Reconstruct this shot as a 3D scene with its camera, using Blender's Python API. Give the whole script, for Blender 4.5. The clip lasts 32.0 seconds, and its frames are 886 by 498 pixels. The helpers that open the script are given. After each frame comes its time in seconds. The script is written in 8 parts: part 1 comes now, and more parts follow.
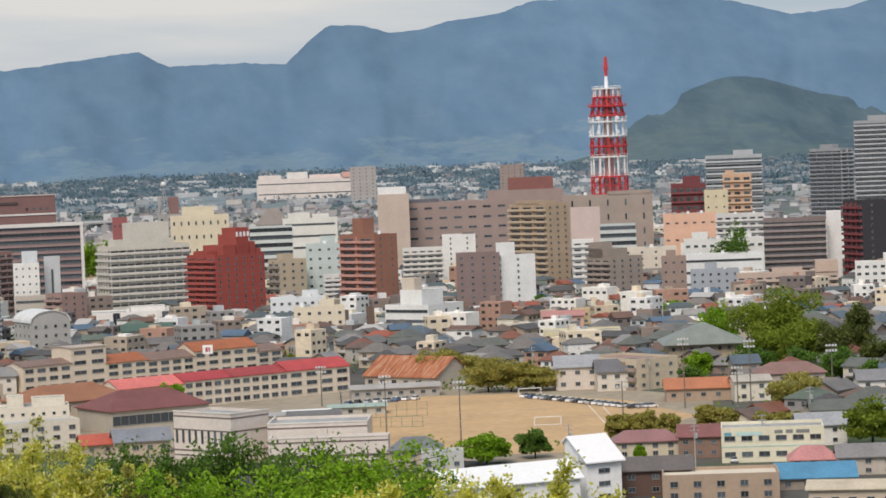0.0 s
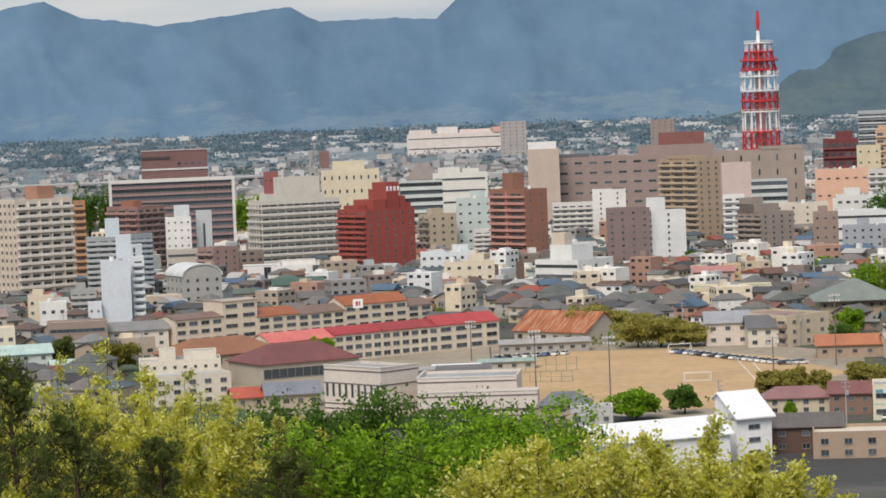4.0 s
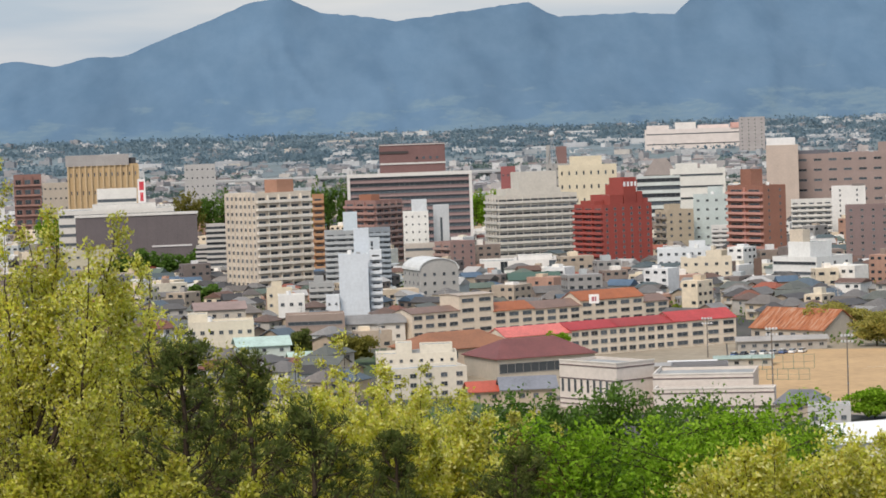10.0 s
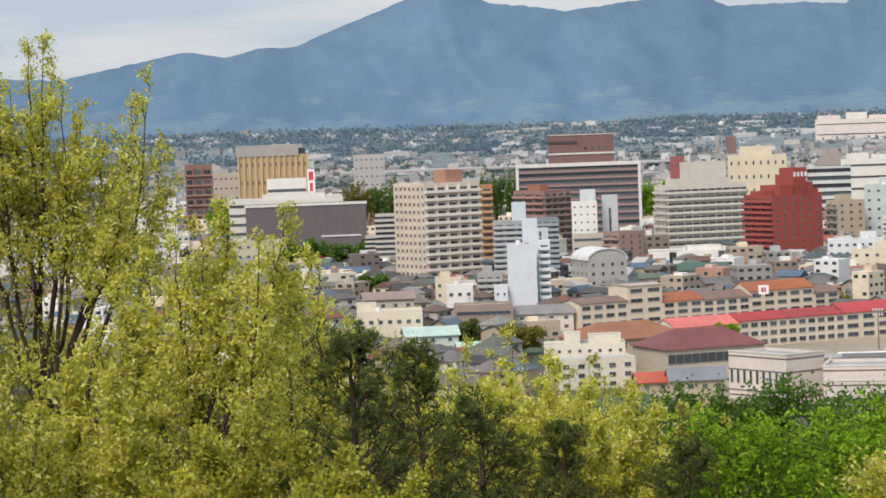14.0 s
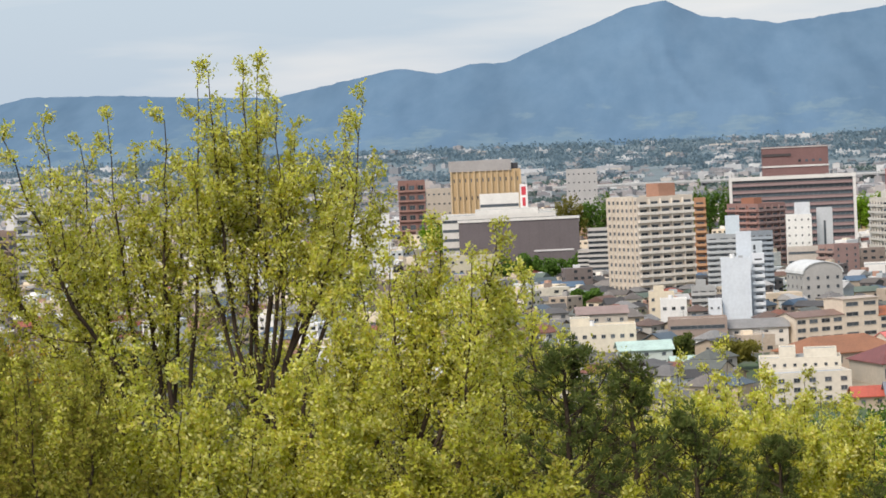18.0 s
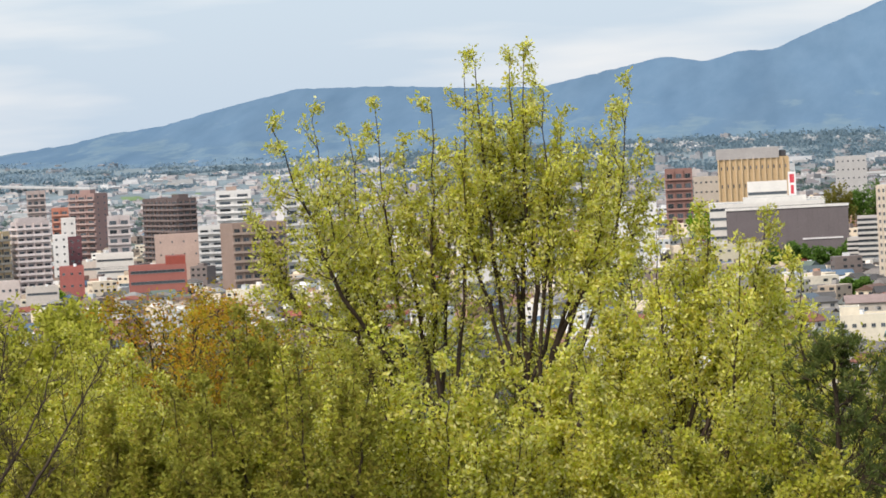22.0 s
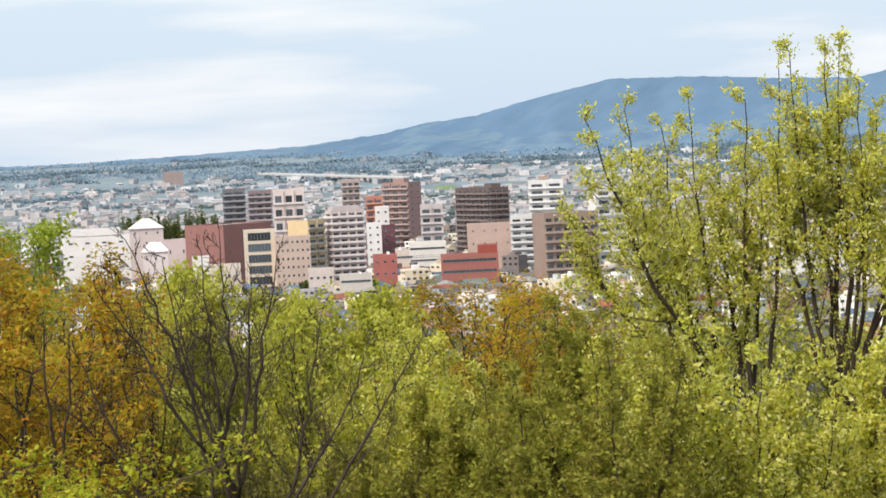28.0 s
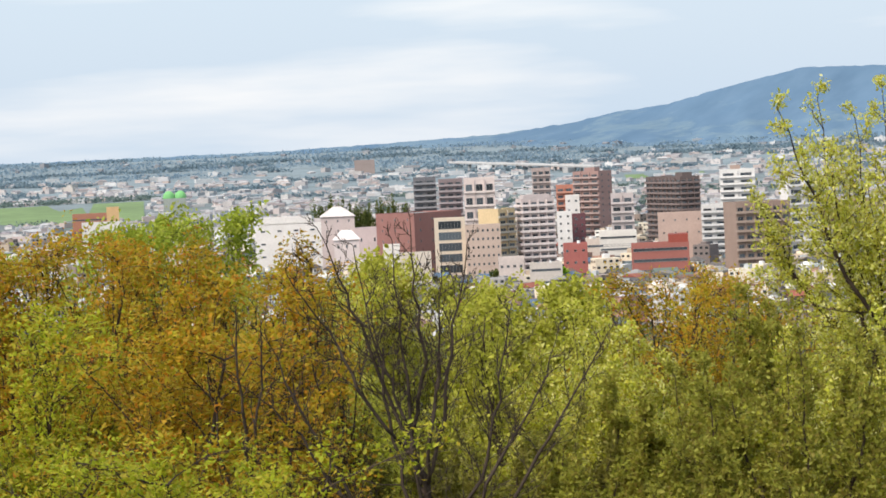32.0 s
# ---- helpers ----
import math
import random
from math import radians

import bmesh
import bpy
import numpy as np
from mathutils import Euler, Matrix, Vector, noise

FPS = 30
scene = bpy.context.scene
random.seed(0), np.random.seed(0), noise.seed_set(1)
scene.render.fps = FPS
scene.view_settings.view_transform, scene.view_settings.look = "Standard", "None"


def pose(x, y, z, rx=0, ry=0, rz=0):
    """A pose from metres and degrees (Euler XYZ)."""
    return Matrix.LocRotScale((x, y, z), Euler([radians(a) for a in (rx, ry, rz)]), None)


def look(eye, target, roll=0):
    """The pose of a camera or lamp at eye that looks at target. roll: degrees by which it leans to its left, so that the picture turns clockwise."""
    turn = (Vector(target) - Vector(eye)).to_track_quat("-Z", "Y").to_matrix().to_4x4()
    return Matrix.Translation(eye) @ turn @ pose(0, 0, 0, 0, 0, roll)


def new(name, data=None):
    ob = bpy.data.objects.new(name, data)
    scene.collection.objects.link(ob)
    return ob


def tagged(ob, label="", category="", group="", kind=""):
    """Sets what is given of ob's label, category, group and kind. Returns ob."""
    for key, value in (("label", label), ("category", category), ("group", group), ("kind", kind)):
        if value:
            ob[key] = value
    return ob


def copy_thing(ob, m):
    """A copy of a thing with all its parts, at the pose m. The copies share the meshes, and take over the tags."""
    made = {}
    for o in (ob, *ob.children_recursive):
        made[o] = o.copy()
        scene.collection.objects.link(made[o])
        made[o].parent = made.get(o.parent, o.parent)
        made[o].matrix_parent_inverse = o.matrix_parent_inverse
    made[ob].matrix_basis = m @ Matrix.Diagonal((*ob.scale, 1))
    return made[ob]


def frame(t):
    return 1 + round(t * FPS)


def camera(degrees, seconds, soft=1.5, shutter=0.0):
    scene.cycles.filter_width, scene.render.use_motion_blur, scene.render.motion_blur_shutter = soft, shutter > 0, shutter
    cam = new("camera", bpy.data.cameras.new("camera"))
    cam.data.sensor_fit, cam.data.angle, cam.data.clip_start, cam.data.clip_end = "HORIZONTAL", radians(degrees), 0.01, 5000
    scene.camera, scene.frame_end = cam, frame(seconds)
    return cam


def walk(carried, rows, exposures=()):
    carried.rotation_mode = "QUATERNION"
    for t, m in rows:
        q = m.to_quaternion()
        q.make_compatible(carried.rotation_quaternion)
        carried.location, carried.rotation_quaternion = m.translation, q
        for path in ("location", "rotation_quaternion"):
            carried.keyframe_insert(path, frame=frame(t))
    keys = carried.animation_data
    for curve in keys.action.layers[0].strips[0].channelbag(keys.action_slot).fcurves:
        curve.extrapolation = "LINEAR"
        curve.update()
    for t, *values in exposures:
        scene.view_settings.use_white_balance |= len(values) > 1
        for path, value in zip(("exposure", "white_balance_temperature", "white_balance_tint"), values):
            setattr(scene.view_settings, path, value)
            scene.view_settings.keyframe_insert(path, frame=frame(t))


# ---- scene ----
cam = camera(18.22, 32.0, soft=1.7)
EYE = (0.0, 0.0, 75.0)  # a lookout on a wooded hill, 75 m over the town
# seconds, heading, tilt and lean in degrees
ROWS = [
    (0, -10.441, -1.913, -2.279), (0.5, -10.091, -1.892, -2.388), (1, -9.768, -1.892, -2.466), (1.5, -9.503, -1.899, -2.486),
    (2, -9.130, -1.970, -2.346), (2.5, -8.590, -2.160, -2.314), (3, -8.253, -2.268, -2.262), (3.5, -7.734, -2.529, -2.225),
    (5.5, -6.024, -2.894, -2.092), (6, -5.427, -2.914, -1.951), (6.5, -5.276, -2.857, -2.009), (7, -5.184, -2.817, -2.027),
    (7.5, -4.722, -2.731, -2.094), (8, -4.057, -2.595, -1.972), (8.5, -3.492, -2.454, -2.112), (9, -3.109, -2.476, -2.130),
    (9.5, -2.785, -2.571, -2.127), (10, -2.388, -2.648, -2.028), (10.5, -2.067, -2.641, -2.022), (11, -1.757, -2.607, -2.073),
    (11.5, -1.193, -2.543, -2.132), (12, -0.934, -2.527, -2.171), (12.5, -0.632, -2.513, -2.159), (13, -0.000, -2.576, -2.202),
    (13.5, 0.692, -2.690, -2.155), (14, 1.113, -2.726, -2.092), (14.5, 1.793, -2.811, -2.224), (16.5, 3.898, -2.545, -2.658),
    (17, 4.605, -2.411, -2.626), (17.5, 5.285, -2.271, -2.716), (18, 5.515, -2.243, -2.619), (18.5, 6.587, -2.205, -2.701),
    (19, 7.464, -2.184, -2.802), (19.5, 7.984, -2.108, -2.817), (20, 8.621, -2.011, -2.906), (20.5, 9.157, -1.956, -3.005),
    (21, 9.759, -1.982, -2.980), (21.5, 10.222, -1.971, -3.029), (22, 11.054, -2.203, -3.033), (22.5, 11.486, -2.328, -3.092),
    (23, 11.929, -2.487, -3.117), (23.5, 12.505, -2.660, -3.072), (24, 12.893, -2.701, -3.110), (24.5, 13.281, -2.736, -3.052),
    (25, 13.864, -2.722, -2.971), (25.5, 14.533, -2.680, -2.879), (27.5, 16.525, -2.352, -2.866), (28, 17.515, -2.086, -2.788),
    (28.5, 18.368, -1.935, -2.766), (29, 18.839, -2.033, -2.740), (29.5, 19.300, -2.142, -2.824), (30, 19.784, -2.226, -2.879),
    (30.5, 20.179, -2.260, -2.852), (31, 20.539, -2.246, -2.598), (31.5, 21.029, -2.216, -2.726), (32, 21.469, -2.131, -2.730),
   
]
walk(cam, [(t, pose(*EYE, 0, 0, a) @ pose(0, 0, 0, 90 + b, 0, 0) @ pose(0, 0, 0, 0, 0, c)) for t, a, b, c in ROWS],
     exposures=((0, 0.1), (9, 0.2), (14, 0.33), (20, 0.5), (22, 0.61), (24, 0.81), (28, 0.78), (32, 0.74)))
# ---- world, sun ----
world = bpy.data.worlds.new("overcast")
scene.world = world
world.use_nodes = True
wn, wl = world.node_tree.nodes, world.node_tree.links
bg = wn["Background"]
sky = wn.new("ShaderNodeTexSky")
sky.sky_type = "NISHITA"
sky.sun_disc = False
sky.sun_elevation, sky.sun_rotation = radians(49), radians(207)
sky.air_density, sky.dust_density = 1.6, 2.0
tc = wn.new("ShaderNodeTexCoord")
mp = wn.new("ShaderNodeMapping")
mp.inputs["Scale"].default_value = (2.2, 2.2, 17.0)
wl.new(tc.outputs["Generated"], mp.inputs["Vector"])
cn = wn.new("ShaderNodeTexNoise")
cn.inputs["Scale"].default_value, cn.inputs["Detail"].default_value, cn.inputs["Roughness"].default_value = 2.0, 5.0, 0.5
wl.new(mp.outputs["Vector"], cn.inputs["Vector"])
cr = wn.new("ShaderNodeValToRGB")
cr.color_ramp.elements[0].position, cr.color_ramp.elements[0].color = 0.45, (4.5, 5.45, 6.6, 1)
cr.color_ramp.elements[1].position, cr.color_ramp.elements[1].color = 0.7, (7.7, 7.6, 7.65, 1)
wl.new(cn.outputs["Fac"], cr.inputs["Fac"])
cm = wn.new("ShaderNodeMix")
cm.data_type = "RGBA"
cm.inputs["Factor"].default_value = 0.82
wl.new(sky.outputs["Color"], cm.inputs["A"])
wl.new(cr.outputs["Color"], cm.inputs["B"])
wl.new(cm.outputs["Result"], bg.inputs["Color"])
bg.inputs["Strength"].default_value = 0.093
sun = new("sun", bpy.data.lights.new("sun", "SUN"))
sun.data.energy, sun.data.angle, sun.data.color = 2.8, radians(30), (1.0, 0.89, 0.785)
sun.matrix_world = look((-170, -330, 430), (0, 0, 0))

# ---- materials ----
MATS = {}


def nodes_of(name):
    m = bpy.data.materials.new(name)
    m.use_nodes = True
    n, l = m.node_tree.nodes, m.node_tree.links
    return m, n, l, n["Principled BSDF"]


def varied(n, l, color, scale, amount, coord="Object"):
    """Two scales of noise over a base colour: returns a colour socket."""
    tco = n.new("ShaderNodeTexCoord")
    a, b = n.new("ShaderNodeTexNoise"), n.new("ShaderNodeTexNoise")
    a.inputs["Scale"].default_value, a.inputs["Detail"].default_value = scale, 5.0
    b.inputs["Scale"].default_value, b.inputs["Detail"].default_value = scale * 0.13, 3.0
    l.new(tco.outputs[coord], a.inputs["Vector"])
    l.new(tco.outputs[coord], b.inputs["Vector"])
    add = n.new("ShaderNodeMath")
    add.operation = "ADD"
    l.new(a.outputs["Fac"], add.inputs[0])
    l.new(b.outputs["Fac"], add.inputs[1])
    mr = n.new("ShaderNodeMapRange")
    mr.inputs["From Min"].default_value, mr.inputs["From Max"].default_value = 0.6, 1.4
    mr.inputs["To Min"].default_value, mr.inputs["To Max"].default_value = 1.0 - amount, 1.0 + amount
    l.new(add.outputs[0], mr.inputs["Value"])
    mu = n.new("ShaderNodeVectorMath")
    mu.operation = "SCALE"
    if isinstance(color, tuple):
        mu.inputs[0].default_value = color[:3]
    else:
        l.new(color, mu.inputs[0])
    l.new(mr.outputs["Result"], mu.inputs["Scale"])
    return mu.outputs["Vector"]


def paint(color, rough=0.75, scale=0.9, amount=0.13, metal=0.0):
    """Weathered paint, render or tile of one colour."""
    key = (color, rough, scale, amount, metal)
    if key not in MATS:
        m, n, l, b = nodes_of("surface")
        l.new(varied(n, l, color, scale, amount), b.inputs["Base Color"])
        b.inputs["Roughness"].default_value, b.inputs["Metallic"].default_value = rough, metal
        MATS[key] = m
    return MATS[key]


def glass_mat(color=(0.045, 0.055, 0.065)):
    key = ("glass", color)
    if key not in MATS:
        m, n, l, b = nodes_of("window_glass")
        oi = n.new("ShaderNodeObjectInfo")
        mr = n.new("ShaderNodeMapRange")
        mr.inputs["To Min"].default_value, mr.inputs["To Max"].default_value = 0.5, 2.4
        l.new(oi.outputs["Random"], mr.inputs["Value"])
        mu = n.new("ShaderNodeVectorMath")
        mu.operation = "SCALE"
        mu.inputs[0].default_value = color
        l.new(mr.outputs["Result"], mu.inputs["Scale"])
        l.new(mu.outputs["Vector"], b.inputs["Base Color"])
        b.inputs["Roughness"].default_value = 0.12
        MATS[key] = m
    return MATS[key]


def ramp_mat(name, colors, scale=0.8, amount=0.2, rough=0.8, island=True):
    """A colour picked from a row of colours piece by piece."""
    m, n, l, b = nodes_of(name)
    src = n.new("ShaderNodeNewGeometry").outputs["Random Per Island"] if island else n.new("ShaderNodeObjectInfo").outputs["Random"]
    r = n.new("ShaderNodeValToRGB")
    r.color_ramp.interpolation = "CONSTANT" if name.startswith("town") else "LINEAR"
    e = r.color_ramp.elements
    while len(e) < len(colors):
        e.new(0.5)
    for i, c in enumerate(colors):
        e[i].position = i / len(colors) if name.startswith("town") else i / max(1, len(colors) - 1)
        e[i].color = (*c, 1)
    l.new(src, r.inputs["Fac"])
    l.new(varied(n, l, r.outputs["Color"], scale, amount), b.inputs["Base Color"])
    b.inputs["Roughness"].default_value = rough
    return m


def leaf_mat(name, colors):
    m = ramp_mat(name, colors, 1.9, 0.3, 0.6)
    n, l = m.node_tree.nodes, m.node_tree.links
    b, out = n["Principled BSDF"], n["Material Output"]
    src = b.inputs["Base Color"].links[0].from_socket
    tr = n.new("ShaderNodeBsdfTranslucent")
    l.new(src, tr.inputs["Color"])
    mx = n.new("ShaderNodeMixShader")
    mx.inputs["Fac"].default_value = 0.5
    l.new(b.outputs["BSDF"], mx.inputs[1])
    l.new(tr.outputs["BSDF"], mx.inputs[2])
    l.new(mx.outputs["Shader"], out.inputs["Surface"])
    b.inputs["Specular IOR Level"].default_value = 0.25
    return m


GLASS = glass_mat()
FRAME = paint((0.24, 0.24, 0.24), 0.5)
WHITE = paint((0.78, 0.78, 0.77))
ROOFGREY = paint((0.30, 0.31, 0.31), 0.85, 0.5, 0.3)
STEEL = paint((0.45, 0.46, 0.47), 0.4, 2.0, 0.15, 0.6)
BARK = paint((0.06, 0.044, 0.032), 1.0, 6.0, 0.35)
TWIG = paint((0.062, 0.047, 0.037), 1.0, 6.0, 0.35)
for m in (BARK, TWIG):
    m.node_tree.nodes["Principled BSDF"].inputs["Specular IOR Level"].default_value = 0.1

# ---- helpers of this scene ----


def spot(az, d, z=0.0):
    """A place seen from the lookout: degrees to the left of north, metres away."""
    a = radians(az)
    return Vector((-math.sin(a) * d, math.cos(a) * d, z))


def rise(d):
    """Height of the plain: level near the hill, climbing towards the foot of the mountains."""
    if d <= 2500:
        return 0.0
    s = min(1.0, (d - 2500) / 2100)
    return 73.0 * s ** 1.25


def part(name, bm, material, parent, label=""):
    me = bpy.data.meshes.new(name)
    bm.to_mesh(me)
    bm.free()
    for m in material if isinstance(material, (list, tuple)) else [material]:
        me.materials.append(m)
    ob = new(name, me)
    ob.parent = parent
    if label:
        tagged(ob, label)
    return ob


def mesh_of(name, verts, faces, mats, index=None):
    me = bpy.data.meshes.new(name)
    me.from_pydata(verts, [], faces)
    for m in mats:
        me.materials.append(m)
    if index is not None:
        me.polygons.foreach_set("material_index", index)
    return me


def box(bm, x0, y0, z0, x1, y1, z1, mat=0):
    vs = [bm.verts.new(p) for p in ((x0, y0, z0), (x1, y0, z0), (x1, y1, z0), (x0, y1, z0), (x0, y0, z1), (x1, y0, z1), (x1, y1, z1), (x0, y1, z1))]
    for q in ((0, 3, 2, 1), (4, 5, 6, 7), (0, 1, 5, 4), (1, 2, 6, 5), (2, 3, 7, 6), (3, 0, 4, 7)):
        bm.faces.new([vs[i] for i in q]).material_index = mat
    return vs


def prism(bm, pts, y0, y1, mat=0):
    """A profile of (x, z) points pulled along y."""
    a = [bm.verts.new((x, y0, z)) for x, z in pts]
    b = [bm.verts.new((x, y1, z)) for x, z in pts]
    k = len(pts)
    bm.faces.new(a).material_index = mat
    bm.faces.new(b[::-1]).material_index = mat
    for i in range(k):
        bm.faces.new((a[i], b[i], b[(i + 1) % k], a[(i + 1) % k])).material_index = mat


def tube(bm, a, b, r0, r1, sides=6, mat=0):
    a, b = Vector(a), Vector(b)
    w = (b - a).normalized()
    u = w.orthogonal().normalized()
    v = w.cross(u)
    rings = []
    for p, r in ((a, r0), (b, r1)):
        rings.append([bm.verts.new(p + r * (math.cos(6.2832 * i / sides) * u + math.sin(6.2832 * i / sides) * v)) for i in range(sides)])
    for i in range(sides):
        bm.faces.new((rings[0][i], rings[0][(i + 1) % sides], rings[1][(i + 1) % sides], rings[1][i])).material_index = mat
    bm.faces.new(rings[1]).material_index = mat
    bm.faces.new(rings[0][::-1]).material_index = mat


def root(name, az, d, turn=0.0, z=None, label="", category="", group="", kind=""):
    ob = new(name)
    p = spot(az, d, rise(d) if z is None else z)
    ob.matrix_basis = Matrix.Translation(p) @ Matrix.Rotation(radians(az + turn), 4, "Z")
    ob.empty_display_size = 1
    return tagged(ob, label, category, group, kind)


PANES = {}


def pane_mesh(w, h, mull, frame_mat, glass):
    """A window in one piece: a proud frame, with panes set back in it."""
    key = (round(w, 2), round(h, 2), mull, frame_mat.name, glass.name)
    if key not in PANES:
        bm = bmesh.new()
        t = 0.08 if w < 4 else 0.1
        n = mull + 1
        xs = [0.0]
        for i in range(n):
            xs += [w * i / n + t / 2 if i else t, w * (i + 1) / n - t / 2 if i < n - 1 else w - t]
        xs.append(w)
        zs = [-0.06, t, h - t, h]
        grid = [[bm.verts.new((x, -0.14, z)) for z in zs] for x in xs]
        back = {}
        for i in range(len(xs) - 1):
            for j in range(3):
                q = (grid[i][j], grid[i + 1][j], grid[i + 1][j + 1], grid[i][j + 1])
                if j == 1 and i % 2 == 1:
                    r = [bm.verts.new((v.co.x, -0.03, v.co.z)) for v in q]
                    bm.faces.new(r).material_index = 1
                    for k in range(4):
                        bm.faces.new((q[k], q[(k + 1) % 4], r[(k + 1) % 4], r[k]))
                else:
                    bm.faces.new(q)
        edge = [grid[0][0], grid[-1][0], grid[-1][3], grid[0][3]]
        rear = [bm.verts.new((v.co.x, 0.0, v.co.z)) for v in edge]
        bm.faces.new((rear[0], rear[1], *[g[0] for g in grid[::-1]]))
        bm.faces.new((rear[2], rear[3], *[g[3] for g in grid]))
        bm.faces.new((rear[3], rear[0], *grid[0]))
        bm.faces.new((rear[1], rear[2], *grid[-1][::-1]))
        me = bpy.data.meshes.new("window")
        bm.to_mesh(me)
        bm.free()
        me.materials.append(frame_mat)
        me.materials.append(glass)
        PANES[key] = me
    return PANES[key]


def facade(parent, m, length, z0, h, style, wall, glass=GLASS):
    """One face of a building. m takes (along, outward as -y, up) into the building."""
    kind, floors = style[0], style[1]
    fh = h / floors
    if kind == "win":  # single windows
        bays, ww, wh = style[2], style[3], style[4]
        me = pane_mesh(ww, wh, 1 if ww > 1.2 else 0, FRAME, glass)
        for f in range(floors):
            for b in range(bays):
                ob = new("window", me)
                ob.parent = parent
                ob.matrix_basis = m @ Matrix.Translation(((b + 0.5) * length / bays - ww / 2, 0, z0 + f * fh + (fh - wh) * 0.55))
    elif kind == "rib":  # a strip of glass a floor
        wh = style[2]
        side = style[3] if len(style) > 3 else 0.6
        me = pane_mesh(length - 2 * side, wh, max(2, int(length / 2.6)), FRAME, glass)
        for f in range(floors):
            ob = new("window_strip", me)
            ob.parent = parent
            ob.matrix_basis = m @ Matrix.Translation((side, 0, z0 + f * fh + (fh - wh) * 0.6))
    elif kind == "bal":  # balconies with glass behind
        bays, rail = style[2], style[3]
        out = style[4] if len(style) > 4 else 1.3
        strip = bays * floors > 66
        me = pane_mesh(length - 0.5, fh * 0.58, bays * 3 - 1, FRAME, glass) if strip else pane_mesh(length / bays * 0.62, fh * 0.6, 1, FRAME, glass)
        bm = bmesh.new()
        box(bm, 0, -out, -0.12, length, 0, 0.12)
        box(bm, 0, -out, 0.12, length, -out + 0.14, 1.15)
        for b in range(bays + 1):
            x = min(length - 0.14, b * length / bays)
            box(bm, x, -out + 0.14, 0.12, x + 0.14, 0, fh - 0.12 if 0 < b < bays else 1.15)
        bal = bpy.data.meshes.new("balcony")
        bm.to_mesh(bal)
        bm.free()
        bal.materials.append(rail)
        for f in range(floors):
            if f or not (len(style) > 5):
                ob = new("balcony", bal)
                ob.parent = parent
                ob.matrix_basis = m @ Matrix.Translation((0, 0, z0 + f * fh))
            for b in range(1 if strip else bays):
                ob = new("window_strip" if strip else "window", me)
                ob.parent = parent
                ob.matrix_basis = m @ Matrix.Translation((0.25 if strip else (b + 0.19) * length / bays, 0, z0 + f * fh + 0.15))
    elif kind == "band":  # projecting bands between recessed glass
        rail = style[2]
        fr = style[3] if len(style) > 3 else 0.42
        me = pane_mesh(length, fh * 0.5, max(2, int(length / 3)), FRAME, glass)
        bm = bmesh.new()
        box(bm, -0.3, -0.7, 0, length + 0.3, 0, fh * fr)
        bal = bpy.data.meshes.new("spandrel")
        bm.to_mesh(bal)
        bm.free()
        bal.materials.append(rail)
        for f in range(floors):
            for nm, data, dz in (("spandrel", bal, 0.0), ("window_strip", me, fh * 0.46)):
                ob = new(nm, data)
                ob.parent = parent
                ob.matrix_basis = m @ Matrix.Translation((0, 0, z0 + f * fh + dz))


FRONT = Matrix.Identity(4)


def side_of(dep):
    """The left face: runs from the back corner to the near corner."""
    return Matrix.Translation((0, dep, 0)) @ Matrix.Rotation(radians(-90), 4, "Z")


def body(bm, x0, y0, z0, x1, y1, z1, rim=0.7):
    """A flat-roofed volume with a parapet and a sunken roof (material 1)."""
    t = min(0.35, (x1 - x0) / 5)
    lo = [bm.verts.new(p) for p in ((x0, y0, z0), (x1, y0, z0), (x1, y1, z0), (x0, y1, z0))]
    hi = [bm.verts.new(p) for p in ((x0, y0, z1), (x1, y0, z1), (x1, y1, z1), (x0, y1, z1))]
    inn = [bm.verts.new(p) for p in ((x0 + t, y0 + t, z1), (x1 - t, y0 + t, z1), (x1 - t, y1 - t, z1), (x0 + t, y1 - t, z1))]
    low = [bm.verts.new((*v.co.xy, z1 - rim)) for v in inn]
    for i in range(4):
        j = (i + 1) % 4
        bm.faces.new((lo[i], lo[j], hi[j], hi[i]))
        bm.faces.new((hi[i], hi[j], inn[j], inn[i]))
        bm.faces.new((inn[i], inn[j], low[j], low[i]))
    bm.faces.new(low).material_index = 1
    bm.faces.new(lo[::-1])


PLOTS = []


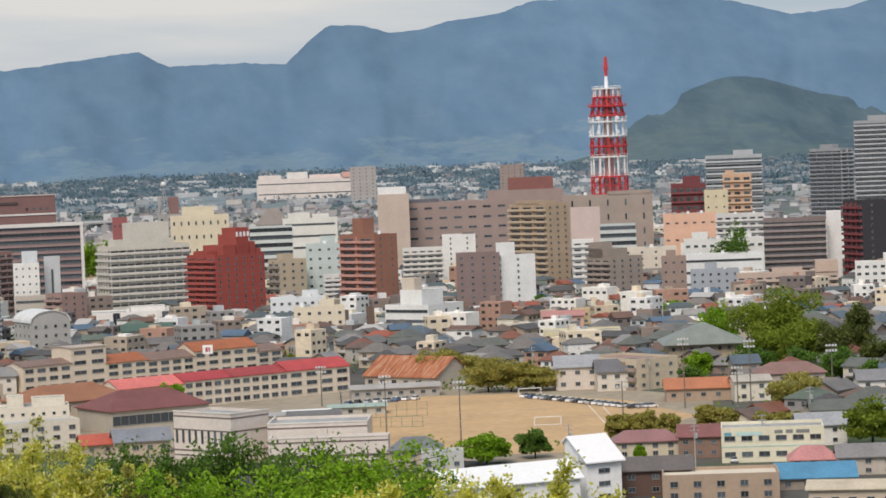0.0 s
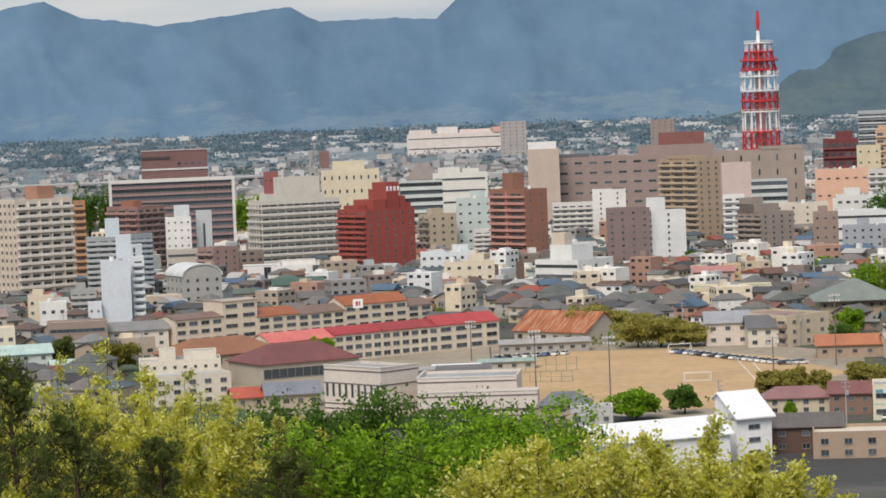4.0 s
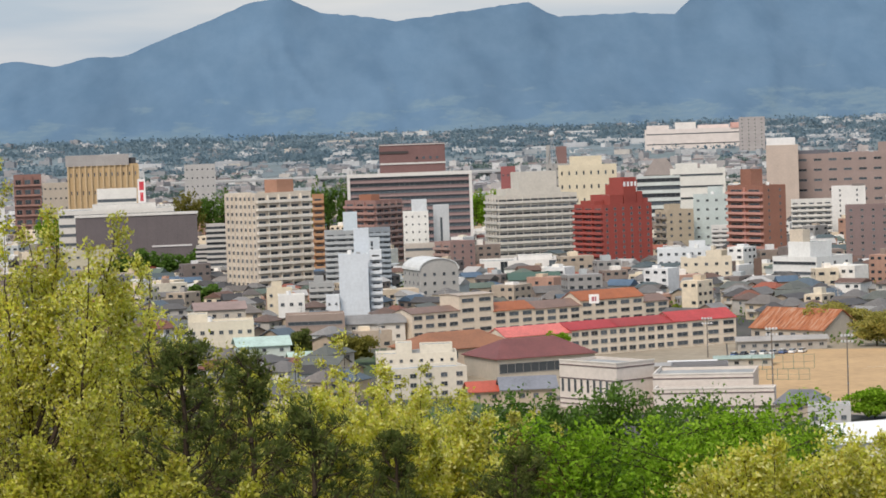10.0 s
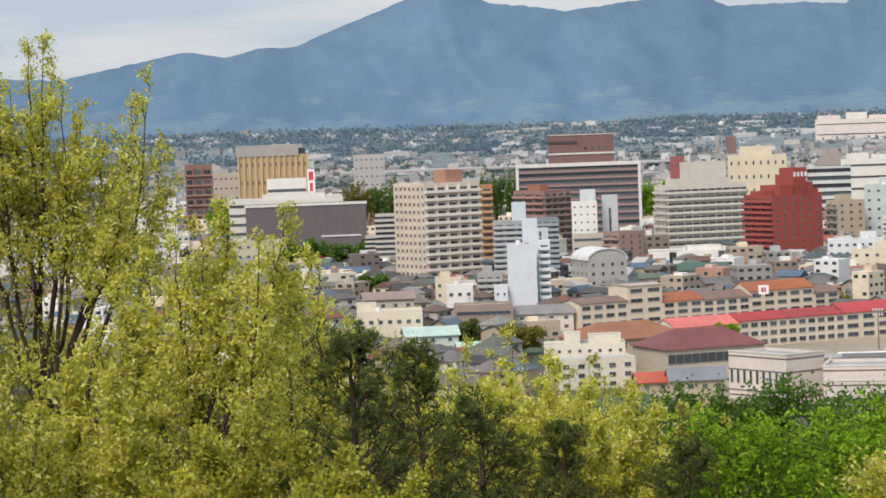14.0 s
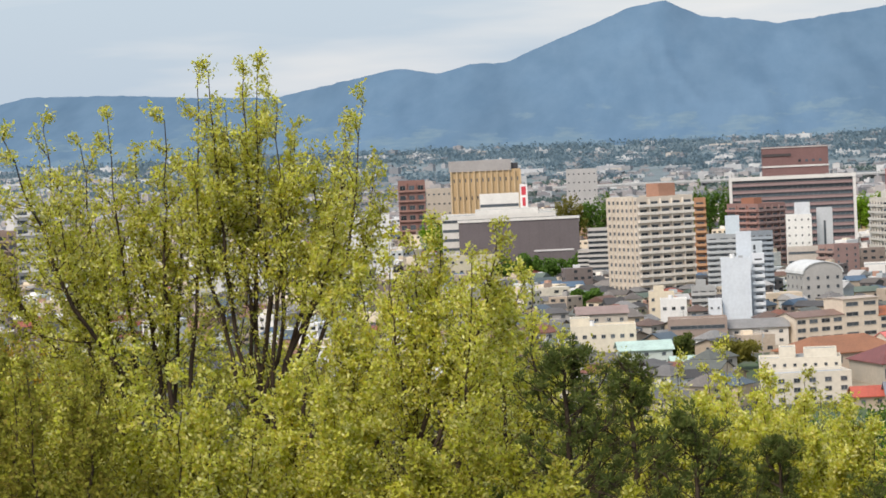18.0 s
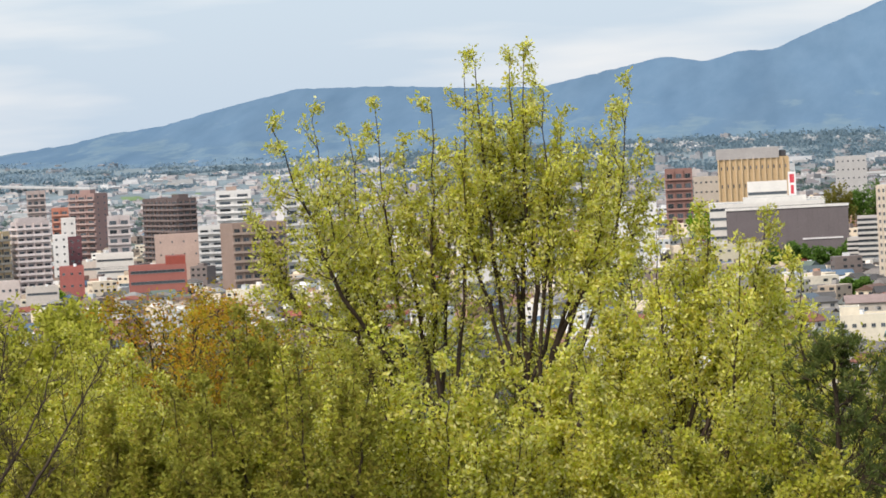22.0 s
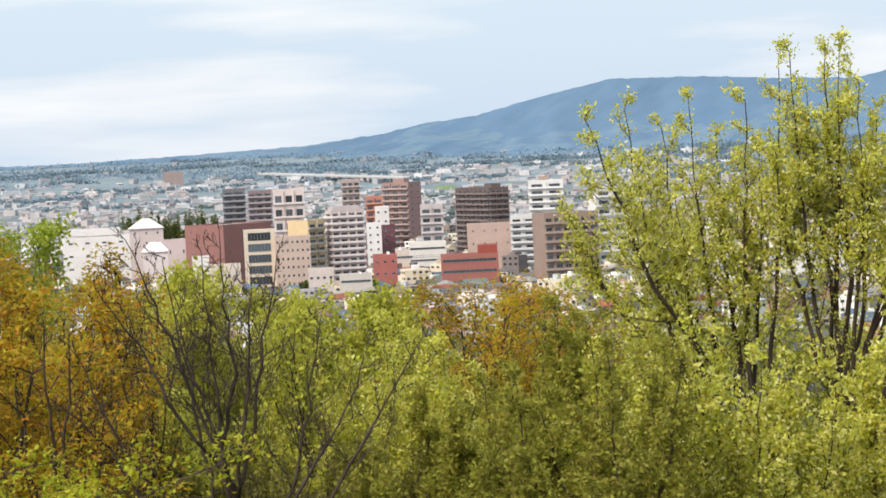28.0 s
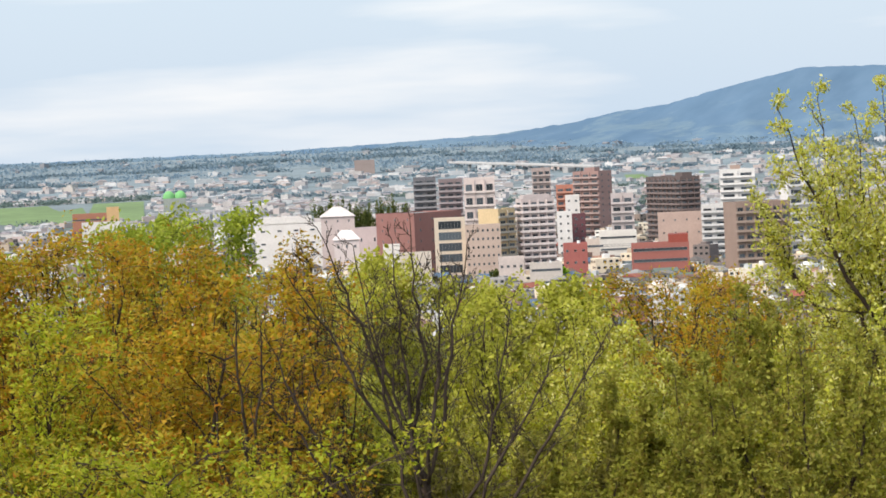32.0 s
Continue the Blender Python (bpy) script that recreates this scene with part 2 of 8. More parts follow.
def building(name, label, az, d, w, dep, h, turn, color, front=("none", 1), side=("none", 1), base=0.0, huts=(), z=None, units=0, sidecolor=None, roof=None, cat="building", group=""):
    """A flat-roofed building; its near corner stands at (az, d), its front runs to the right, its side to the back left."""
    r = root(name, az, d, turn, z, label, cat, group)
    wall = paint(color)
    bm = bmesh.new()
    body(bm, 0, 0, -1, w, dep, h)
    part("wall", bm, [wall, roof or ROOFGREY], r)
    if sidecolor:
        bm = bmesh.new()
        box(bm, -0.06, 0, 0, 0, dep, h - 0.4)
        part("side_cladding", bm, paint(sidecolor), r)
    facade(r, FRONT, w, base, h - base - 0.9, front, wall)
    facade(r, side_of(dep), dep, base, h - base - 0.9, side, wall)
    for hx, hy, hw, hd, hh, *hc in huts:
        bm = bmesh.new()
        body(bm, hx * w, hy * dep, h - 0.7, (hx + hw) * w, (hy + hd) * dep, h + hh, 0.3)
        part("penthouse", bm, [paint(hc[0]) if hc else wall, ROOFGREY], r)
    rng = random.Random(int(az * 100) + int(d))
    for i in range(units):
        bm = bmesh.new()
        x, y, s = rng.uniform(0.1, 0.85) * w, rng.uniform(0.15, 0.8) * dep, rng.uniform(0.8, 1.6)
        if i % 3 == 0:
            tube(bm, (x, y, h - 0.7), (x, y, h + s), s * 0.7, s * 0.7, 10)
            part("water_tank", bm, WHITE, r)
        else:
            box(bm, x, y, h - 0.7, x + s * 1.6, y + s, h + s * 0.5)
            part("rooftop_unit", bm, STEEL, r)
    PLOTS.append((r.matrix_basis.inverted(), w, dep))
    return r


def pitched(name, label, az, d, w, dep, h, turn, wall, roof, up, front=("none", 1), side=("none", 1), hip=0.0, over=0.7, cat="building", group="", z=None):
    """A building with a pitched roof whose ridge runs along its front; hip pulls the ridge ends in."""
    r = root(name, az, d, turn, z, label, cat, group)
    wm, rm = paint(wall), paint(roof, 0.55, 1.4, 0.08 if roof[2] > 0.6 else 0.24)
    bm = bmesh.new()
    if hip:
        box(bm, 0, 0, -1, w, dep, h)
    else:
        a = [bm.verts.new(p) for p in ((0, 0, -1), (0, dep, -1), (0, dep, h), (0, dep / 2, h + up - 0.15), (0, 0, h))]
        b = [bm.verts.new((w, v.co.y, v.co.z)) for v in a]
        bm.faces.new(a[::-1])
        bm.faces.new(b)
        for i in range(5):
            bm.faces.new((a[i], a[(i + 1) % 5], b[(i + 1) % 5], b[i]))
    part("wall", bm, wm, r)
    part("roof", roof_mesh(w, dep, h, up, hip, over), rm, r)
    facade(r, FRONT, w, 0, h - 0.3, front, wm)
    facade(r, side_of(dep), dep, 0, h - 0.3, side, wm)
    PLOTS.append((r.matrix_basis.inverted(), w, dep))
    return r


def roof_mesh(w, dep, h, up, hip, over):
    """A thick roof with eaves: gabled, or hipped where hip is over 0."""
    bm = bmesh.new()
    s = up / (dep / 2)
    z = h - over * s * 0.5
    i = hip * dep / 2
    t = 0.22
    rings = []
    for k in (0.0, -t):
        e = [bm.verts.new(p) for p in ((-over, -over, z + k), (w + over, -over, z + k), (w + over, dep + over, z + k), (-over, dep + over, z + k))]
        g = [bm.verts.new(p) for p in ((-over * (i == 0) + i, dep / 2, h + up + k), (w + over * (i == 0) - i, dep / 2, h + up + k))]
        rings.append((e, g))
    (e, g), (f, k) = rings
    bm.faces.new((e[0], e[1], g[1], g[0]))
    bm.faces.new((e[2], e[3], g[0], g[1]))
    bm.faces.new((f[1], f[0], k[0], k[1]))
    bm.faces.new((f[3], f[2], k[1], k[0]))
    bm.faces.new((e[1], e[0], f[0], f[1]))
    bm.faces.new((e[3], e[2], f[2], f[3]))
    if hip:
        bm.faces.new((e[3], e[0], g[0]))
        bm.faces.new((e[1], e[2], g[1]))
        bm.faces.new((f[0], f[3], k[0]))
        bm.faces.new((f[2], f[1], k[1]))
        bm.faces.new((e[0], e[3], f[3], f[0]))
        bm.faces.new((e[2], e[1], f[1], f[2]))
    else:
        bm.faces.new((e[0], g[0], k[0], f[0]))
        bm.faces.new((g[0], e[3], f[3], k[0]))
        bm.faces.new((g[1], e[1], f[1], k[1]))
        bm.faces.new((e[2], g[1], k[1], f[2]))
    return bm


def long_wing(name, label, az, d, turn, dep, wall, sections):
    """A long building in sections side by side, each with its own height, roof and windows."""
    r = root(name, az, d, turn, None, label, "school")
    wm = paint(wall)
    for x0, x1, h, roof, up, floors, bays in sections:
        w = x1 - x0
        shift = Matrix.Translation((x0, 0, 0))
        bm = bmesh.new()
        a = [bm.verts.new(p) for p in ((0, 0, -1), (0, dep, -1), (0, dep, h), (0, dep / 2, h + up - 0.15), (0, 0, h))]
        b = [bm.verts.new((w - 0.01, v.co.y, v.co.z)) for v in a]
        bm.faces.new(a[::-1])
        bm.faces.new(b)
        for i in range(5):
            bm.faces.new((a[i], a[(i + 1) % 5], b[(i + 1) % 5], b[i]))
        part("wall", bm, wm, r).matrix_basis = shift
        part("roof", roof_mesh(w, dep, h, up, 0.0, 0.35), paint(roof, 0.55, 1.4, 0.28), r).matrix_basis = shift
        facade(r, shift, w, 0, h - 0.3, ("win", floors, bays, w / bays * 0.68, 1.35), wm)
    PLOTS.append((r.matrix_basis.inverted(), sections[-1][1], dep))
    return r
def vaulted(name, label, az, d, w, dep, h, turn, wall, roof, up, front):
    """A building under a barrel roof that runs back from its front."""
    r = root(name, az, d, turn, None, label, "building")
    wm = paint(wall)
    arch = [(w / 2 - w / 2 * math.cos(math.pi * i / 14), h + up * math.sin(math.pi * i / 14)) for i in range(15)]
    bm = bmesh.new()
    prism(bm, [(0, -1)] + arch + [(w, -1)], 0, dep)
    part("wall", bm, wm, r)
    rim = [(w / 2 - (w / 2 + 0.5) * math.cos(math.pi * i / 14), h + (up + 0.35) * math.sin(math.pi * i / 14)) for i in range(15)]
    bm = bmesh.new()
    prism(bm, arch + rim[::-1], -0.4, dep + 0.4)
    part("roof", bm, paint(roof, 0.45, 1.4, 0.2), r)
    facade(r, FRONT, w, 0, h, front, wm)
    facade(r, side_of(dep), dep, 0, h, front, wm)
    PLOTS.append((r.matrix_basis.inverted(), w, dep))
    return r


# ---- the land: hill, plain, mountains ----


def land(az, d):
    """Height of the ground: the hill under the lookout, then the plain."""
    hill = 73.2 - 0.36 * d
    s = max(0.0, min(1.0, (d - 140) / 90))
    s = s * s * (3 - 2 * s)
    return max(hill, 0) * (1 - s) + rise(d)


def ground_mat():
    m, n, l, b = nodes_of("town_ground")
    tco = n.new("ShaderNodeTexCoord")
    vo = n.new("ShaderNodeTexNoise")
    vo.inputs["Scale"].default_value, vo.inputs["Detail"].default_value = 0.011, 5.0
    l.new(tco.outputs["Object"], vo.inputs["Vector"])
    r = n.new("ShaderNodeValToRGB")
    e = r.color_ramp.elements
    e[0].position, e[0].color = 0.40, (0.05, 0.05, 0.049, 1)
    e[1].position, e[1].color = 0.60, (0.055, 0.085, 0.035, 1)
    k = e.new(0.5)
    k.color = (0.085, 0.08, 0.072, 1)
    l.new(vo.outputs["Fac"], r.inputs["Fac"])
    sep = n.new("ShaderNodeSeparateXYZ")
    l.new(tco.outputs["Object"], sep.inputs[0])
    dist = n.new("ShaderNodeVectorMath")
    dist.operation = "LENGTH"
    l.new(tco.outputs["Object"], dist.inputs[0])
    mr = n.new("ShaderNodeMapRange")
    mr.inputs["From Min"].default_value, mr.inputs["From Max"].default_value = 260, 420
    l.new(dist.outputs["Value"], mr.inputs["Value"])
    mx = n.new("ShaderNodeMix")
    mx.data_type = "RGBA"
    l.new(mr.outputs["Result"], mx.inputs["Factor"])
    mx.inputs["A"].default_value = (0.06, 0.065, 0.025, 1)
    l.new(r.outputs["Color"], mx.inputs["B"])
    # Blue-grey haze is mixed into the ground colour by distance.
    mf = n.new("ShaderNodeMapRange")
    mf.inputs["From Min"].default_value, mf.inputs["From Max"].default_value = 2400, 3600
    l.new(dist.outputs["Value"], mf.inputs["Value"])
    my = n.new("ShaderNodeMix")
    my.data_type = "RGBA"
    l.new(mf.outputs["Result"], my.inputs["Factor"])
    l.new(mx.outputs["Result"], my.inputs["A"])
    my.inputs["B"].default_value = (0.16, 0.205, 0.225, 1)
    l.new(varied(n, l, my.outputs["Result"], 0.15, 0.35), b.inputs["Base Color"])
    b.inputs["Roughness"].default_value = 0.95
    return m


def polar_sheet(name, azs, ds, height, mats):
    verts = [tuple(spot(a, d, height(a, d))) for d in ds for a in azs]
    k = len(azs)
    faces = [(j * k + i + 1, j * k + i, (j + 1) * k + i, (j + 1) * k + i + 1) for j in range(len(ds) - 1) for i in range(k - 1)]
    me = mesh_of(name, verts, faces, mats)
    me.polygons.foreach_set("use_smooth", [True] * len(faces))
    return new(name, me)


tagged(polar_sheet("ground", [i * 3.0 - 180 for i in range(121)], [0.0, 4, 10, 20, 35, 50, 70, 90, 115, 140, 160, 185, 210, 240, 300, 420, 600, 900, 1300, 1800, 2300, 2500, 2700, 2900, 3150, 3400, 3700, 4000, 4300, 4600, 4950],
                   land, [ground_mat()]), "grey and green town ground climbing to far fields tinted with haze", "ground", kind="structure")


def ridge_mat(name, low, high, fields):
    """Forest over the slopes; clearings and fields in the lowest part. All colours given carry haze."""
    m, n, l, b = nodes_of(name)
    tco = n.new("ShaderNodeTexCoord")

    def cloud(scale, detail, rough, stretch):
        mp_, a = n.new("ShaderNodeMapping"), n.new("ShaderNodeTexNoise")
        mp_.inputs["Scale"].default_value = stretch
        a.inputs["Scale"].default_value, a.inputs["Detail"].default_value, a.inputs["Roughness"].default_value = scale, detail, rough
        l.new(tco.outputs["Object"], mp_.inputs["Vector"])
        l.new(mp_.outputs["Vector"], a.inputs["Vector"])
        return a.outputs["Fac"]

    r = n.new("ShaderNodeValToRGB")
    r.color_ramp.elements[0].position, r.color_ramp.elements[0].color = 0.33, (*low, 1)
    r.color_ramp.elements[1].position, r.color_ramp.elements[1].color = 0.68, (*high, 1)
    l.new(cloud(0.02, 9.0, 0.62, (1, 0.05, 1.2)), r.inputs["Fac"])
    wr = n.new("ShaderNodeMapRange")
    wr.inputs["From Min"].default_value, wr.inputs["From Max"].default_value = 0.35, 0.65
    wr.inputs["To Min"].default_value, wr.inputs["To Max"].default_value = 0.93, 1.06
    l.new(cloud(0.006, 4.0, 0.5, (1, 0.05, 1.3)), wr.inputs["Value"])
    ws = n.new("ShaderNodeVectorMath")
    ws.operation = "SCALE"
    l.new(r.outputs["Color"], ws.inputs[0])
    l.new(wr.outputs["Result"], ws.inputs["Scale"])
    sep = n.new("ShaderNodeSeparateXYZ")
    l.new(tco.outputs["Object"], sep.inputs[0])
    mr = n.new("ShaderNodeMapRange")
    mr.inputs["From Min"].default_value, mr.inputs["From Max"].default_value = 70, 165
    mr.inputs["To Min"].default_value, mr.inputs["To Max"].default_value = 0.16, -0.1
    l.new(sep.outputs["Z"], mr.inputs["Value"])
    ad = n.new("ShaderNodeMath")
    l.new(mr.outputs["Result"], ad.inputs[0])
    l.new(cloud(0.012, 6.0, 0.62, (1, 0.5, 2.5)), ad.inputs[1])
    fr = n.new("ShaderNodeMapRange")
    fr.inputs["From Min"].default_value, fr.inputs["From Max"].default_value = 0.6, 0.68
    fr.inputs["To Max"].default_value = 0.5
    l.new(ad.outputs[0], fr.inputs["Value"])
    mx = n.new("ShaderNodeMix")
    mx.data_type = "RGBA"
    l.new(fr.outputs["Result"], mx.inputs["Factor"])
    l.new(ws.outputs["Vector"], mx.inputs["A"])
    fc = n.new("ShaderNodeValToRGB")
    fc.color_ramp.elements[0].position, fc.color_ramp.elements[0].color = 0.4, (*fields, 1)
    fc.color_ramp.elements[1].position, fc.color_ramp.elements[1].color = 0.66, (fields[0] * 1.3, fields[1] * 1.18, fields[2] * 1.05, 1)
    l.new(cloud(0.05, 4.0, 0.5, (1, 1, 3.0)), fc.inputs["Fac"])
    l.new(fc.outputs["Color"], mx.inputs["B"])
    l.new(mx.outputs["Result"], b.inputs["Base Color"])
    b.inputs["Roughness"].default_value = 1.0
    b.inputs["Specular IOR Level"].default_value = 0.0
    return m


def slope(a, s, top, d0, foot, rough):
    """Height on a mountain side: s runs from its foot to its crest."""
    bend = noise.noise(Vector((a * 0.35, s * 1.5, d0 * 0.01))) * 0.9
    rel = (noise.ridged_multi_fractal(Vector((a * 0.62 + bend, s * 0.55, d0 * 0.013)), 1.0, 2.1, 5, 1.0, 2.0) - 1.1) * rough
    return foot + (top - foot) * s ** 1.25 + rel * (top - foot) * 0.085 * (s * (1 - s)) * 4


def mountain(name, label, crest, d0, d1, mats, steps=26, foot=72.0, rough=1.0, soft=0.0):
    """A range: crest gives (bearing, height of the skyline over the lookout in degrees)."""
    az0, az1 = crest[0][0], crest[-1][0]
    n_az = int(abs(az1 - az0) / 0.12)
    xs, ys = [c[0] for c in crest], [c[1] for c in crest]
    sign = 1 if xs[-1] > xs[0] else -1
    azs = [az0 + (az1 - az0) * i / n_az for i in range(n_az + 1)]
    tops = np.interp([sign * a for a in azs], [sign * x for x in xs], ys)
    if soft:
        k = int(soft / 0.12) + 1
        tops = np.convolve(np.pad(tops, k, mode="edge"), np.ones(2 * k + 1) / (2 * k + 1), "valid")
    verts = []
    for j in range(steps + 1):
        s = j / steps
        d = d0 + (d1 - d0) * s
        for a, e in zip(azs, tops):
            top = 75 + math.tan(radians(e)) * d1
            z = slope(a, s, top, d0, foot, rough)
            if j == steps:
                z += noise.fractal(Vector((a * 5.0, 3.1, 0)), 0.8, 2.0, 4) * 2.0
            verts.append(tuple(spot(a, d, z)))
    k = len(azs)
    verts += verts[-k:]
    for a, e in zip(azs, tops):
        verts.append(tuple(spot(a, d1 + 60, foot - 20)))
    flip = -1 if sign > 0 else 1
    faces = [(j * k + i, j * k + i + 1, (j + 1) * k + i + 1, (j + 1) * k + i)[::flip] for j in [*range(steps), steps + 1] for i in range(k - 1)]
    me = mesh_of(name, verts, faces, mats)
    me.polygons.foreach_set("use_smooth", [True] * len(faces))
    return tagged(new(name, me), label, "mountain", kind="structure")


# Distance haze is painted in: forest and field colours are shifted to blue.
HAZE_BLUE = ridge_mat("blue_mountain_forest", (0.1, 0.168, 0.25), (0.124, 0.198, 0.284), (0.15, 0.222, 0.276))
mountain("backdrop_mountain_range", "forested mountain range under low cloud, painted haze blue",
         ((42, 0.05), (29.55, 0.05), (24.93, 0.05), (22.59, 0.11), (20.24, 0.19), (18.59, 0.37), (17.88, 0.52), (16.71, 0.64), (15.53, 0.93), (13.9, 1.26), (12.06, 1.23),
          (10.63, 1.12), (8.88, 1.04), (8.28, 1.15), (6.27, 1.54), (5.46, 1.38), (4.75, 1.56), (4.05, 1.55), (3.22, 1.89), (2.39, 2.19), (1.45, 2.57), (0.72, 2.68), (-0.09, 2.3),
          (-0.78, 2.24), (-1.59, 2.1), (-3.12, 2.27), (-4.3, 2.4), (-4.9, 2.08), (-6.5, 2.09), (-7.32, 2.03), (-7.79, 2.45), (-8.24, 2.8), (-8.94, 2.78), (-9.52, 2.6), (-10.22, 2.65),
          (-10.7, 2.79), (-11.76, 2.9), (-12.47, 3.14), (-14.92, 3.17), (-16.65, 2.96), (-17.79, 2.64), (-18.94, 2.73), (-19.72, 2.95), (-21, 3.4), (-26, 3.3), (-40, 2.5)), 4180, 4880, [HAZE_BLUE], foot=52.0, rough=0.75)
# The hill's green is blued in the colour to stand for haze.
mountain("backdrop_near_hill", "dim wooded hill before the mountains, haze blue in its colour",
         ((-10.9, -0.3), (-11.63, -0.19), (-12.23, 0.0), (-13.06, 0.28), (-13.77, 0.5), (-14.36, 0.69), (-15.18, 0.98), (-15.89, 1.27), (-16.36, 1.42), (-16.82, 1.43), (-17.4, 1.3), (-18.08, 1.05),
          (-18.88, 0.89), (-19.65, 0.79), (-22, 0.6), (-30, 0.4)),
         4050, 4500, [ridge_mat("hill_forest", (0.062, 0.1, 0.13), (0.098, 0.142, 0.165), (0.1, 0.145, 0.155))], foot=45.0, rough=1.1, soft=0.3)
# ---- the buildings of the town ----
building("red_apartment_tower", "dark red tiled stepped apartment tower with balconies", -5.72, 1316, 28.8, 23.7, 32.5, 35, (0.31, 0.062, 0.048), ("win", 12, 6, 1.2, 1.2), ("bal", 12, 3, paint((0.34, 0.075, 0.06)), 1.3), huts=((0.5, 0.1, 0.25, 0.5, 12.4), (0.22, 0.1, 0.26, 0.7, 4.4), (0.76, 0.1, 0.12, 0.6, 5.6), (0.89, 0.1, 0.1, 0.6, 2.2), (0.02, 0.3, 0.18, 0.5, 1.8), (0.56, 0.65, 0.12, 0.2, 9.0)))
building("brick_apartment_tower", "red-brown brick apartment tower with pink balconies", -9.03, 1370, 14.2, 28.6, 37.8, 38, (0.29, 0.135, 0.095), ("win", 11, 2, 0.9, 1.2), ("bal", 11, 2, paint((0.52, 0.27, 0.225)), 1.3), huts=((0.05, 0.35, 0.5, 0.3, 8.0, (0.28, 0.13, 0.09)),), units=2)
building("office_block", "pale grey office block with strip windows and setback top", -3.57, 1426, 43.6, 20.1, 35.6, 20, (0.57, 0.535, 0.475), ("bal", 10, 10, paint((0.6, 0.57, 0.52)), 1.0), ("bal", 10, 5, paint((0.6, 0.57, 0.52)), 1.0), huts=((0.3, 0.2, 0.48, 0.6, 11.5), (0.12, 0.15, 0.7, 0.7, 3.0)), units=5)
building("hotel", "dark brown hotel with pale horizontal bands", -0.47, 1596, 71.1, 18.0, 45.6, 2, (0.2, 0.135, 0.132), ("band", 11, paint((0.3, 0.215, 0.21)), 0.3), ("win", 9, 2, 1.5, 1.3), huts=((0.27, 0.2, 0.53, 0.6, 17.0, (0.19, 0.105, 0.1)),), units=6, roof=paint((0.55, 0.6, 0.6)))
building("beige_office", "cream office building with small windows", -4.83, 1750, 36.9, 16.0, 44.2, 0, (0.64, 0.565, 0.42), ("win", 5, 8, 1.1, 2.4), ("none", 1), huts=((0.2, 0.2, 0.55, 0.5, 5.5),))
building("antenna_office", "grey concrete tower office with radio antenna", -4.58, 1790, 15.2, 12.0, 45.0, 0, (0.36, 0.35, 0.34), ("win", 8, 3, 1.5, 1.3), ("none", 1), huts=((0.02, 0.2, 0.2, 0.5, 12.0), (0.45, 0.2, 0.45, 0.5, 11.0, (0.22, 0.13, 0.12))))
building("glazed_office", "pale blue-green glazed office with white bands", -6.45, 1650, 25.5, 14.0, 37.7, 0, (0.5, 0.54, 0.53), ("band", 8, paint((0.56, 0.6, 0.58))), ("none", 1))
pitched("peaked_hall", "grey hall with a steep mansard roof", -6.60, 1850, 22.4, 16.0, 34.3, 0, (0.4, 0.36, 0.33), (0.2, 0.17, 0.155), 10.6, ("win", 5, 4, 1.3, 1.3), ("none", 1), hip=0.9, over=0.4)
building("white_office", "white office building with a tall dark opening", -7.14, 1800, 35.6, 16.0, 38.5, 0, (0.68, 0.67, 0.63), ("rib", 5, 1.3, 1.5), ("none", 1), huts=((0.1, 0.1, 0.4, 0.5, 3.5), (0.55, 0.2, 0.3, 0.5, 2.5)), units=3)
building("grey_apartment", "grey small apartment building with stairs", -7.59, 1560, 18.1, 12.0, 21.5, 0, (0.42, 0.44, 0.44), ("rib", 6, 1.2, 0.6), ("none", 1), units=2)
building("tan_apartment", "tan low-rise apartment building", -7.04, 1480, 16.7, 12.1, 23.3, 30, (0.46, 0.38, 0.28), ("win", 6, 3, 1.5, 1.3), ("bal", 6, 2, paint((0.3, 0.26, 0.22)), 1.3), huts=((0.2, 0.2, 0.4, 0.5, 3.0),))
building("pillar_block", "pale pink windowless service tower", -9.12, 1760, 20.1, 18.0, 52.4, 0, (0.5, 0.41, 0.35), ("none", 1), ("none", 1), huts=((0.02, 0.02, 0.9, 0.9, 4.5, (0.75, 0.74, 0.73)),))
building("telephone_exchange", "large brown-pink exchange building with strip windows", -9.71, 1780, 66.2, 30.0, 45.9, 0, (0.30, 0.23, 0.21), ("win", 7, 7, 5.0, 1.5), ("none", 1), huts=((0.0, 0.1, 0.32, 0.8, 2.0, (0.12, 0.12, 0.14)),), units=5)
building("exchange_core", "brown-pink windowless core of the exchange", -11.40, 1830, 50.1, 30.0, 51.2, 0, (0.31, 0.24, 0.22), ("none", 1), ("none", 1), huts=((0.28, 0.1, 0.6, 0.5, 8.0, (0.23, 0.095, 0.085)),))
building("exchange_wing", "beige-brown exchange wing with a row of dark louvres", -12.97, 1760, 56.6, 34.0, 46.9, 0, (0.33, 0.27, 0.235), ("win", 5, 5, 1.2, 4.0), ("none", 1), huts=((0.5, 0.0, 0.48, 0.6, 2.0),), units=3)
building("pink_block", "pale pink windowless office block", -13.11, 1690, 17.9, 14.0, 40.6, 0, (0.56, 0.45, 0.42), ("none", 1), ("none", 1))
building("golden_apartment", "golden-brown apartment tower with balconies", -12.61, 1530, 15.8, 34.0, 46.9, 38, (0.4, 0.3, 0.21), ("win", 14, 3, 1.3, 1.3), ("bal", 14, 3, paint((0.5, 0.39, 0.28)), 1.3), huts=((0.0, 0.2, 0.8, 0.6, 1.6),), units=2)
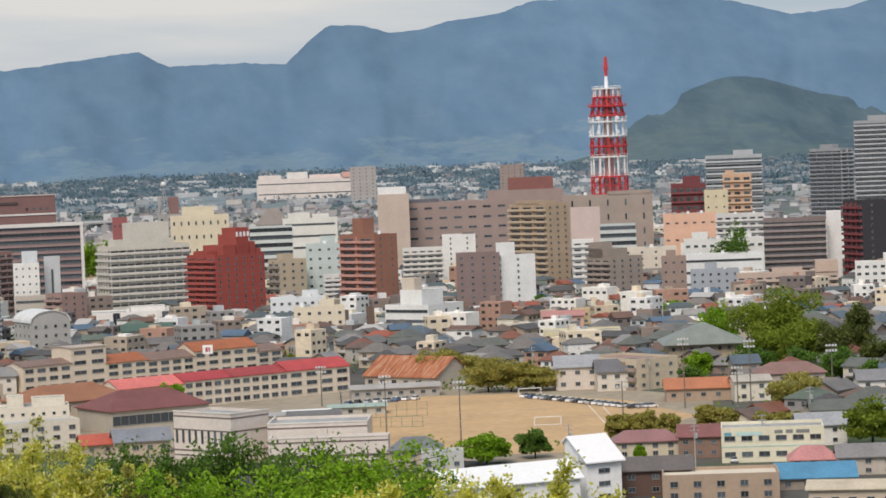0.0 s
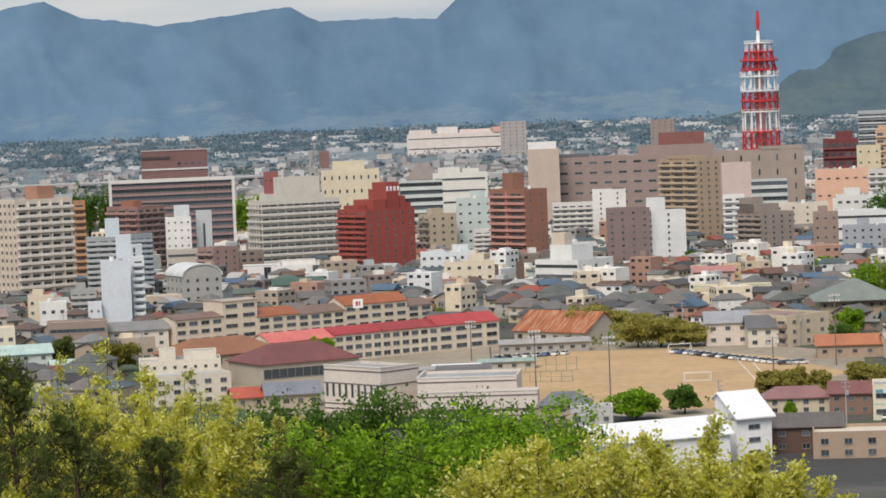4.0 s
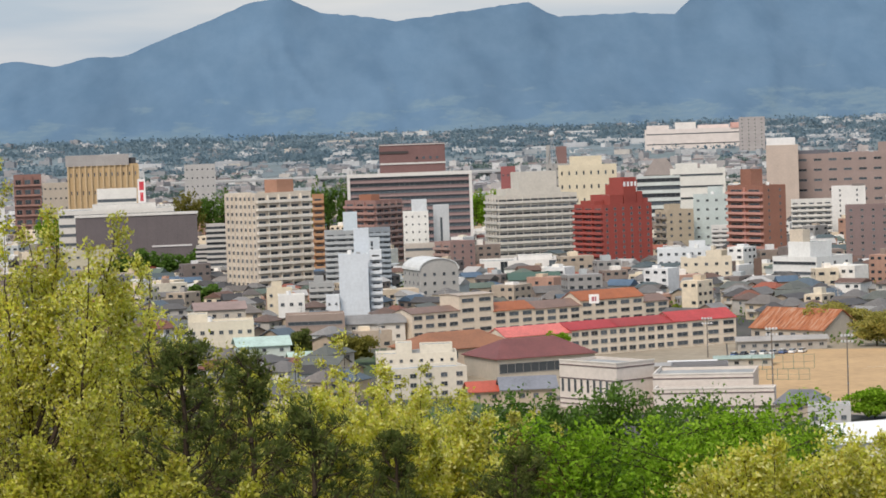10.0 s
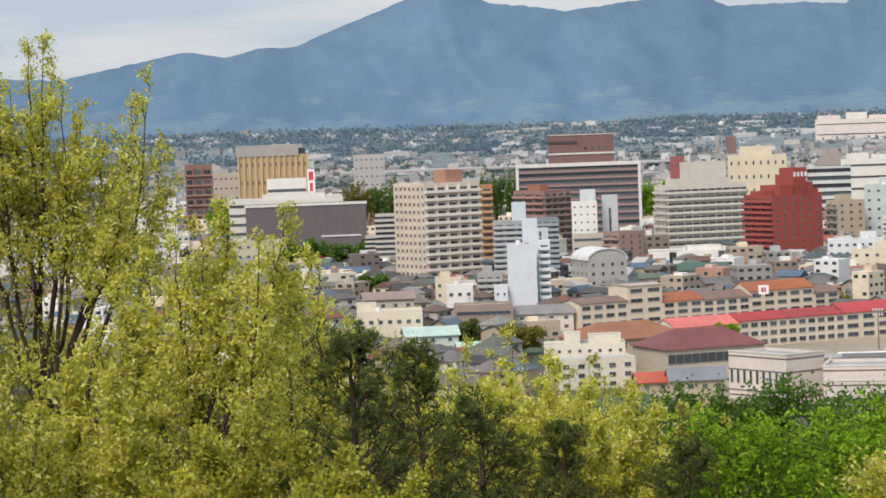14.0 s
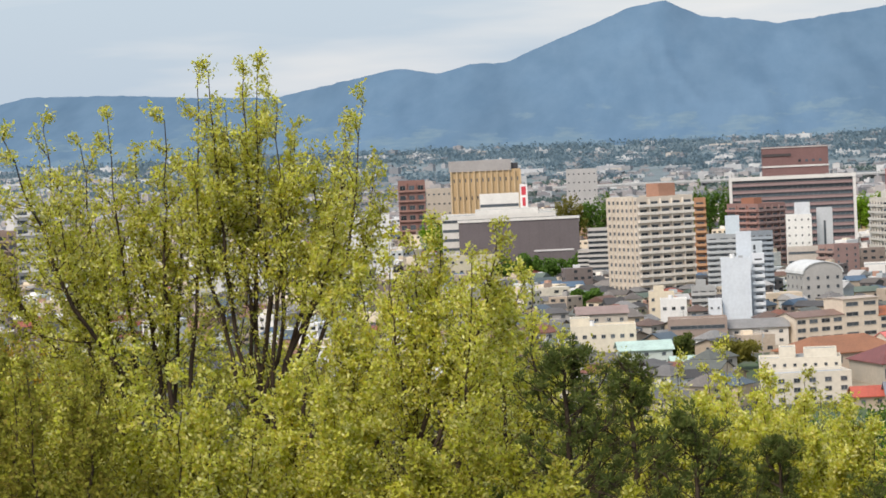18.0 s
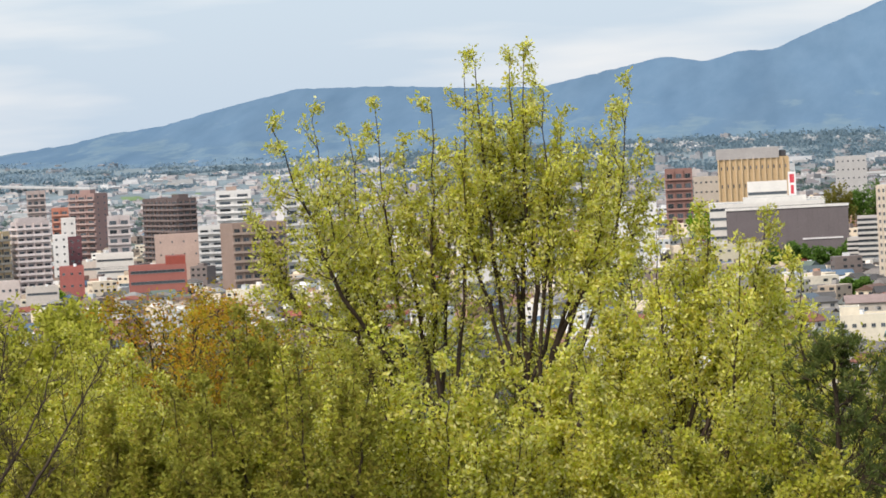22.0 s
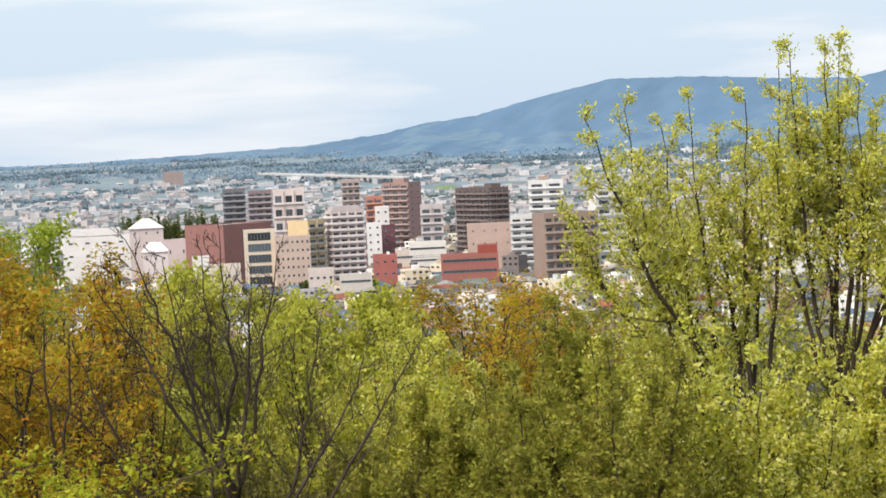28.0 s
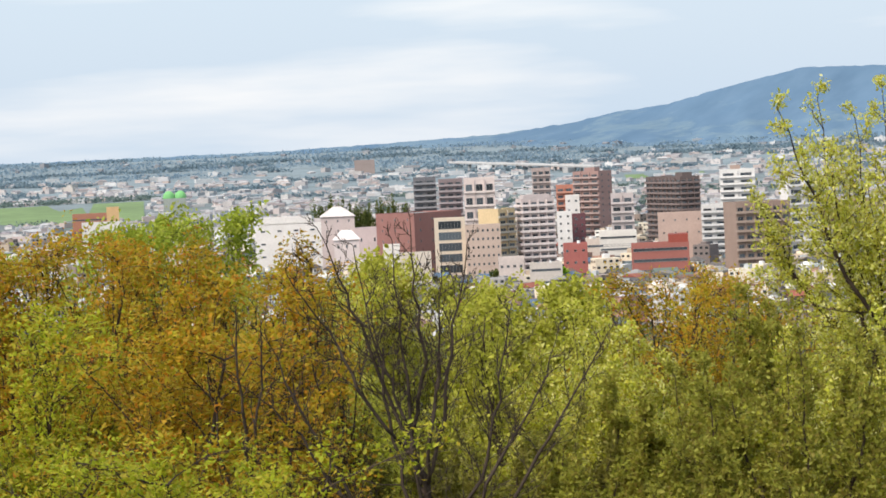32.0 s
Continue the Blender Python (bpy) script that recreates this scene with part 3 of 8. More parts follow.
building("white_balcony_flats", "white apartment block with small balconies", -9.60, 1560, 22.6, 12.0, 24.1, 0, (0.6, 0.59, 0.56), ("bal", 8, 5, paint((0.62, 0.6, 0.56)), 1.3), ("none", 1))
building("white_tower_flats", "tall white apartment tower with small windows", -10.43, 1590, 19.2, 14.0, 30.0, 0, (0.72, 0.71, 0.69), ("win", 10, 2, 0.9, 1.2), ("none", 1), huts=((0.6, 0.3, 0.38, 0.5, 1.0, (0.2, 0.17, 0.16)),))
building("plum_apartment", "plum-brown tiled apartment tower", -10.70, 1312, 20.7, 14.0, 28.7, 0, (0.215, 0.155, 0.15), ("win", 9, 4, 1.3, 1.2), ("none", 1))
building("white_corner_flats", "white apartment tower with stair landings", -11.63, 1316, 18.1, 6.4, 26.9, 25, (0.76, 0.76, 0.75), ("win", 9, 1, 1.0, 1.2), ("bal", 9, 1, paint((0.7, 0.7, 0.7)), 1.3), huts=((0.0, 0.2, 0.45, 0.6, 6.0),))
building("stepped_flats", "grey-brown apartment block stepping down at the roof", -13.89, 1354, 20.3, 18.8, 22.7, 38, (0.30, 0.25, 0.215), ("win", 8, 4, 1.2, 1.2), ("bal", 8, 3, paint((0.34, 0.28, 0.24)), 1.3), huts=((0.0, 0.1, 0.62, 0.8, 4.0), (0.0, 0.3, 0.3, 0.6, 7.0)))
building("white_clinic_block", "white low building with strip windows and roof house", -10.09, 1152, 23.1, 24.0, 13.4, 50, (0.72, 0.72, 0.70), ("win", 3, 3, 1.4, 1.3), ("rib", 3, 1.3, 0.5), huts=((0.2, 0.3, 0.6, 0.5, 6.0), (0.25, 0.5, 0.2, 0.3, 11.0, (0.6, 0.52, 0.42))), units=3)
building("narrow_block", "narrow dark brown windowless town building", -8.80, 1176, 3.4, 10.0, 12.0, 0, (0.14, 0.09, 0.07), ("none", 1), ("none", 1))
building("orange_store", "orange-pink store with round tanks on its roof", -15.02, 1750, 33.7, 25.0, 32.9, 0, (0.68, 0.42, 0.31), ("win", 3, 6, 2.2, 1.0), ("none", 1), units=5)
building("dark_flats", "dark grey-brown apartment slab with many windows", -17.07, 1520, 33.9, 16.0, 34.2, 0, (0.2, 0.16, 0.155), ("bal", 10, 9, paint((0.27, 0.225, 0.22)), 1.3), ("none", 1), units=2)
building("white_slab", "white windowless apartment end", -18.36, 1530, 8.0, 16.0, 36.7, 0, (0.74, 0.73, 0.72), ("none", 1), ("none", 1))
building("maroon_flats", "dark maroon apartment tower beside a black wall", -19.09, 1480, 22.8, 24.0, 43.0, 25, (0.035, 0.033, 0.038), ("win", 12, 2, 1.0, 1.2), ("bal", 12, 4, paint((0.2, 0.045, 0.05)), 1.3))
building("high_rise", "tall grey high-rise with balconies", -18.70, 2300, 15.1, 34.7, 69.1, 48, (0.3, 0.31, 0.33), ("bal", 20, 2, paint((0.42, 0.43, 0.45)), 1.3), ("bal", 20, 4, paint((0.25, 0.26, 0.285)), 1.3), huts=((0.1, 0.3, 0.5, 0.4, 3.5),), group="high-rises")
building("high_rise", "tall grey high-rise seen over the roofs", -18.98, 2250, 37.6, 22.0, 90.6, 0, (0.3, 0.31, 0.33), ("bal", 24, 6, paint((0.4, 0.41, 0.43)), 1.3), ("none", 1), huts=((0.3, 0.3, 0.4, 0.4, 4.0),), group="high-rises")
building("high_rise", "pale grey high-rise with dark glass bays", -15.93, 2350, 47.5, 22.0, 66.8, 0, (0.38, 0.4, 0.42), ("bal", 13, 8, paint((0.52, 0.54, 0.56)), 1.3), ("none", 1), huts=((0.5, 0.3, 0.35, 0.4, 4.0),), group="high-rises")
building("orange_flats", "orange apartment tower with balconies", -16.27, 2050, 21.1, 14.0, 54.1, 0, (0.56, 0.37, 0.25), ("bal", 10, 3, paint((0.62, 0.42, 0.29)), 1.3), ("none", 1), huts=((0.1, 0.3, 0.3, 0.4, 2.5),))
building("maroon_block", "dark maroon apartment block with balconies", -15.20, 1900, 23.9, 18.0, 50.0, 0, (0.16, 0.04, 0.045), ("bal", 8, 5, paint((0.2, 0.055, 0.06)), 1.3), ("none", 1), huts=((0.35, 0.2, 0.5, 0.5, 5.0),))
building("cream_block", "cream apartment block behind the store", -15.88, 1880, 16.0, 14.0, 45.2, 0, (0.62, 0.54, 0.38), ("win", 6, 3, 1.2, 1.2), ("none", 1))
building("terrace_flats", "beige terraced apartment block with stair tower", -16.49, 1330, 48.2, 16.0, 13.0, 0, (0.46, 0.36, 0.3), ("bal", 4, 11, paint((0.5, 0.4, 0.34)), 1.3), ("none", 1), huts=((0.78, 0.0, 0.22, 0.8, 5.5, (0.5, 0.38, 0.31)), (0.35, 0.3, 0.3, 0.5, 2.2)))
building("blue_grey_flats", "blue-grey small apartment building", -15.54, 1360, 23.7, 12.0, 14.6, 0, (0.33, 0.36, 0.40), ("win", 4, 6, 1.2, 1.2), ("none", 1), huts=((0.3, 0.3, 0.25, 0.5, 3.0),), units=3)
building("white_works", "white building with a curved end", -15.42, 1440, 40.8, 18.0, 18.9, 0, (0.66, 0.67, 0.67), ("rib", 3, 1.2, 0.8), ("none", 1), units=4)
building("white_shops", "white two-storey shop row", -15.36, 1540, 38.7, 20.0, 21.3, 0, (0.7, 0.68, 0.62), ("win", 2, 8, 1.8, 1.2), ("none", 1), units=4)
building("white_flats", "white apartment block with dark corner windows", -18.91, 1380, 23.4, 14.0, 14.9, 0, (0.7, 0.7, 0.68), ("win", 4, 6, 2.0, 1.3), ("none", 1), huts=((0.6, 0.2, 0.3, 0.5, 4.0),))
building("long_white_roof", "long white store behind the dark flats", -16.96, 1700, 54.0, 25.0, 27.0, 0, (0.7, 0.7, 0.7), ("rib", 2, 1.2, 1.0), ("none", 1))
building("white_parking_block", "white stepped store building", -14.13, 1560, 31.1, 18.0, 19.3, 0, (0.62, 0.56, 0.48), ("win", 5, 4, 1.2, 1.2), ("none", 1), units=3)
building("small_white_flats", "white narrow apartment building", -13.10, 1560, 9.9, 12.0, 23.5, 0, (0.66, 0.65, 0.63), ("bal", 8, 2, paint((0.66, 0.66, 0.64)), 1.3), ("none", 1))
building("far_mall", "long cream shopping building", -6.64, 3487, 128.8, 60.0, 26.3, 0, (0.66, 0.59, 0.55), ("rib", 2, 1.2, 2), ("none", 1), units=9, huts=((0.02, 0.1, 0.22, 0.6, 5.0), (0.3, 0.1, 0.2, 0.6, 8.0, (0.7, 0.66, 0.62)), (0.52, 0.1, 0.3, 0.6, 4.0, (0.72, 0.6, 0.56)), (0.84, -0.02, 0.15, 0.6, 6.0, (0.62, 0.36, 0.31))))
building("far_tower", "pale brown twin apartment tower", -8.58, 3402, 31.6, 15.0, 41.5, 0, (0.36, 0.33, 0.32), ("win", 9, 4, 1.4, 1.4), ("none", 1))
building("far_tower", "brown apartment tower over the exchange", -11.68, 3400, 29.2, 15.0, 36.8, 0, (0.28, 0.22, 0.2), ("win", 9, 4, 1.4, 1.4), ("none", 1))
building("cream_apartment_slab", "cream tiled apartment tower with brown ribs", 1.45, 1226, 29.1, 25.8, 46.0, 32, (0.62, 0.545, 0.455), ("bal", 13, 5, paint((0.74, 0.68, 0.6)), 1.3), ("win", 13, 7, 1.5, 1.5), huts=((0.5, 0.2, 0.3, 0.4, 5.5, (0.36, 0.19, 0.125)),), roof=paint((0.5, 0.52, 0.52)), units=4)
building("orange_side_wing", "orange stairwell wing of the cream apartment tower", 0.29, 1330, 5.7, 12.0, 41.9, 0, (0.38, 0.2, 0.105), ("bal", 13, 1, paint((0.45, 0.25, 0.135)), 1.3), ("none", 1))
building("terraced_hotel", "pale grey terraced building with sloping end", 2.50, 1390, 11.3, 16.0, 27.3, 0, (0.46, 0.43, 0.40), ("band", 10, paint((0.5, 0.48, 0.45))), ("none", 1))
building("terraced_low_wing", "lower steps of the pale grey terraced building", 2.72, 1392, 5.9, 16.0, 16.4, 0, (0.46, 0.43, 0.40), ("band", 7, paint((0.5, 0.48, 0.45))), ("none", 1))
building("theatre_box", "large windowless dark grey-brown theatre hall", 5.17, 1500, 65.3, 50.0, 29.8, 0, (0.135, 0.115, 0.12), ("none", 1), ("none", 1), roof=paint((0.55, 0.52, 0.48)))
building("theatre_foyer", "long white foyer with dark glass bands", 5.51, 1560, 64.3, 40.0, 32.1, 0, (0.66, 0.64, 0.6), ("rib", 6, 1.6, 0.2), ("none", 1), huts=((0.3, 0.2, 0.55, 0.5, 2.5),))
building("tan_office", "tan office tower with vertical fins and dark flat roof", 5.28, 1700, 42.6, 26.0, 55.9, 0, (0.47, 0.34, 0.19), ("win", 5, 12, 0.7, 2.2), ("none", 1), huts=((0.03, 0.05, 0.94, 0.9, 3.5, (0.05, 0.05, 0.055)), (-0.03, -0.03, 0.9, 1.0, 5.8, (0.36, 0.34, 0.33))))
building("white_louvre_block", "white block with dark louvre bands", 4.71, 1600, 22.8, 16.0, 42.8, 0, (0.7, 0.68, 0.64), ("rib", 3, 1.7, 0.3), ("none", 1))
building("cream_annex", "cream low building with dark windows among trees", 5.41, 1420, 26.2, 14.0, 15.2, 0, (0.5, 0.46, 0.34), ("win", 3, 6, 1.6, 1.1), ("none", 1))
building("slim_white_tower", "slim pale blue-white tower with blind walls", -0.21, 1039, 11.1, 9.0, 26.2, 0, (0.6, 0.645, 0.69), ("none", 1), ("none", 1), units=2)
building("stair_head_tower", "tall blind stair tower of pale blue-white panels", -0.54, 1052, 5.8, 8.0, 35.3, 0, (0.58, 0.63, 0.68), ("none", 1), ("none", 1))
building("white_balcony_column", "white column of small balconies beside the slim tower", -0.86, 1044, 4.5, 8.0, 27.2, 0, (0.62, 0.65, 0.68), ("bal", 10, 1, paint((0.66, 0.69, 0.72)), 1.1), ("none", 1))
building("white_low_annex", "low white annex at the foot of the slim tower", 0.08, 1036, 5.1, 8.0, 11.2, 0, (0.64, 0.67, 0.7), ("win", 2, 2, 0.8, 0.8), ("none", 1))
building("glass_stair_tower", "pale tower with glazed stair and dark windows", -0.75, 1150, 6.6, 10.0, 27.3, 0, (0.50, 0.55, 0.59), ("win", 10, 1, 1.0, 2.0), ("none", 1))
building("blue_glass_flats", "blue-grey glazed apartment tower", -0.81, 1220, 10.5, 14.0, 28.8, 0, (0.22, 0.25, 0.28), ("bal", 12, 3, paint((0.3, 0.34, 0.38)), 1.3), ("none", 1))
building("grey_balcony_flats", "grey apartment block with balconies", 0.06, 1230, 15.6, 14.0, 27.9, 0, (0.34, 0.36, 0.37), ("bal", 11, 3, paint((0.42, 0.44, 0.45)), 1.3), ("none", 1), huts=((0.55, 0.1, 0.4, 0.5, 8.0, (0.55, 0.62, 0.67)),))
building("brick_flats", "brown-red brick apartment block", -1.02, 1480, 18.9, 25.8, 33.9, 40, (0.28, 0.165, 0.145), ("bal", 10, 4, paint((0.27, 0.19, 0.175)), 1.3), ("bal", 10, 3, paint((0.36, 0.21, 0.18)), 1.3), huts=((0.2, 0.3, 0.3, 0.4, 3.0, (0.3, 0.13, 0.08)),))
building("white_arched_flats", "white narrow apartment house with arched gable", -1.58, 1430, 13.2, 10.0, 28.9, 0, (0.74, 0.73, 0.70), ("win", 7, 4, 0.8, 0.9), ("none", 1), huts=((0.35, 0.05, 0.6, 0.8, 6.0, (0.62, 0.65, 0.68)),))
building("grey_stair_tower", "pale grey narrow stair tower", -2.21, 1440, 8.2, 8.0, 31.5, 0, (0.5, 0.52, 0.54), ("win", 1, 1, 1.2, 18.0), ("none", 1))
building("low_beige_office", "beige low office with strip windows", -1.59, 1380, 15.8, 12.0, 14.2, 0, (0.5, 0.45, 0.4), ("rib", 3, 1.2, 0.5), ("none", 1))
building("pink_brown_flats", "pink-brown small apartment block", -2.54, 1350, 15.9, 12.0, 16.0, 40, (0.34, 0.225, 0.20), ("win", 5, 3, 1.2, 1.2), ("bal", 5, 2, paint((0.36, 0.25, 0.22)), 1.3))
building("white_hall", "white low hall with a tall black doorway", -3.14, 1330, 46.8, 25.0, 6.8, 0, (0.74, 0.72, 0.69), ("win", 1, 2, 3.4, 7.0), ("none", 1), huts=((0.4, 0.2, 0.35, 0.5, 2.0),), units=4)
building("dormitory", "cream three-storey dormitory with grey roof", -1.19, 745, 21.5, 12.0, 8.4, 12, (0.62, 0.57, 0.48), ("win", 3, 5, 1.8, 1.2), ("none", 1), roof=paint((0.36, 0.38, 0.4)))
building("dormitory_upper", "cream flat building with stepped roof rooms", -0.91, 790, 23.3, 12.0, 8.9, 0, (0.68, 0.63, 0.53), ("win", 3, 8, 0.9, 0.8), ("none", 1), huts=((0.25, 0.1, 0.2, 0.6, 3.0), (0.55, 0.2, 0.4, 0.6, 2.2)), units=3)
building("white_wedding_hall", "white hall with curved entrance and towers", 25.35, 1700, 61.0, 30.0, 32.1, 0, (0.74, 0.71, 0.68), ("win", 4, 6, 2.6, 1.0), ("none", 1), huts=((0.0, 0.0, 0.58, 0.5, 4.0), (0.6, 0.1, 0.38, 0.4, 2.0, (0.62, 0.56, 0.54))), units=4)
building("pink_chapel_block", "pale pink chapel block beside the hall", 23.29, 1650, 16.0, 16.0, 28.6, 0, (0.58, 0.47, 0.46), ("win", 2, 2, 0.9, 2.2), ("none", 1))
building("brick_museum", "large red-brown brick building with narrow windows", 22.04, 1560, 35.6, 34.0, 38.0, 40, (0.26, 0.125, 0.11), ("win", 6, 4, 0.8, 1.4), ("win", 6, 3, 0.8, 1.4))
building("arch_front_office", "building with a cream frame round dark glass", 21.63, 1480, 16.6, 16.0, 36.3, 0, (0.62, 0.53, 0.42), ("rib", 6, 4.2, 2.2), ("none", 1))
building("beige_office_flats", "beige office building with square windows", 20.99, 1470, 18.6, 14.0, 32.2, 0, (0.5, 0.385, 0.32), ("win", 7, 7, 1.0, 1.3), ("none", 1))
building("yellow_flats", "yellow apartment block with balconies", 20.29, 1520, 13.1, 15.8, 39.1, 45, (0.6, 0.46, 0.27), ("bal", 9, 2, paint((0.4, 0.36, 0.3)), 1.3), ("none", 1), units=2)
building("pink_balcony_tower", "pale pink apartment tower ringed by balconies", 19.80, 1531, 18.8, 12.1, 43.8, 15, (0.52, 0.45, 0.435), ("bal", 12, 4, paint((0.72, 0.64, 0.62)), 1.3), ("bal", 12, 1, paint((0.72, 0.64, 0.62)), 1.3), huts=((0.1, 0.2, 0.8, 0.6, 2.0),))
building("dark_twin_flats", "dark grey apartment tower with balconies", 22.02, 1900, 15.4, 16.0, 54.3, 0, (0.15, 0.15, 0.165), ("bal", 13, 2, paint((0.26, 0.26, 0.28)), 1.3), ("none", 1), group="dark twin flats")
building("dark_twin_flats", "brown-grey apartment tower with balconies", 21.50, 1880, 16.1, 16.0, 52.5, 0, (0.23, 0.18, 0.185), ("bal", 13, 3, paint((0.33, 0.28, 0.29)), 1.3), ("none", 1), group="dark twin flats")
building("pink_flats", "pink apartment block with balconies", 20.98, 2000, 20.4, 14.0, 47.3, 0, (0.48, 0.32, 0.29), ("bal", 8, 4, paint((0.58, 0.42, 0.38)), 1.3), ("none", 1))
building("maroon_small_flats", "dark maroon narrow apartment block", 18.77, 1700, 8.3, 12.0, 29.8, 0, (0.13, 0.05, 0.06), ("win", 7, 2, 1.2, 1.2), ("none", 1))
building("white_small_flats", "white narrow apartment block", 19.08, 1680, 8.9, 12.0, 31.8, 0, (0.7, 0.68, 0.66), ("win", 7, 2, 1.2, 1.2), ("none", 1))
building("red_orange_flats", "orange-red apartment block with balconies", 19.07, 1950, 11.9, 14.0, 43.6, 0, (0.46, 0.19, 0.13), ("bal", 9, 2, paint((0.52, 0.25, 0.18)), 1.3), ("none", 1))
building("brown_balcony_tower", "brown apartment tower with pale balconies", 18.18, 1980, 13.2, 26.3, 52.1, 45, (0.31, 0.2, 0.18), ("win", 12, 2, 1.2, 1.2), ("bal", 12, 3, paint((0.4, 0.3, 0.28)), 1.3), huts=((0.3, 0.3, 0.4, 0.4, 2.5),))
building("dark_brown_slab", "large dark brown apartment slab with balcony bands", 16.50, 1830, 13.7, 62.0, 47.5, 22, (0.12, 0.09, 0.085), ("bal", 13, 3, paint((0.2, 0.15, 0.14)), 1.3), ("bal", 13, 8, paint((0.2, 0.155, 0.145)), 1.3), huts=((0.3, 0.1, 0.5, 0.2, 2.5),))
building("beige_pink_flats", "beige-pink apartment building with few windows", 17.00, 1600, 26.8, 16.0, 30.4, 0, (0.46, 0.34, 0.29), ("win", 4, 4, 0.9, 1.0), ("none", 1))
building("white_grey_flats", "white-grey apartment building with balconies", 16.10, 1580, 14.5, 12.0, 34.6, 0, (0.6, 0.59, 0.57), ("bal", 9, 2, paint((0.62, 0.61, 0.6)), 1.3), ("none", 1))
building("brown_gallery_flats", "brown apartment block with recessed galleries", 15.39, 1420, 28.8, 24.6, 39.0, 15, (0.29, 0.21, 0.17), ("bal", 8, 6, paint((0.34, 0.26, 0.215)), 1.3), ("none", 1))
building("white_slat_tower", "white apartment tower with dark gaps", 15.69, 1800, 22.8, 14.0, 51.2, 0, (0.66, 0.65, 0.63), ("bal", 11, 2, paint((0.74, 0.72, 0.7)), 1.3), ("none", 1), huts=((0.3, 0.2, 0.3, 0.5, 2.5, (0.4, 0.3, 0.25)),))
building("red_low_building", "low red-orange building with round tank", 18.98, 1470, 12.9, 16.0, 20.0, 0, (0.36, 0.115, 0.1), ("win", 3, 3, 1.4, 1.2), ("none", 1), units=1)
building("red_low_building", "low red-brown building with open parking deck", 17.57, 1470, 30.6, 18.0, 18.2, 0, (0.33, 0.12, 0.1), ("rib", 3, 1.6, 1.0), ("none", 1), huts=((0.65, 0.1, 0.34, 0.7, 4.5, (0.3, 0.065, 0.045)),))
building("cream_low_hall", "pale low hall between the red buildings", 18.51, 1600, 29.4, 20.0, 17.4, 0, (0.6, 0.52, 0.45), ("rib", 2, 1.2, 1.0), ("none", 1), units=3)
building("white_low_office", "white low office with strip windows", 18.22, 1600, 21.6, 16.0, 21.3, 0, (0.68, 0.65, 0.6), ("rib", 3, 1.1, 0.6), ("none", 1))
building("cream_low_shop", "cream low shop building", 22.37, 1400, 15.9, 16.0, 21.6, 0, (0.6, 0.53, 0.45), ("win", 2, 4, 1.4, 1.2), ("none", 1))
building("pale_low_shop", "pale pink low shop building", 20.33, 1400, 12.9, 14.0, 17.1, 0, (0.58, 0.5, 0.46), ("win", 2, 4, 1.4, 1.2), ("none", 1))
building("mall_block", "brown-grey block in the plain", 23.22, 3834, 27.9, 30.0, 19.5, 0, (0.3, 0.24, 0.22), ("none", 1), ("none", 1))
building("tall_grey_flats", "tall grey-brown flats behind the pale pink tower", 19.56, 2300, 15.5, 14.0, 53.1, 0, (0.4, 0.33, 0.31), ("bal", 9, 3, paint((0.46, 0.38, 0.36)), 1.3), ("none", 1))
building("beige_sign_tower", "tan narrow windowless tower block", 28.37, 2300, 10.2, 8.0, 37.8, 0, (0.6, 0.4, 0.2), ("none", 1), ("none", 1))
building("brick_low_block", "low red brick block of shops", 29.07, 2350, 29.3, 18.0, 32.2, 0, (0.38, 0.17, 0.11), ("rib", 3, 1.2, 0.6), ("none", 1))
building("white_pair_houses", "white low building in front of the brick block", 28.89, 2250, 30.8, 14.0, 26.8, 0, (0.66, 0.63, 0.6), ("win", 2, 5, 1.0, 1.0), ("none", 1))
building("white_store", "white store building behind the great tree", 7.53, 1500, 24.5, 20.0, 36.5, 0, (0.7, 0.69, 0.67), ("win", 5, 4, 1.6, 1.2), ("none", 1))
building("white_flats_row", "white flats behind the great tree", 10.82, 1350, 49.1, 16.0, 15.3, 0, (0.66, 0.65, 0.63), ("win", 4, 10, 1.6, 1.2), ("none", 1))
building("brown_flats_row", "dark brown flats beside the tan office", 6.39, 1900, 18.6, 16.0, 48.6, 0, (0.24, 0.13, 0.11), ("bal", 7, 3, paint((0.3, 0.17, 0.14)), 1.3), ("none", 1))
building("beige_flats_row", "beige flats beside the tan office", 5.81, 1950, 17.9, 16.0, 41.4, 0, (0.46, 0.4, 0.33), ("win", 6, 5, 1.4, 1.2), ("none", 1))
building("white_steps_flats", "white flats with stepped end", 14.31, 1600, 19.9, 13.2, 48.4, 20, (0.68, 0.66, 0.64), ("bal", 9, 2, paint((0.7, 0.68, 0.66)), 1.3), ("none", 1))
building("pale_flats", "pale grey flats in front of the woods", 2.90, 2200, 24.5, 14.0, 47.6, 0, (0.42, 0.41, 0.4), ("win", 7, 6, 1.2, 1.2), ("none", 1))
building("white_hospital", "white office block with strip windows behind the trees", -16.10, 1680, 29.5, 18.0, 33.5, 0, (0.56, 0.55, 0.54), ("bal", 9, 6, paint((0.62, 0.61, 0.59)), 1.1), ("none", 1), units=4)
building("white_depot", "low white depot with roof plant", -15.43, 1480, 42.5, 20.0, 25.5, 0, (0.64, 0.64, 0.62), ("win", 4, 10, 2.2, 1.3), ("none", 1), units=6, huts=((0.1, 0.2, 0.2, 0.5, 3.5), (0.55, 0.2, 0.3, 0.5, 2.5)))
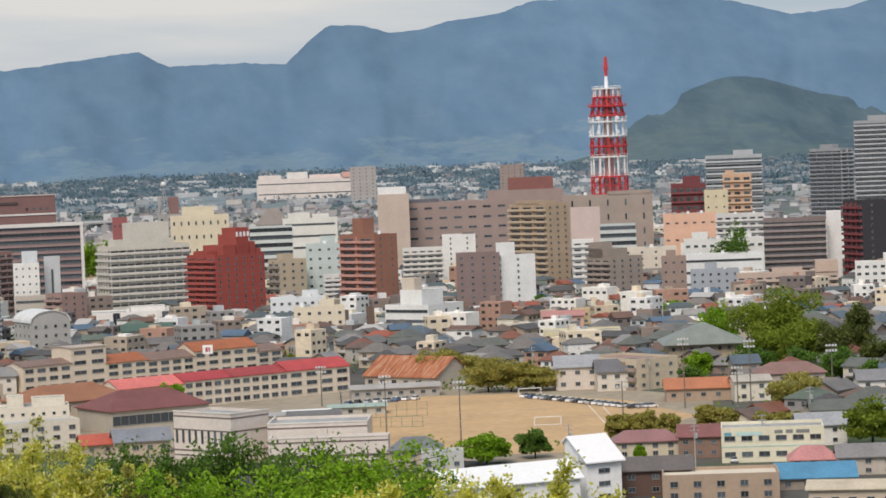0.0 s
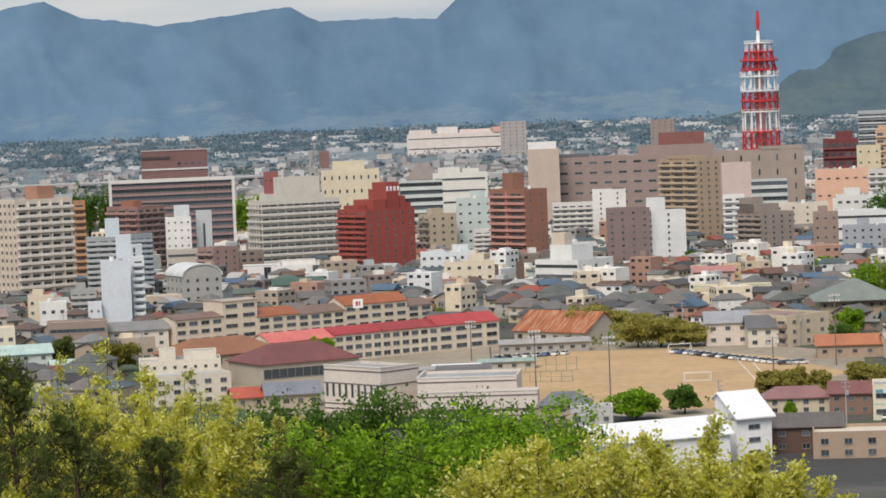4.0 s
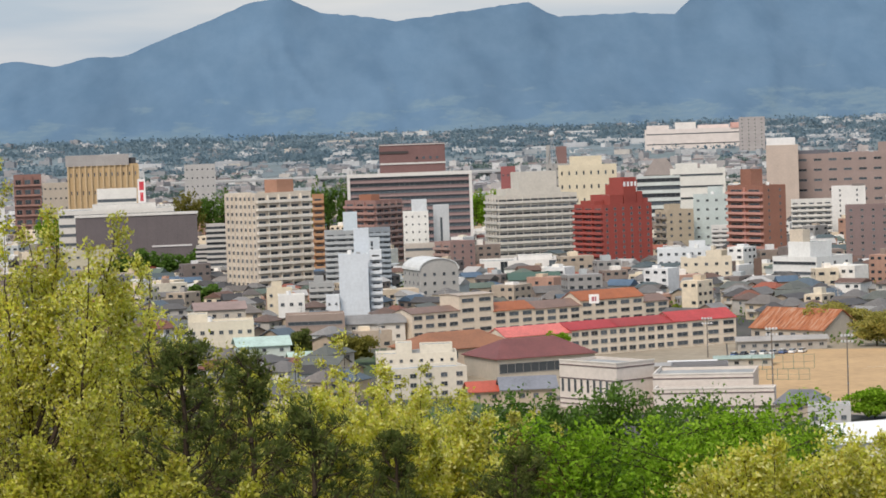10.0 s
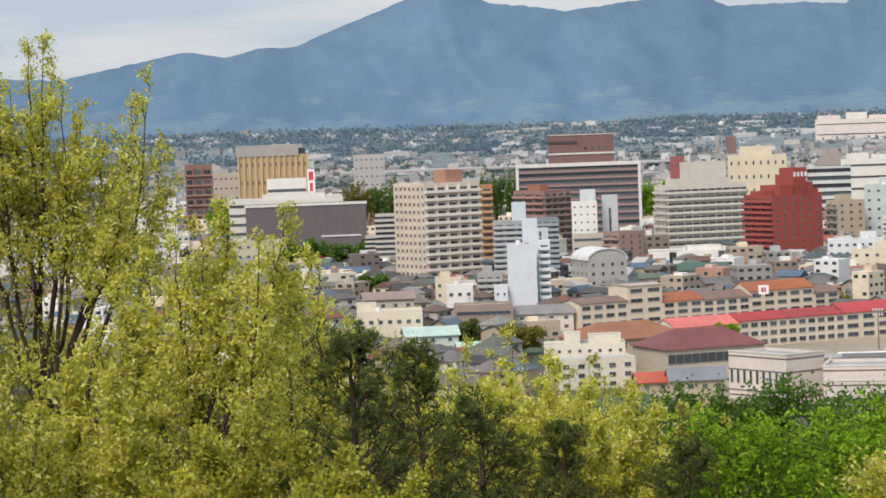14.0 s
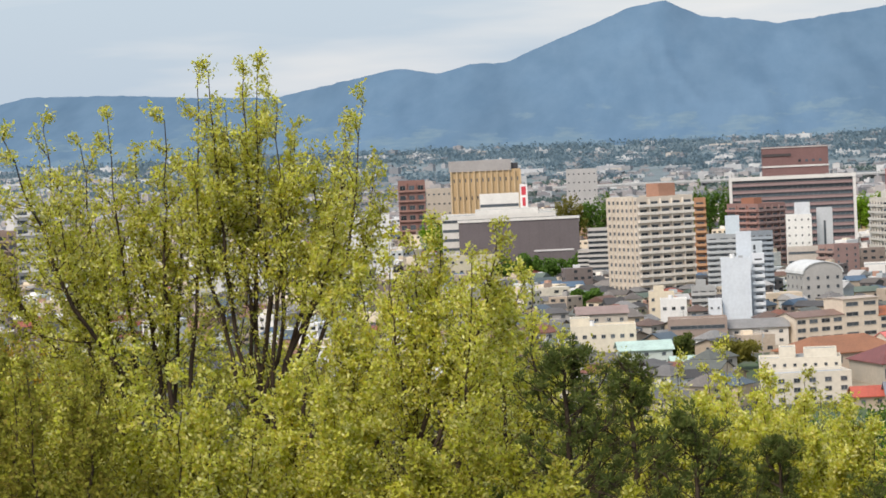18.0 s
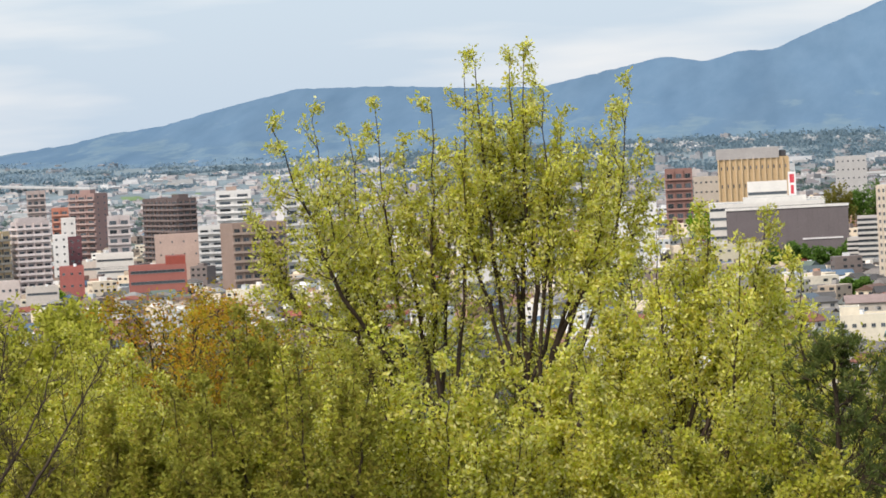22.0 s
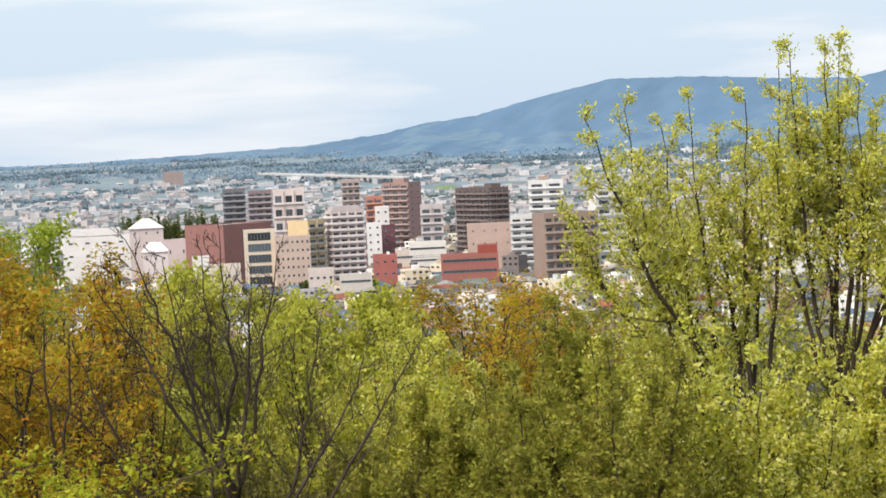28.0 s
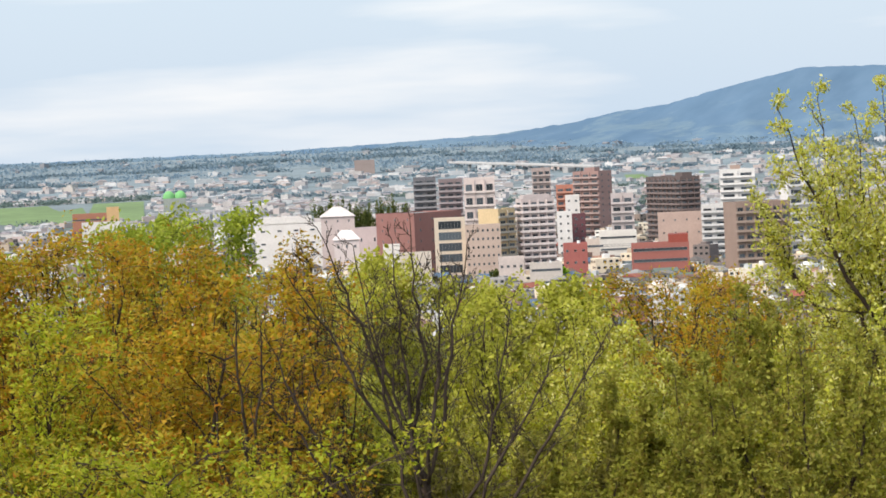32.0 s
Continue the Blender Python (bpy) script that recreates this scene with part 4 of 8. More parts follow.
building("brown_corner_block", "brown corner building with small windows", -14.95, 1400, 12.5, 14.0, 20.0, 0, (0.3, 0.22, 0.19), ("win", 4, 3, 1.2, 1.2), ("none", 1), huts=((0.2, 0.2, 0.4, 0.5, 3.0),))
building("grey_glass_office", "grey-green glazed office before the exchange", -13.71, 1600, 20.5, 14.0, 32.1, 0, (0.46, 0.5, 0.5), ("band", 7, paint((0.54, 0.57, 0.56))), ("none", 1))
building("white_narrow_flats", "white narrow flats with stair landings", -13.12, 1500, 11.6, 12.0, 27.1, 0, (0.7, 0.69, 0.67), ("bal", 8, 2, paint((0.68, 0.67, 0.65)), 1.1), ("none", 1))
building("green_grey_flats", "pale green-grey apartment building", -7.60, 1500, 19.9, 14.0, 30.4, 0, (0.48, 0.54, 0.53), ("win", 6, 4, 1.5, 1.2), ("none", 1), huts=((0.4, 0.2, 0.4, 0.5, 4.0),), units=2)
building("pale_blue_shop", "low pale blue-white shop building", -6.82, 1280, 24.8, 14.0, 12.5, 0, (0.66, 0.69, 0.71), ("win", 3, 7, 1.5, 1.2), ("none", 1), huts=((0.6, 0.2, 0.3, 0.5, 3.0),), units=2)
building("pale_narrow_flats", "pale grey narrow flats", -7.95, 1450, 9.3, 12.0, 15.4, 0, (0.6, 0.59, 0.57), ("bal", 6, 2, paint((0.62, 0.61, 0.59)), 1.1), ("none", 1))
building("pale_stair_block", "pale narrow stair block beside the office", -3.28, 1480, 6.6, 12.0, 22.9, 0, (0.56, 0.56, 0.54), ("win", 6, 1, 1.2, 1.2), ("none", 1))
building("maroon_sign_block", "small maroon building with a roof sign", -3.64, 1850, 9.8, 12.0, 43.1, 0, (0.3, 0.1, 0.1), ("win", 4, 3, 1.2, 1.2), ("none", 1))
building("dark_town_block", "dark brown narrow town building", -8.11, 1230, 6.9, 10.0, 8.1, 0, (0.12, 0.09, 0.08), ("win", 3, 2, 1.3, 1.2), ("none", 1))
building("pale_pink_flats", "pale pink flats between the towers", 20.98, 1780, 20.0, 16.0, 53.7, 0, (0.62, 0.53, 0.5), ("bal", 6, 3, paint((0.66, 0.58, 0.55)), 1.1), ("none", 1))
building("pale_narrow_flats", "pale narrow flats between the towers", 18.89, 1700, 8.7, 14.0, 41.2, 0, (0.66, 0.63, 0.6), ("win", 7, 2, 1.2, 1.2), ("none", 1))
building("grey_narrow_flats", "grey-pink narrow flats beside the dark slab", 17.95, 1720, 14.1, 14.0, 40.5, 0, (0.5, 0.44, 0.43), ("bal", 7, 2, paint((0.56, 0.5, 0.49)), 1.1), ("none", 1))
building("cream_town_block", "cream flat-roofed building among houses", 2.95, 900, 21.4, 14.0, 12.5, 0, (0.66, 0.6, 0.48), ("win", 2, 7, 1.4, 1.2), ("none", 1), huts=((0.0, 0.3, 0.3, 0.6, 2.4),), units=2, roof=paint((0.5, 0.46, 0.4)))
building("brown_town_block", "brown two-storey building with a flat pale roof", 0.93, 940, 20.1, 12.0, 10.9, 0, (0.3, 0.235, 0.2), ("rib", 2, 1.3, 0.8), ("none", 1), roof=paint((0.5, 0.46, 0.42)))
pitched("house", "broad house with dull brown roof", 2.79, 1010, 18.4, 12.0, 9.3, 4, (0.5, 0.45, 0.38), (0.27, 0.2, 0.18), 2.4, ("win", 2, 4, 1.4, 1.1), ("none", 1))
building("white_town_house", "white flat-roofed town house", 1.07, 1030, 9.9, 10.0, 12.3, 0, (0.72, 0.71, 0.68), ("win", 2, 3, 1.4, 1.2), ("none", 1), units=1)
pitched("house", "grey house with broad grey roof", -0.32, 950, 20.4, 11.0, 6.4, 4, (0.6, 0.56, 0.5), (0.22, 0.215, 0.21), 2.6, ("win", 2, 4, 1.4, 1.1), ("none", 1))
building("cream_town_house", "cream small block with roof room", 1.30, 1075, 9.9, 10.0, 12.2, 0, (0.66, 0.58, 0.44), ("win", 3, 3, 1.2, 1.1), ("none", 1), huts=((0.2, 0.2, 0.4, 0.5, 2.5),))
building("grey_town_flats", "grey concrete flats beside the slim tower", 0.42, 1090, 9.8, 12.0, 13.0, 0, (0.36, 0.365, 0.36), ("bal", 5, 3, paint((0.42, 0.42, 0.41)), 1.1), ("none", 1), huts=((0.2, 0.2, 0.4, 0.5, 2.5),))
pitched("house", "house with dark green metal roof", -3.75, 1150, 20.9, 12.0, 8.0, 4, (0.5, 0.47, 0.42), (0.06, 0.11, 0.085), 2.6, ("win", 2, 4, 1.4, 1.1), ("none", 1))
building("cream_corner_shop", "cream corner shop with flat roof", -7.30, 1180, 21.7, 12.0, 13.1, 0, (0.68, 0.6, 0.47), ("win", 3, 5, 1.4, 1.2), ("none", 1), huts=((0.5, 0.2, 0.3, 0.5, 2.6),), units=2)
vaulted("round_roof_house", "grey flats under a rounded white metal roof", -1.89, 1120, 16.5, 22.0, 14.7, 18, (0.4, 0.39, 0.37), (0.62, 0.63, 0.62), 4.5, ("win", 4, 4, 1.2, 1.3))
pitched("field_store", "low store with flat grey roof beside the field", -8.42, 865, 27.8, 9.0, 3.2, 4, (0.36, 0.34, 0.31), (0.34, 0.32, 0.3), 1.0, ("win", 1, 8, 1.4, 1), ("none", 1))
building("striped_annex", "pale annex with dark horizontal stripes and tall slots", -5.90, 698, 13.0, 22.0, 12.1, 42, (0.62, 0.56, 0.51), ("none", 1), ("win", 1, 9, 0.9, 3.6))
building("striped_annex", "pale annex wing with dark horizontal stripes and tall slots", -6.65, 690, 25.0, 20.0, 9.8, -6, (0.62, 0.56, 0.51), ("win", 1, 14, 0.8, 3.4), ("none", 1))
building("annex_terrace", "lower striped terrace of the pale annex", -6.67, 680, 29.4, 8.0, 7.1, -6, (0.6, 0.54, 0.49), ("none", 1), ("none", 1))
building("annex_roof_house", "dark louvred plant house on the annex roof", -7.04, 712, 14.6, 8.0, 10.3, 0, (0.2, 0.2, 0.21), ("none", 1), ("none", 1))
pitched("house", "small house with grey tiled roof beside the annex", -3.51, 727, 14.4, 10.0, 3.8, 6, (0.42, 0.36, 0.28), (0.19, 0.2, 0.23), 2.8, ("win", 1, 4, 1.4, 1.2), ("none", 1))
pitched("house", "small house with red tiled roof", -2.85, 732, 8.6, 9.0, 3.0, 10, (0.4, 0.34, 0.26), (0.42, 0.09, 0.055), 2.2, ("win", 1, 2, 1.2, 1), ("none", 1))
building("clinic", "cream two-storey clinic with blue notice bands", -16.05, 654, 24.1, 14.0, 8.4, 0, (0.66, 0.62, 0.48), ("win", 2, 6, 2.6, 1.2), ("none", 1))
building("flat_house", "tan flat-roofed house with pale roof", -14.80, 585, 24.7, 14.0, 5.7, 0, (0.36, 0.27, 0.2), ("win", 2, 5, 1.7, 1.3), ("none", 1), roof=paint((0.62, 0.55, 0.44)))
pitched("house", "brown house with dark tiled roof", -13.92, 596, 15.5, 9.0, 5.8, 2, (0.11, 0.065, 0.05), (0.12, 0.105, 0.1), 2.4, ("win", 2, 3, 1.6, 1.2), ("none", 1))
pitched("house", "cream house with dull pink roof", -13.88, 671, 15.1, 10.0, 4.1, 4, (0.55, 0.48, 0.36), (0.26, 0.13, 0.125), 2.2, ("win", 2, 4, 1.3, 1.1), ("none", 1), hip=0.5)
pitched("house", "brown house with dark red roof", -15.17, 667, 10.1, 9.0, 5.4, -4, (0.22, 0.14, 0.105), (0.2, 0.08, 0.075), 2.4, ("win", 2, 3, 1.3, 1.1), ("none", 1))
pitched("house", "low house with bright blue metal roof", -17.19, 600, 16.6, 12.0, 2.7, 3, (0.28, 0.24, 0.2), (0.07, 0.22, 0.36), 2.6, ("win", 1, 4, 1.4, 1.1), ("none", 1))
pitched("house", "pale house with flat cream roof edge", -17.80, 565, 17.9, 12.0, 4.5, -4, (0.45, 0.38, 0.3), (0.5, 0.43, 0.32), 1.2, ("win", 1, 5, 1.6, 1.1), ("none", 1))
pitched("house", "house with pink tiled roof", -17.46, 630, 10.2, 9.0, 3.3, 2, (0.55, 0.5, 0.42), (0.45, 0.2, 0.19), 2.6, ("win", 2, 3, 1.3, 1), ("none", 1), hip=0.6)
pitched("house", "house with grey tiled roof", -18.44, 624, 13.2, 9.0, 4.3, 3, (0.45, 0.4, 0.34), (0.2, 0.19, 0.19), 2.4, ("win", 2, 3, 1.3, 1), ("none", 1))
pitched("house", "white house with grey gabled roof", -18.89, 811, 11.4, 9.0, 5.4, 5, (0.7, 0.68, 0.64), (0.2, 0.2, 0.21), 2.6, ("win", 2, 2, 1.4, 1.1), ("none", 1))
pitched("house", "small white house with grey roof", -17.65, 686, 11.9, 9.0, 5.3, 8, (0.66, 0.64, 0.6), (0.3, 0.31, 0.33), 2.6, ("win", 2, 2, 1.2, 1), ("none", 1))
building("beige_flats", "beige three-storey flats with flat brown roof", -14.35, 858, 16.9, 26.7, 9.8, 40, (0.52, 0.44, 0.33), ("win", 3, 3, 1.3, 1.1), ("bal", 3, 5, paint((0.3, 0.24, 0.2)), 1.3), roof=paint((0.3, 0.2, 0.17)))
pitched("house", "large house with dark grey roof and white gable", -13.54, 859, 12.4, 10.0, 6.3, 6, (0.6, 0.55, 0.47), (0.13, 0.13, 0.14), 3.4, ("win", 2, 3, 1.6, 1.2), ("none", 1))
pitched("house", "pale house with balcony and grey gabled roof", -12.68, 868, 13.7, 10.0, 7.5, 4, (0.6, 0.53, 0.47), (0.3, 0.31, 0.33), 3.2, ("win", 2, 3, 1.6, 1.2), ("none", 1))
pitched("temple_hall", "temple hall with a broad grey-green hipped roof", -15.04, 942, 25.2, 26.0, 8.4, 4, (0.4, 0.33, 0.24), (0.2, 0.225, 0.2), 6.0, ("win", 2, 8, 1.2, 1.2), ("none", 1), hip=0.9, over=2.2)
building("cream_store", "cream low building with flat roof and water tank", -12.45, 1056, 29.7, 18.0, 6.5, 0, (0.6, 0.54, 0.36), ("win", 2, 8, 1.5, 1), ("none", 1), units=3)
building("tan_store", "tan two-storey house with flat roof", -13.07, 1198, 15.6, 12.0, 6.6, 0, (0.52, 0.4, 0.24), ("win", 2, 4, 1.6, 1.1), ("none", 1))
pitched("house", "pink house with low roof", -12.46, 1148, 16.9, 12.0, 7.0, 0, (0.55, 0.34, 0.28), (0.42, 0.2, 0.18), 2.0, ("win", 2, 4, 1.4, 1.1), ("none", 1))
building("white_long_store", "long white low building with flat roof", -10.80, 1060, 38.6, 14.0, 3.2, 0, (0.66, 0.66, 0.62), ("win", 1, 10, 1.4, 1), ("none", 1))
pitched("house", "low house with rusty orange roof", -14.95, 816, 21.9, 12.0, 4.0, 2, (0.36, 0.27, 0.2), (0.4, 0.15, 0.07), 2.6, ("win", 1, 5, 1.4, 1.1), ("none", 1))
pitched("house", "white two-storey house beside the field", -16.37, 810, 10.5, 9.0, 6.1, 10, (0.64, 0.6, 0.5), (0.4, 0.37, 0.32), 1.4, ("win", 2, 2, 1.4, 1.2), ("none", 1))
pitched("house", "house with broad brown hipped roof", -16.82, 830, 20.5, 14.0, 6.4, 4, (0.42, 0.36, 0.3), (0.22, 0.125, 0.105), 2.8, ("win", 2, 4, 1.3, 1.1), ("none", 1), hip=0.7)
pitched("house", "grey house with dark roof at the field end", -9.16, 668, 11.7, 10.0, 4.5, -6, (0.42, 0.36, 0.28), (0.15, 0.155, 0.17), 2.6, ("win", 2, 3, 1.3, 1.1), ("none", 1), hip=0.6)
building("grey_shed", "pale grey flat-roofed shed", -9.82, 653, 10.0, 10.0, 5.0, 0, (0.46, 0.46, 0.45), ("win", 1, 3, 1.3, 1.1), ("none", 1))
pitched("green_roof_house", "pale green metal-roofed house", 1.94, 880, 16.8, 14.0, 5.6, 6, (0.5, 0.56, 0.52), (0.42, 0.55, 0.5), 2.4, ("win", 2, 3, 1.3, 1.1), ("none", 1))
pitched("green_roof_house", "house with pale green roof", 0.86, 860, 13.2, 12.0, 2.4, 4, (0.5, 0.54, 0.5), (0.4, 0.52, 0.46), 2.0, ("win", 1, 3, 1.3, 1.1), ("none", 1))
long_wing("school_building", "long cream school building with brown and rust roofs", -1.69, 951, 33, 12, (0.62, 0.535, 0.435), (
    (0.0, 19.8, 9.0, (0.2, 0.13, 0.105), 1.6, 3, 4),
    (19.8, 34.4, 14.1, (0.42, 0.35, 0.29), 0.4, 4, 2),
    (34.4, 51.7, 7.7, (0.33, 0.105, 0.04), 2.6, 3, 3),
    (51.7, 72.5, 7.3, (0.2, 0.13, 0.105), 2.4, 3, 4),
    (72.5, 101.1, 8.9, (0.33, 0.105, 0.04), 3.0, 3, 5),
    (101.1, 112.7, 6.7, (0.2, 0.13, 0.105), 2.2, 3, 2)))
long_wing("school_building", "cream school classroom building with bright red roofs", -3.63, 850, 31, 12, (0.64, 0.56, 0.46), (
    (0.0, 23.6, 7.8, (0.6, 0.16, 0.14), 2.6, 2, 4),
    (23.6, 41.3, 8.4, (0.37, 0.04, 0.045), 2.1, 3, 5),
    (41.3, 62.9, 8.4, (0.31, 0.04, 0.04), 2.1, 3, 6),
    (62.9, 87.1, 8.5, (0.42, 0.055, 0.055), 2.8, 3, 4)))
pitched("school_gymnasium", "school gymnasium with brown-orange hipped roof", -2.00, 812, 30.1, 24.0, 7.7, 28, (0.56, 0.46, 0.36), (0.27, 0.115, 0.055), 4.2, ("win", 2, 5, 2, 2), ("none", 1), hip=0.5)
pitched("dojo_hall", "hall with dark maroon hipped roof and tall windows", -3.44, 790, 31.0, 24.0, 6.4, 24, (0.42, 0.38, 0.32), (0.17, 0.055, 0.05), 4.6, ("rib", 1, 2.8, 0.5), ("none", 1), hip=0.6)
pitched("sports_shed", "old gymnasium with rusty orange metal roof", -8.71, 910, 30.9, 18.0, 4.1, -42, (0.45, 0.4, 0.34), (0.4, 0.13, 0.05), 6.0, ("win", 1, 6, 2.0, 1.4), ("none", 1))
pitched("bicycle_shed", "low shed with a white roof behind the annex", -7.01, 800, 13.1, 6.0, 2.6, 0, (0.4, 0.38, 0.35), (0.72, 0.72, 0.72), 0.6, ("win", 1, 4, 1.4, 1.0), ("none", 1), group="sheds of the school")
pitched("bicycle_shed", "low shed with a grey roof behind the annex", -5.95, 792, 14.6, 7.0, 2.8, 0, (0.45, 0.4, 0.34), (0.3, 0.29, 0.28), 0.6, ("win", 1, 4, 1.4, 1.0), ("none", 1), group="sheds of the school")
pitched("bicycle_shed", "low shed with a dull green roof beside the field", -7.95, 812, 16.6, 6.0, 2.6, 0, (0.42, 0.4, 0.36), (0.3, 0.38, 0.34), 0.6, ("win", 1, 4, 1.4, 1.0), ("none", 1), group="sheds of the school")
pitched("white_villa", "modern white house with a long shed roof", -10.31, 565, 31.4, 10.0, 6.8, 26, (0.78, 0.78, 0.77), (0.74, 0.75, 0.76), 3.4, ("win", 2, 3, 3.2, 1.1), ("none", 1))
building("white_villa_annex", "white tower house with steep white roof", -13.24, 585, 8.6, 9.0, 9.1, 30, (0.8, 0.8, 0.79), ("win", 3, 1, 2.8, 1.0), ("none", 1))
pitched("chapel_tower", "white chapel tower with a steep pale pyramid roof", 23.97, 1660, 20.1, 16.0, 36.1, 0, (0.56, 0.47, 0.45), (0.58, 0.53, 0.51), 5.5, ("win", 6, 3, 0.9, 1.4), ("none", 1), hip=0.95)
pitched("chapel_hall", "pale pink hall with a gabled roof", 23.72, 1560, 14.2, 14.0, 25.1, 0, (0.66, 0.58, 0.56), (0.68, 0.62, 0.6), 5.0, ("win", 3, 3, 1.2, 1.4), ("none", 1), hip=0.6)
building("white_side_hall", "white windowless side hall", 22.71, 1500, 9.1, 12.0, 22.9, 0, (0.7, 0.67, 0.64), ("win", 2, 1, 1.2, 1.2), ("none", 1))
building("pale_shop", "pale shop building with roof plant", 19.69, 1400, 16.6, 14.0, 13.4, 0, (0.55, 0.5, 0.45), ("rib", 2, 1.1, 0.8), ("none", 1), units=2)
# ---- the lattice tower on the exchange ----
TOWER_RED, TOWER_WHITE = paint((0.55, 0.035, 0.04), 0.5), paint((0.8, 0.8, 0.8), 0.5)


def lattice_tower(az, d, z0):
    r = root("radio_tower", az, d, 0, z0, "red and white banded steel radio tower on the exchange roof", "tower")
    bands = ((0, 10.8, 11.6, 11.5, 0), (10.8, 23.6, 11.5, 11.3, 1), (23.6, 36.3, 11.3, 11.1, 0), (36.3, 50.0, 11.1, 10.7, 1), (50.0, 61.8, 10.7, 8.6, 0), (61.8, 67.4, 8.4, 8.2, 1))
    for za, zb, ra, rb, white in bands:
        mat = TOWER_WHITE if white else TOWER_RED
        bm = bmesh.new()
        n = 12
        for inner, post in ((1.0, 0.55), (0.58, 0.4)):
            pa = [Vector((ra * inner * math.cos(6.2832 * i / n), ra * inner * math.sin(6.2832 * i / n), za)) for i in range(n)]
            pb = [Vector((rb * inner * math.cos(6.2832 * i / n), rb * inner * math.sin(6.2832 * i / n), zb)) for i in range(n)]
            for i in range(n):
                tube(bm, pa[i], pb[i], post, post, 5)
                tube(bm, pa[i], pa[(i + 1) % n], 0.34, 0.34, 4)
                if not white:
                    half = (pa[i] + pb[i]) / 2, (pa[(i + 1) % n] + pb[(i + 1) % n]) / 2
                    tube(bm, half[0], half[1], 0.3, 0.3, 4)
                    if inner == 1.0:
                        tube(bm, pa[i], half[1], 0.2, 0.2, 4)
                        tube(bm, half[0], pb[(i + 1) % n], 0.2, 0.2, 4)
        tagged(part("lattice_section", bm, mat, r), kind="stuff")
    for z, rad, white in ((10.6, 12.0, 0), (23.4, 12.2, 1), (30.2, 12.4, 0), (36.8, 12.4, 1), (46.0, 12.4, 1), (50.0, 11.6, 0), (56.0, 12.4, 0), (61.6, 9.6, 0), (67.2, 9.2, 1)):
        bm = bmesh.new()
        tube(bm, (0, 0, z), (0, 0, z + 0.9), rad, rad, 24)
        for k in range(20):
            a = 6.2832 * k / 20
            tube(bm, (rad * math.cos(a), rad * math.sin(a), z + 0.9), (rad * math.cos(a), rad * math.sin(a), z + 2.0), 0.12, 0.12, 4)
        for k in range(20):
            a, b = 6.2832 * k / 20, 6.2832 * (k + 1) / 20
            tube(bm, (rad * math.cos(a), rad * math.sin(a), z + 2.0), (rad * math.cos(b), rad * math.sin(b), z + 2.0), 0.12, 0.12, 4)
        part("platform", bm, TOWER_WHITE if white else TOWER_RED, r)
    bm = bmesh.new()
    tube(bm, (0, 0, 0), (0, 0, 68), 3.2, 2.4, 12)
    part("core_shaft", bm, paint((0.6, 0.45, 0.42)), r)
    for za, zb, ra, rb, white in ((68.0, 75.6, 1.3, 0.9, 1), (75.6, 80, 0.9, 1.2, 0), (80, 88.3, 1.5, 0.9, 0)):
        bm = bmesh.new()
        tube(bm, (0, 0, za), (0, 0, zb), ra, rb, 8)
        part("mast", bm, TOWER_WHITE if white else TOWER_RED, r)
    for k in range(6):
        a = 1.05 * k
        for z in (38.6, 47.5):
            bm = bmesh.new()
            c = Vector((11.6 * math.cos(a), 11.6 * math.sin(a), z + 1.2))
            tube(bm, c, c + 0.8 * Vector((math.cos(a), math.sin(a), 0)), 0.5, 1.3, 12)
            part("dish_antenna", bm, TOWER_WHITE, r)
    return r


lattice_tower(-13.95, 1785, 46.9)

# ---- radio ball and mast on the grey office ----
ra = root("roof_antenna_mast", -4.72, 1792, 0, 44, "white lattice mast with round antenna housing on a roof", "antenna")
bm = bmesh.new()
for sx in (-3.5, 3.5):
    tube(bm, (sx, 0, 0), (0, 0, 19), 0.3, 0.2, 5)
    tube(bm, (0, sx, 0), (0, 0, 19), 0.3, 0.2, 5)
for z in (5, 10, 15):
    box(bm, -3.5 * (1 - z / 19), -0.2, z, 3.5 * (1 - z / 19), 0.2, z + 0.35)
part("lattice", bm, STEEL, ra)
bm = bmesh.new()
bmesh.ops.create_icosphere(bm, subdivisions=2, radius=1.9, matrix=Matrix.Translation((0, 0, 20.2)))
part("antenna_ball", bm, paint((0.6, 0.6, 0.6)), ra)

# ---- stripes of the pale annex ----
STRIPE = paint((0.16, 0.125, 0.12))
annexes = [o for o in scene.objects if o.name.startswith(("striped_annex", "annex_terrace"))]
for o in annexes:
    wl_ = next(c for c in o.children if c.name.startswith("wall"))
    w, dep, h = wl_.dimensions.x, wl_.dimensions.y, wl_.dimensions.z - 1
    zs = (0.9, 2.2, h - 4.6, h - 1.2) if h > 5 else (0.9, 2.1)
    for z in zs:
        bm = bmesh.new()
        box(bm, 0.0, -0.10, z, w + 0.08, -0.002, z + 0.34)
        part("stripe", bm, STRIPE, o)
        bm = bmesh.new()
        box(bm, -0.10, 0.0, z, -0.002, dep, z + 0.34)
        part("stripe", bm, STRIPE, o)
    bm = bmesh.new()
    box(bm, -0.15, -0.15, h, w + 0.15, 0.25, h + 0.3)
    box(bm, -0.15, 0.25, h, 0.25, dep, h + 0.3)
    part("coping", bm, paint((0.66, 0.62, 0.57)), o)

# ---- ribs of the tan office, fins of the cream tower ----
tan = scene.objects["tan_office"]
wl_ = next(c for c in tan.children if c.name.startswith("wall"))
for i in range(13):
    bm = bmesh.new()
    x = wl_.dimensions.x * i / 12 - 0.45
    box(bm, x, -1.1, 6, x + 0.9, -0.002, wl_.dimensions.z - 1.6)
    part("fin", bm, paint((0.54, 0.4, 0.24)), tan)
slab = scene.objects["cream_apartment_slab"]
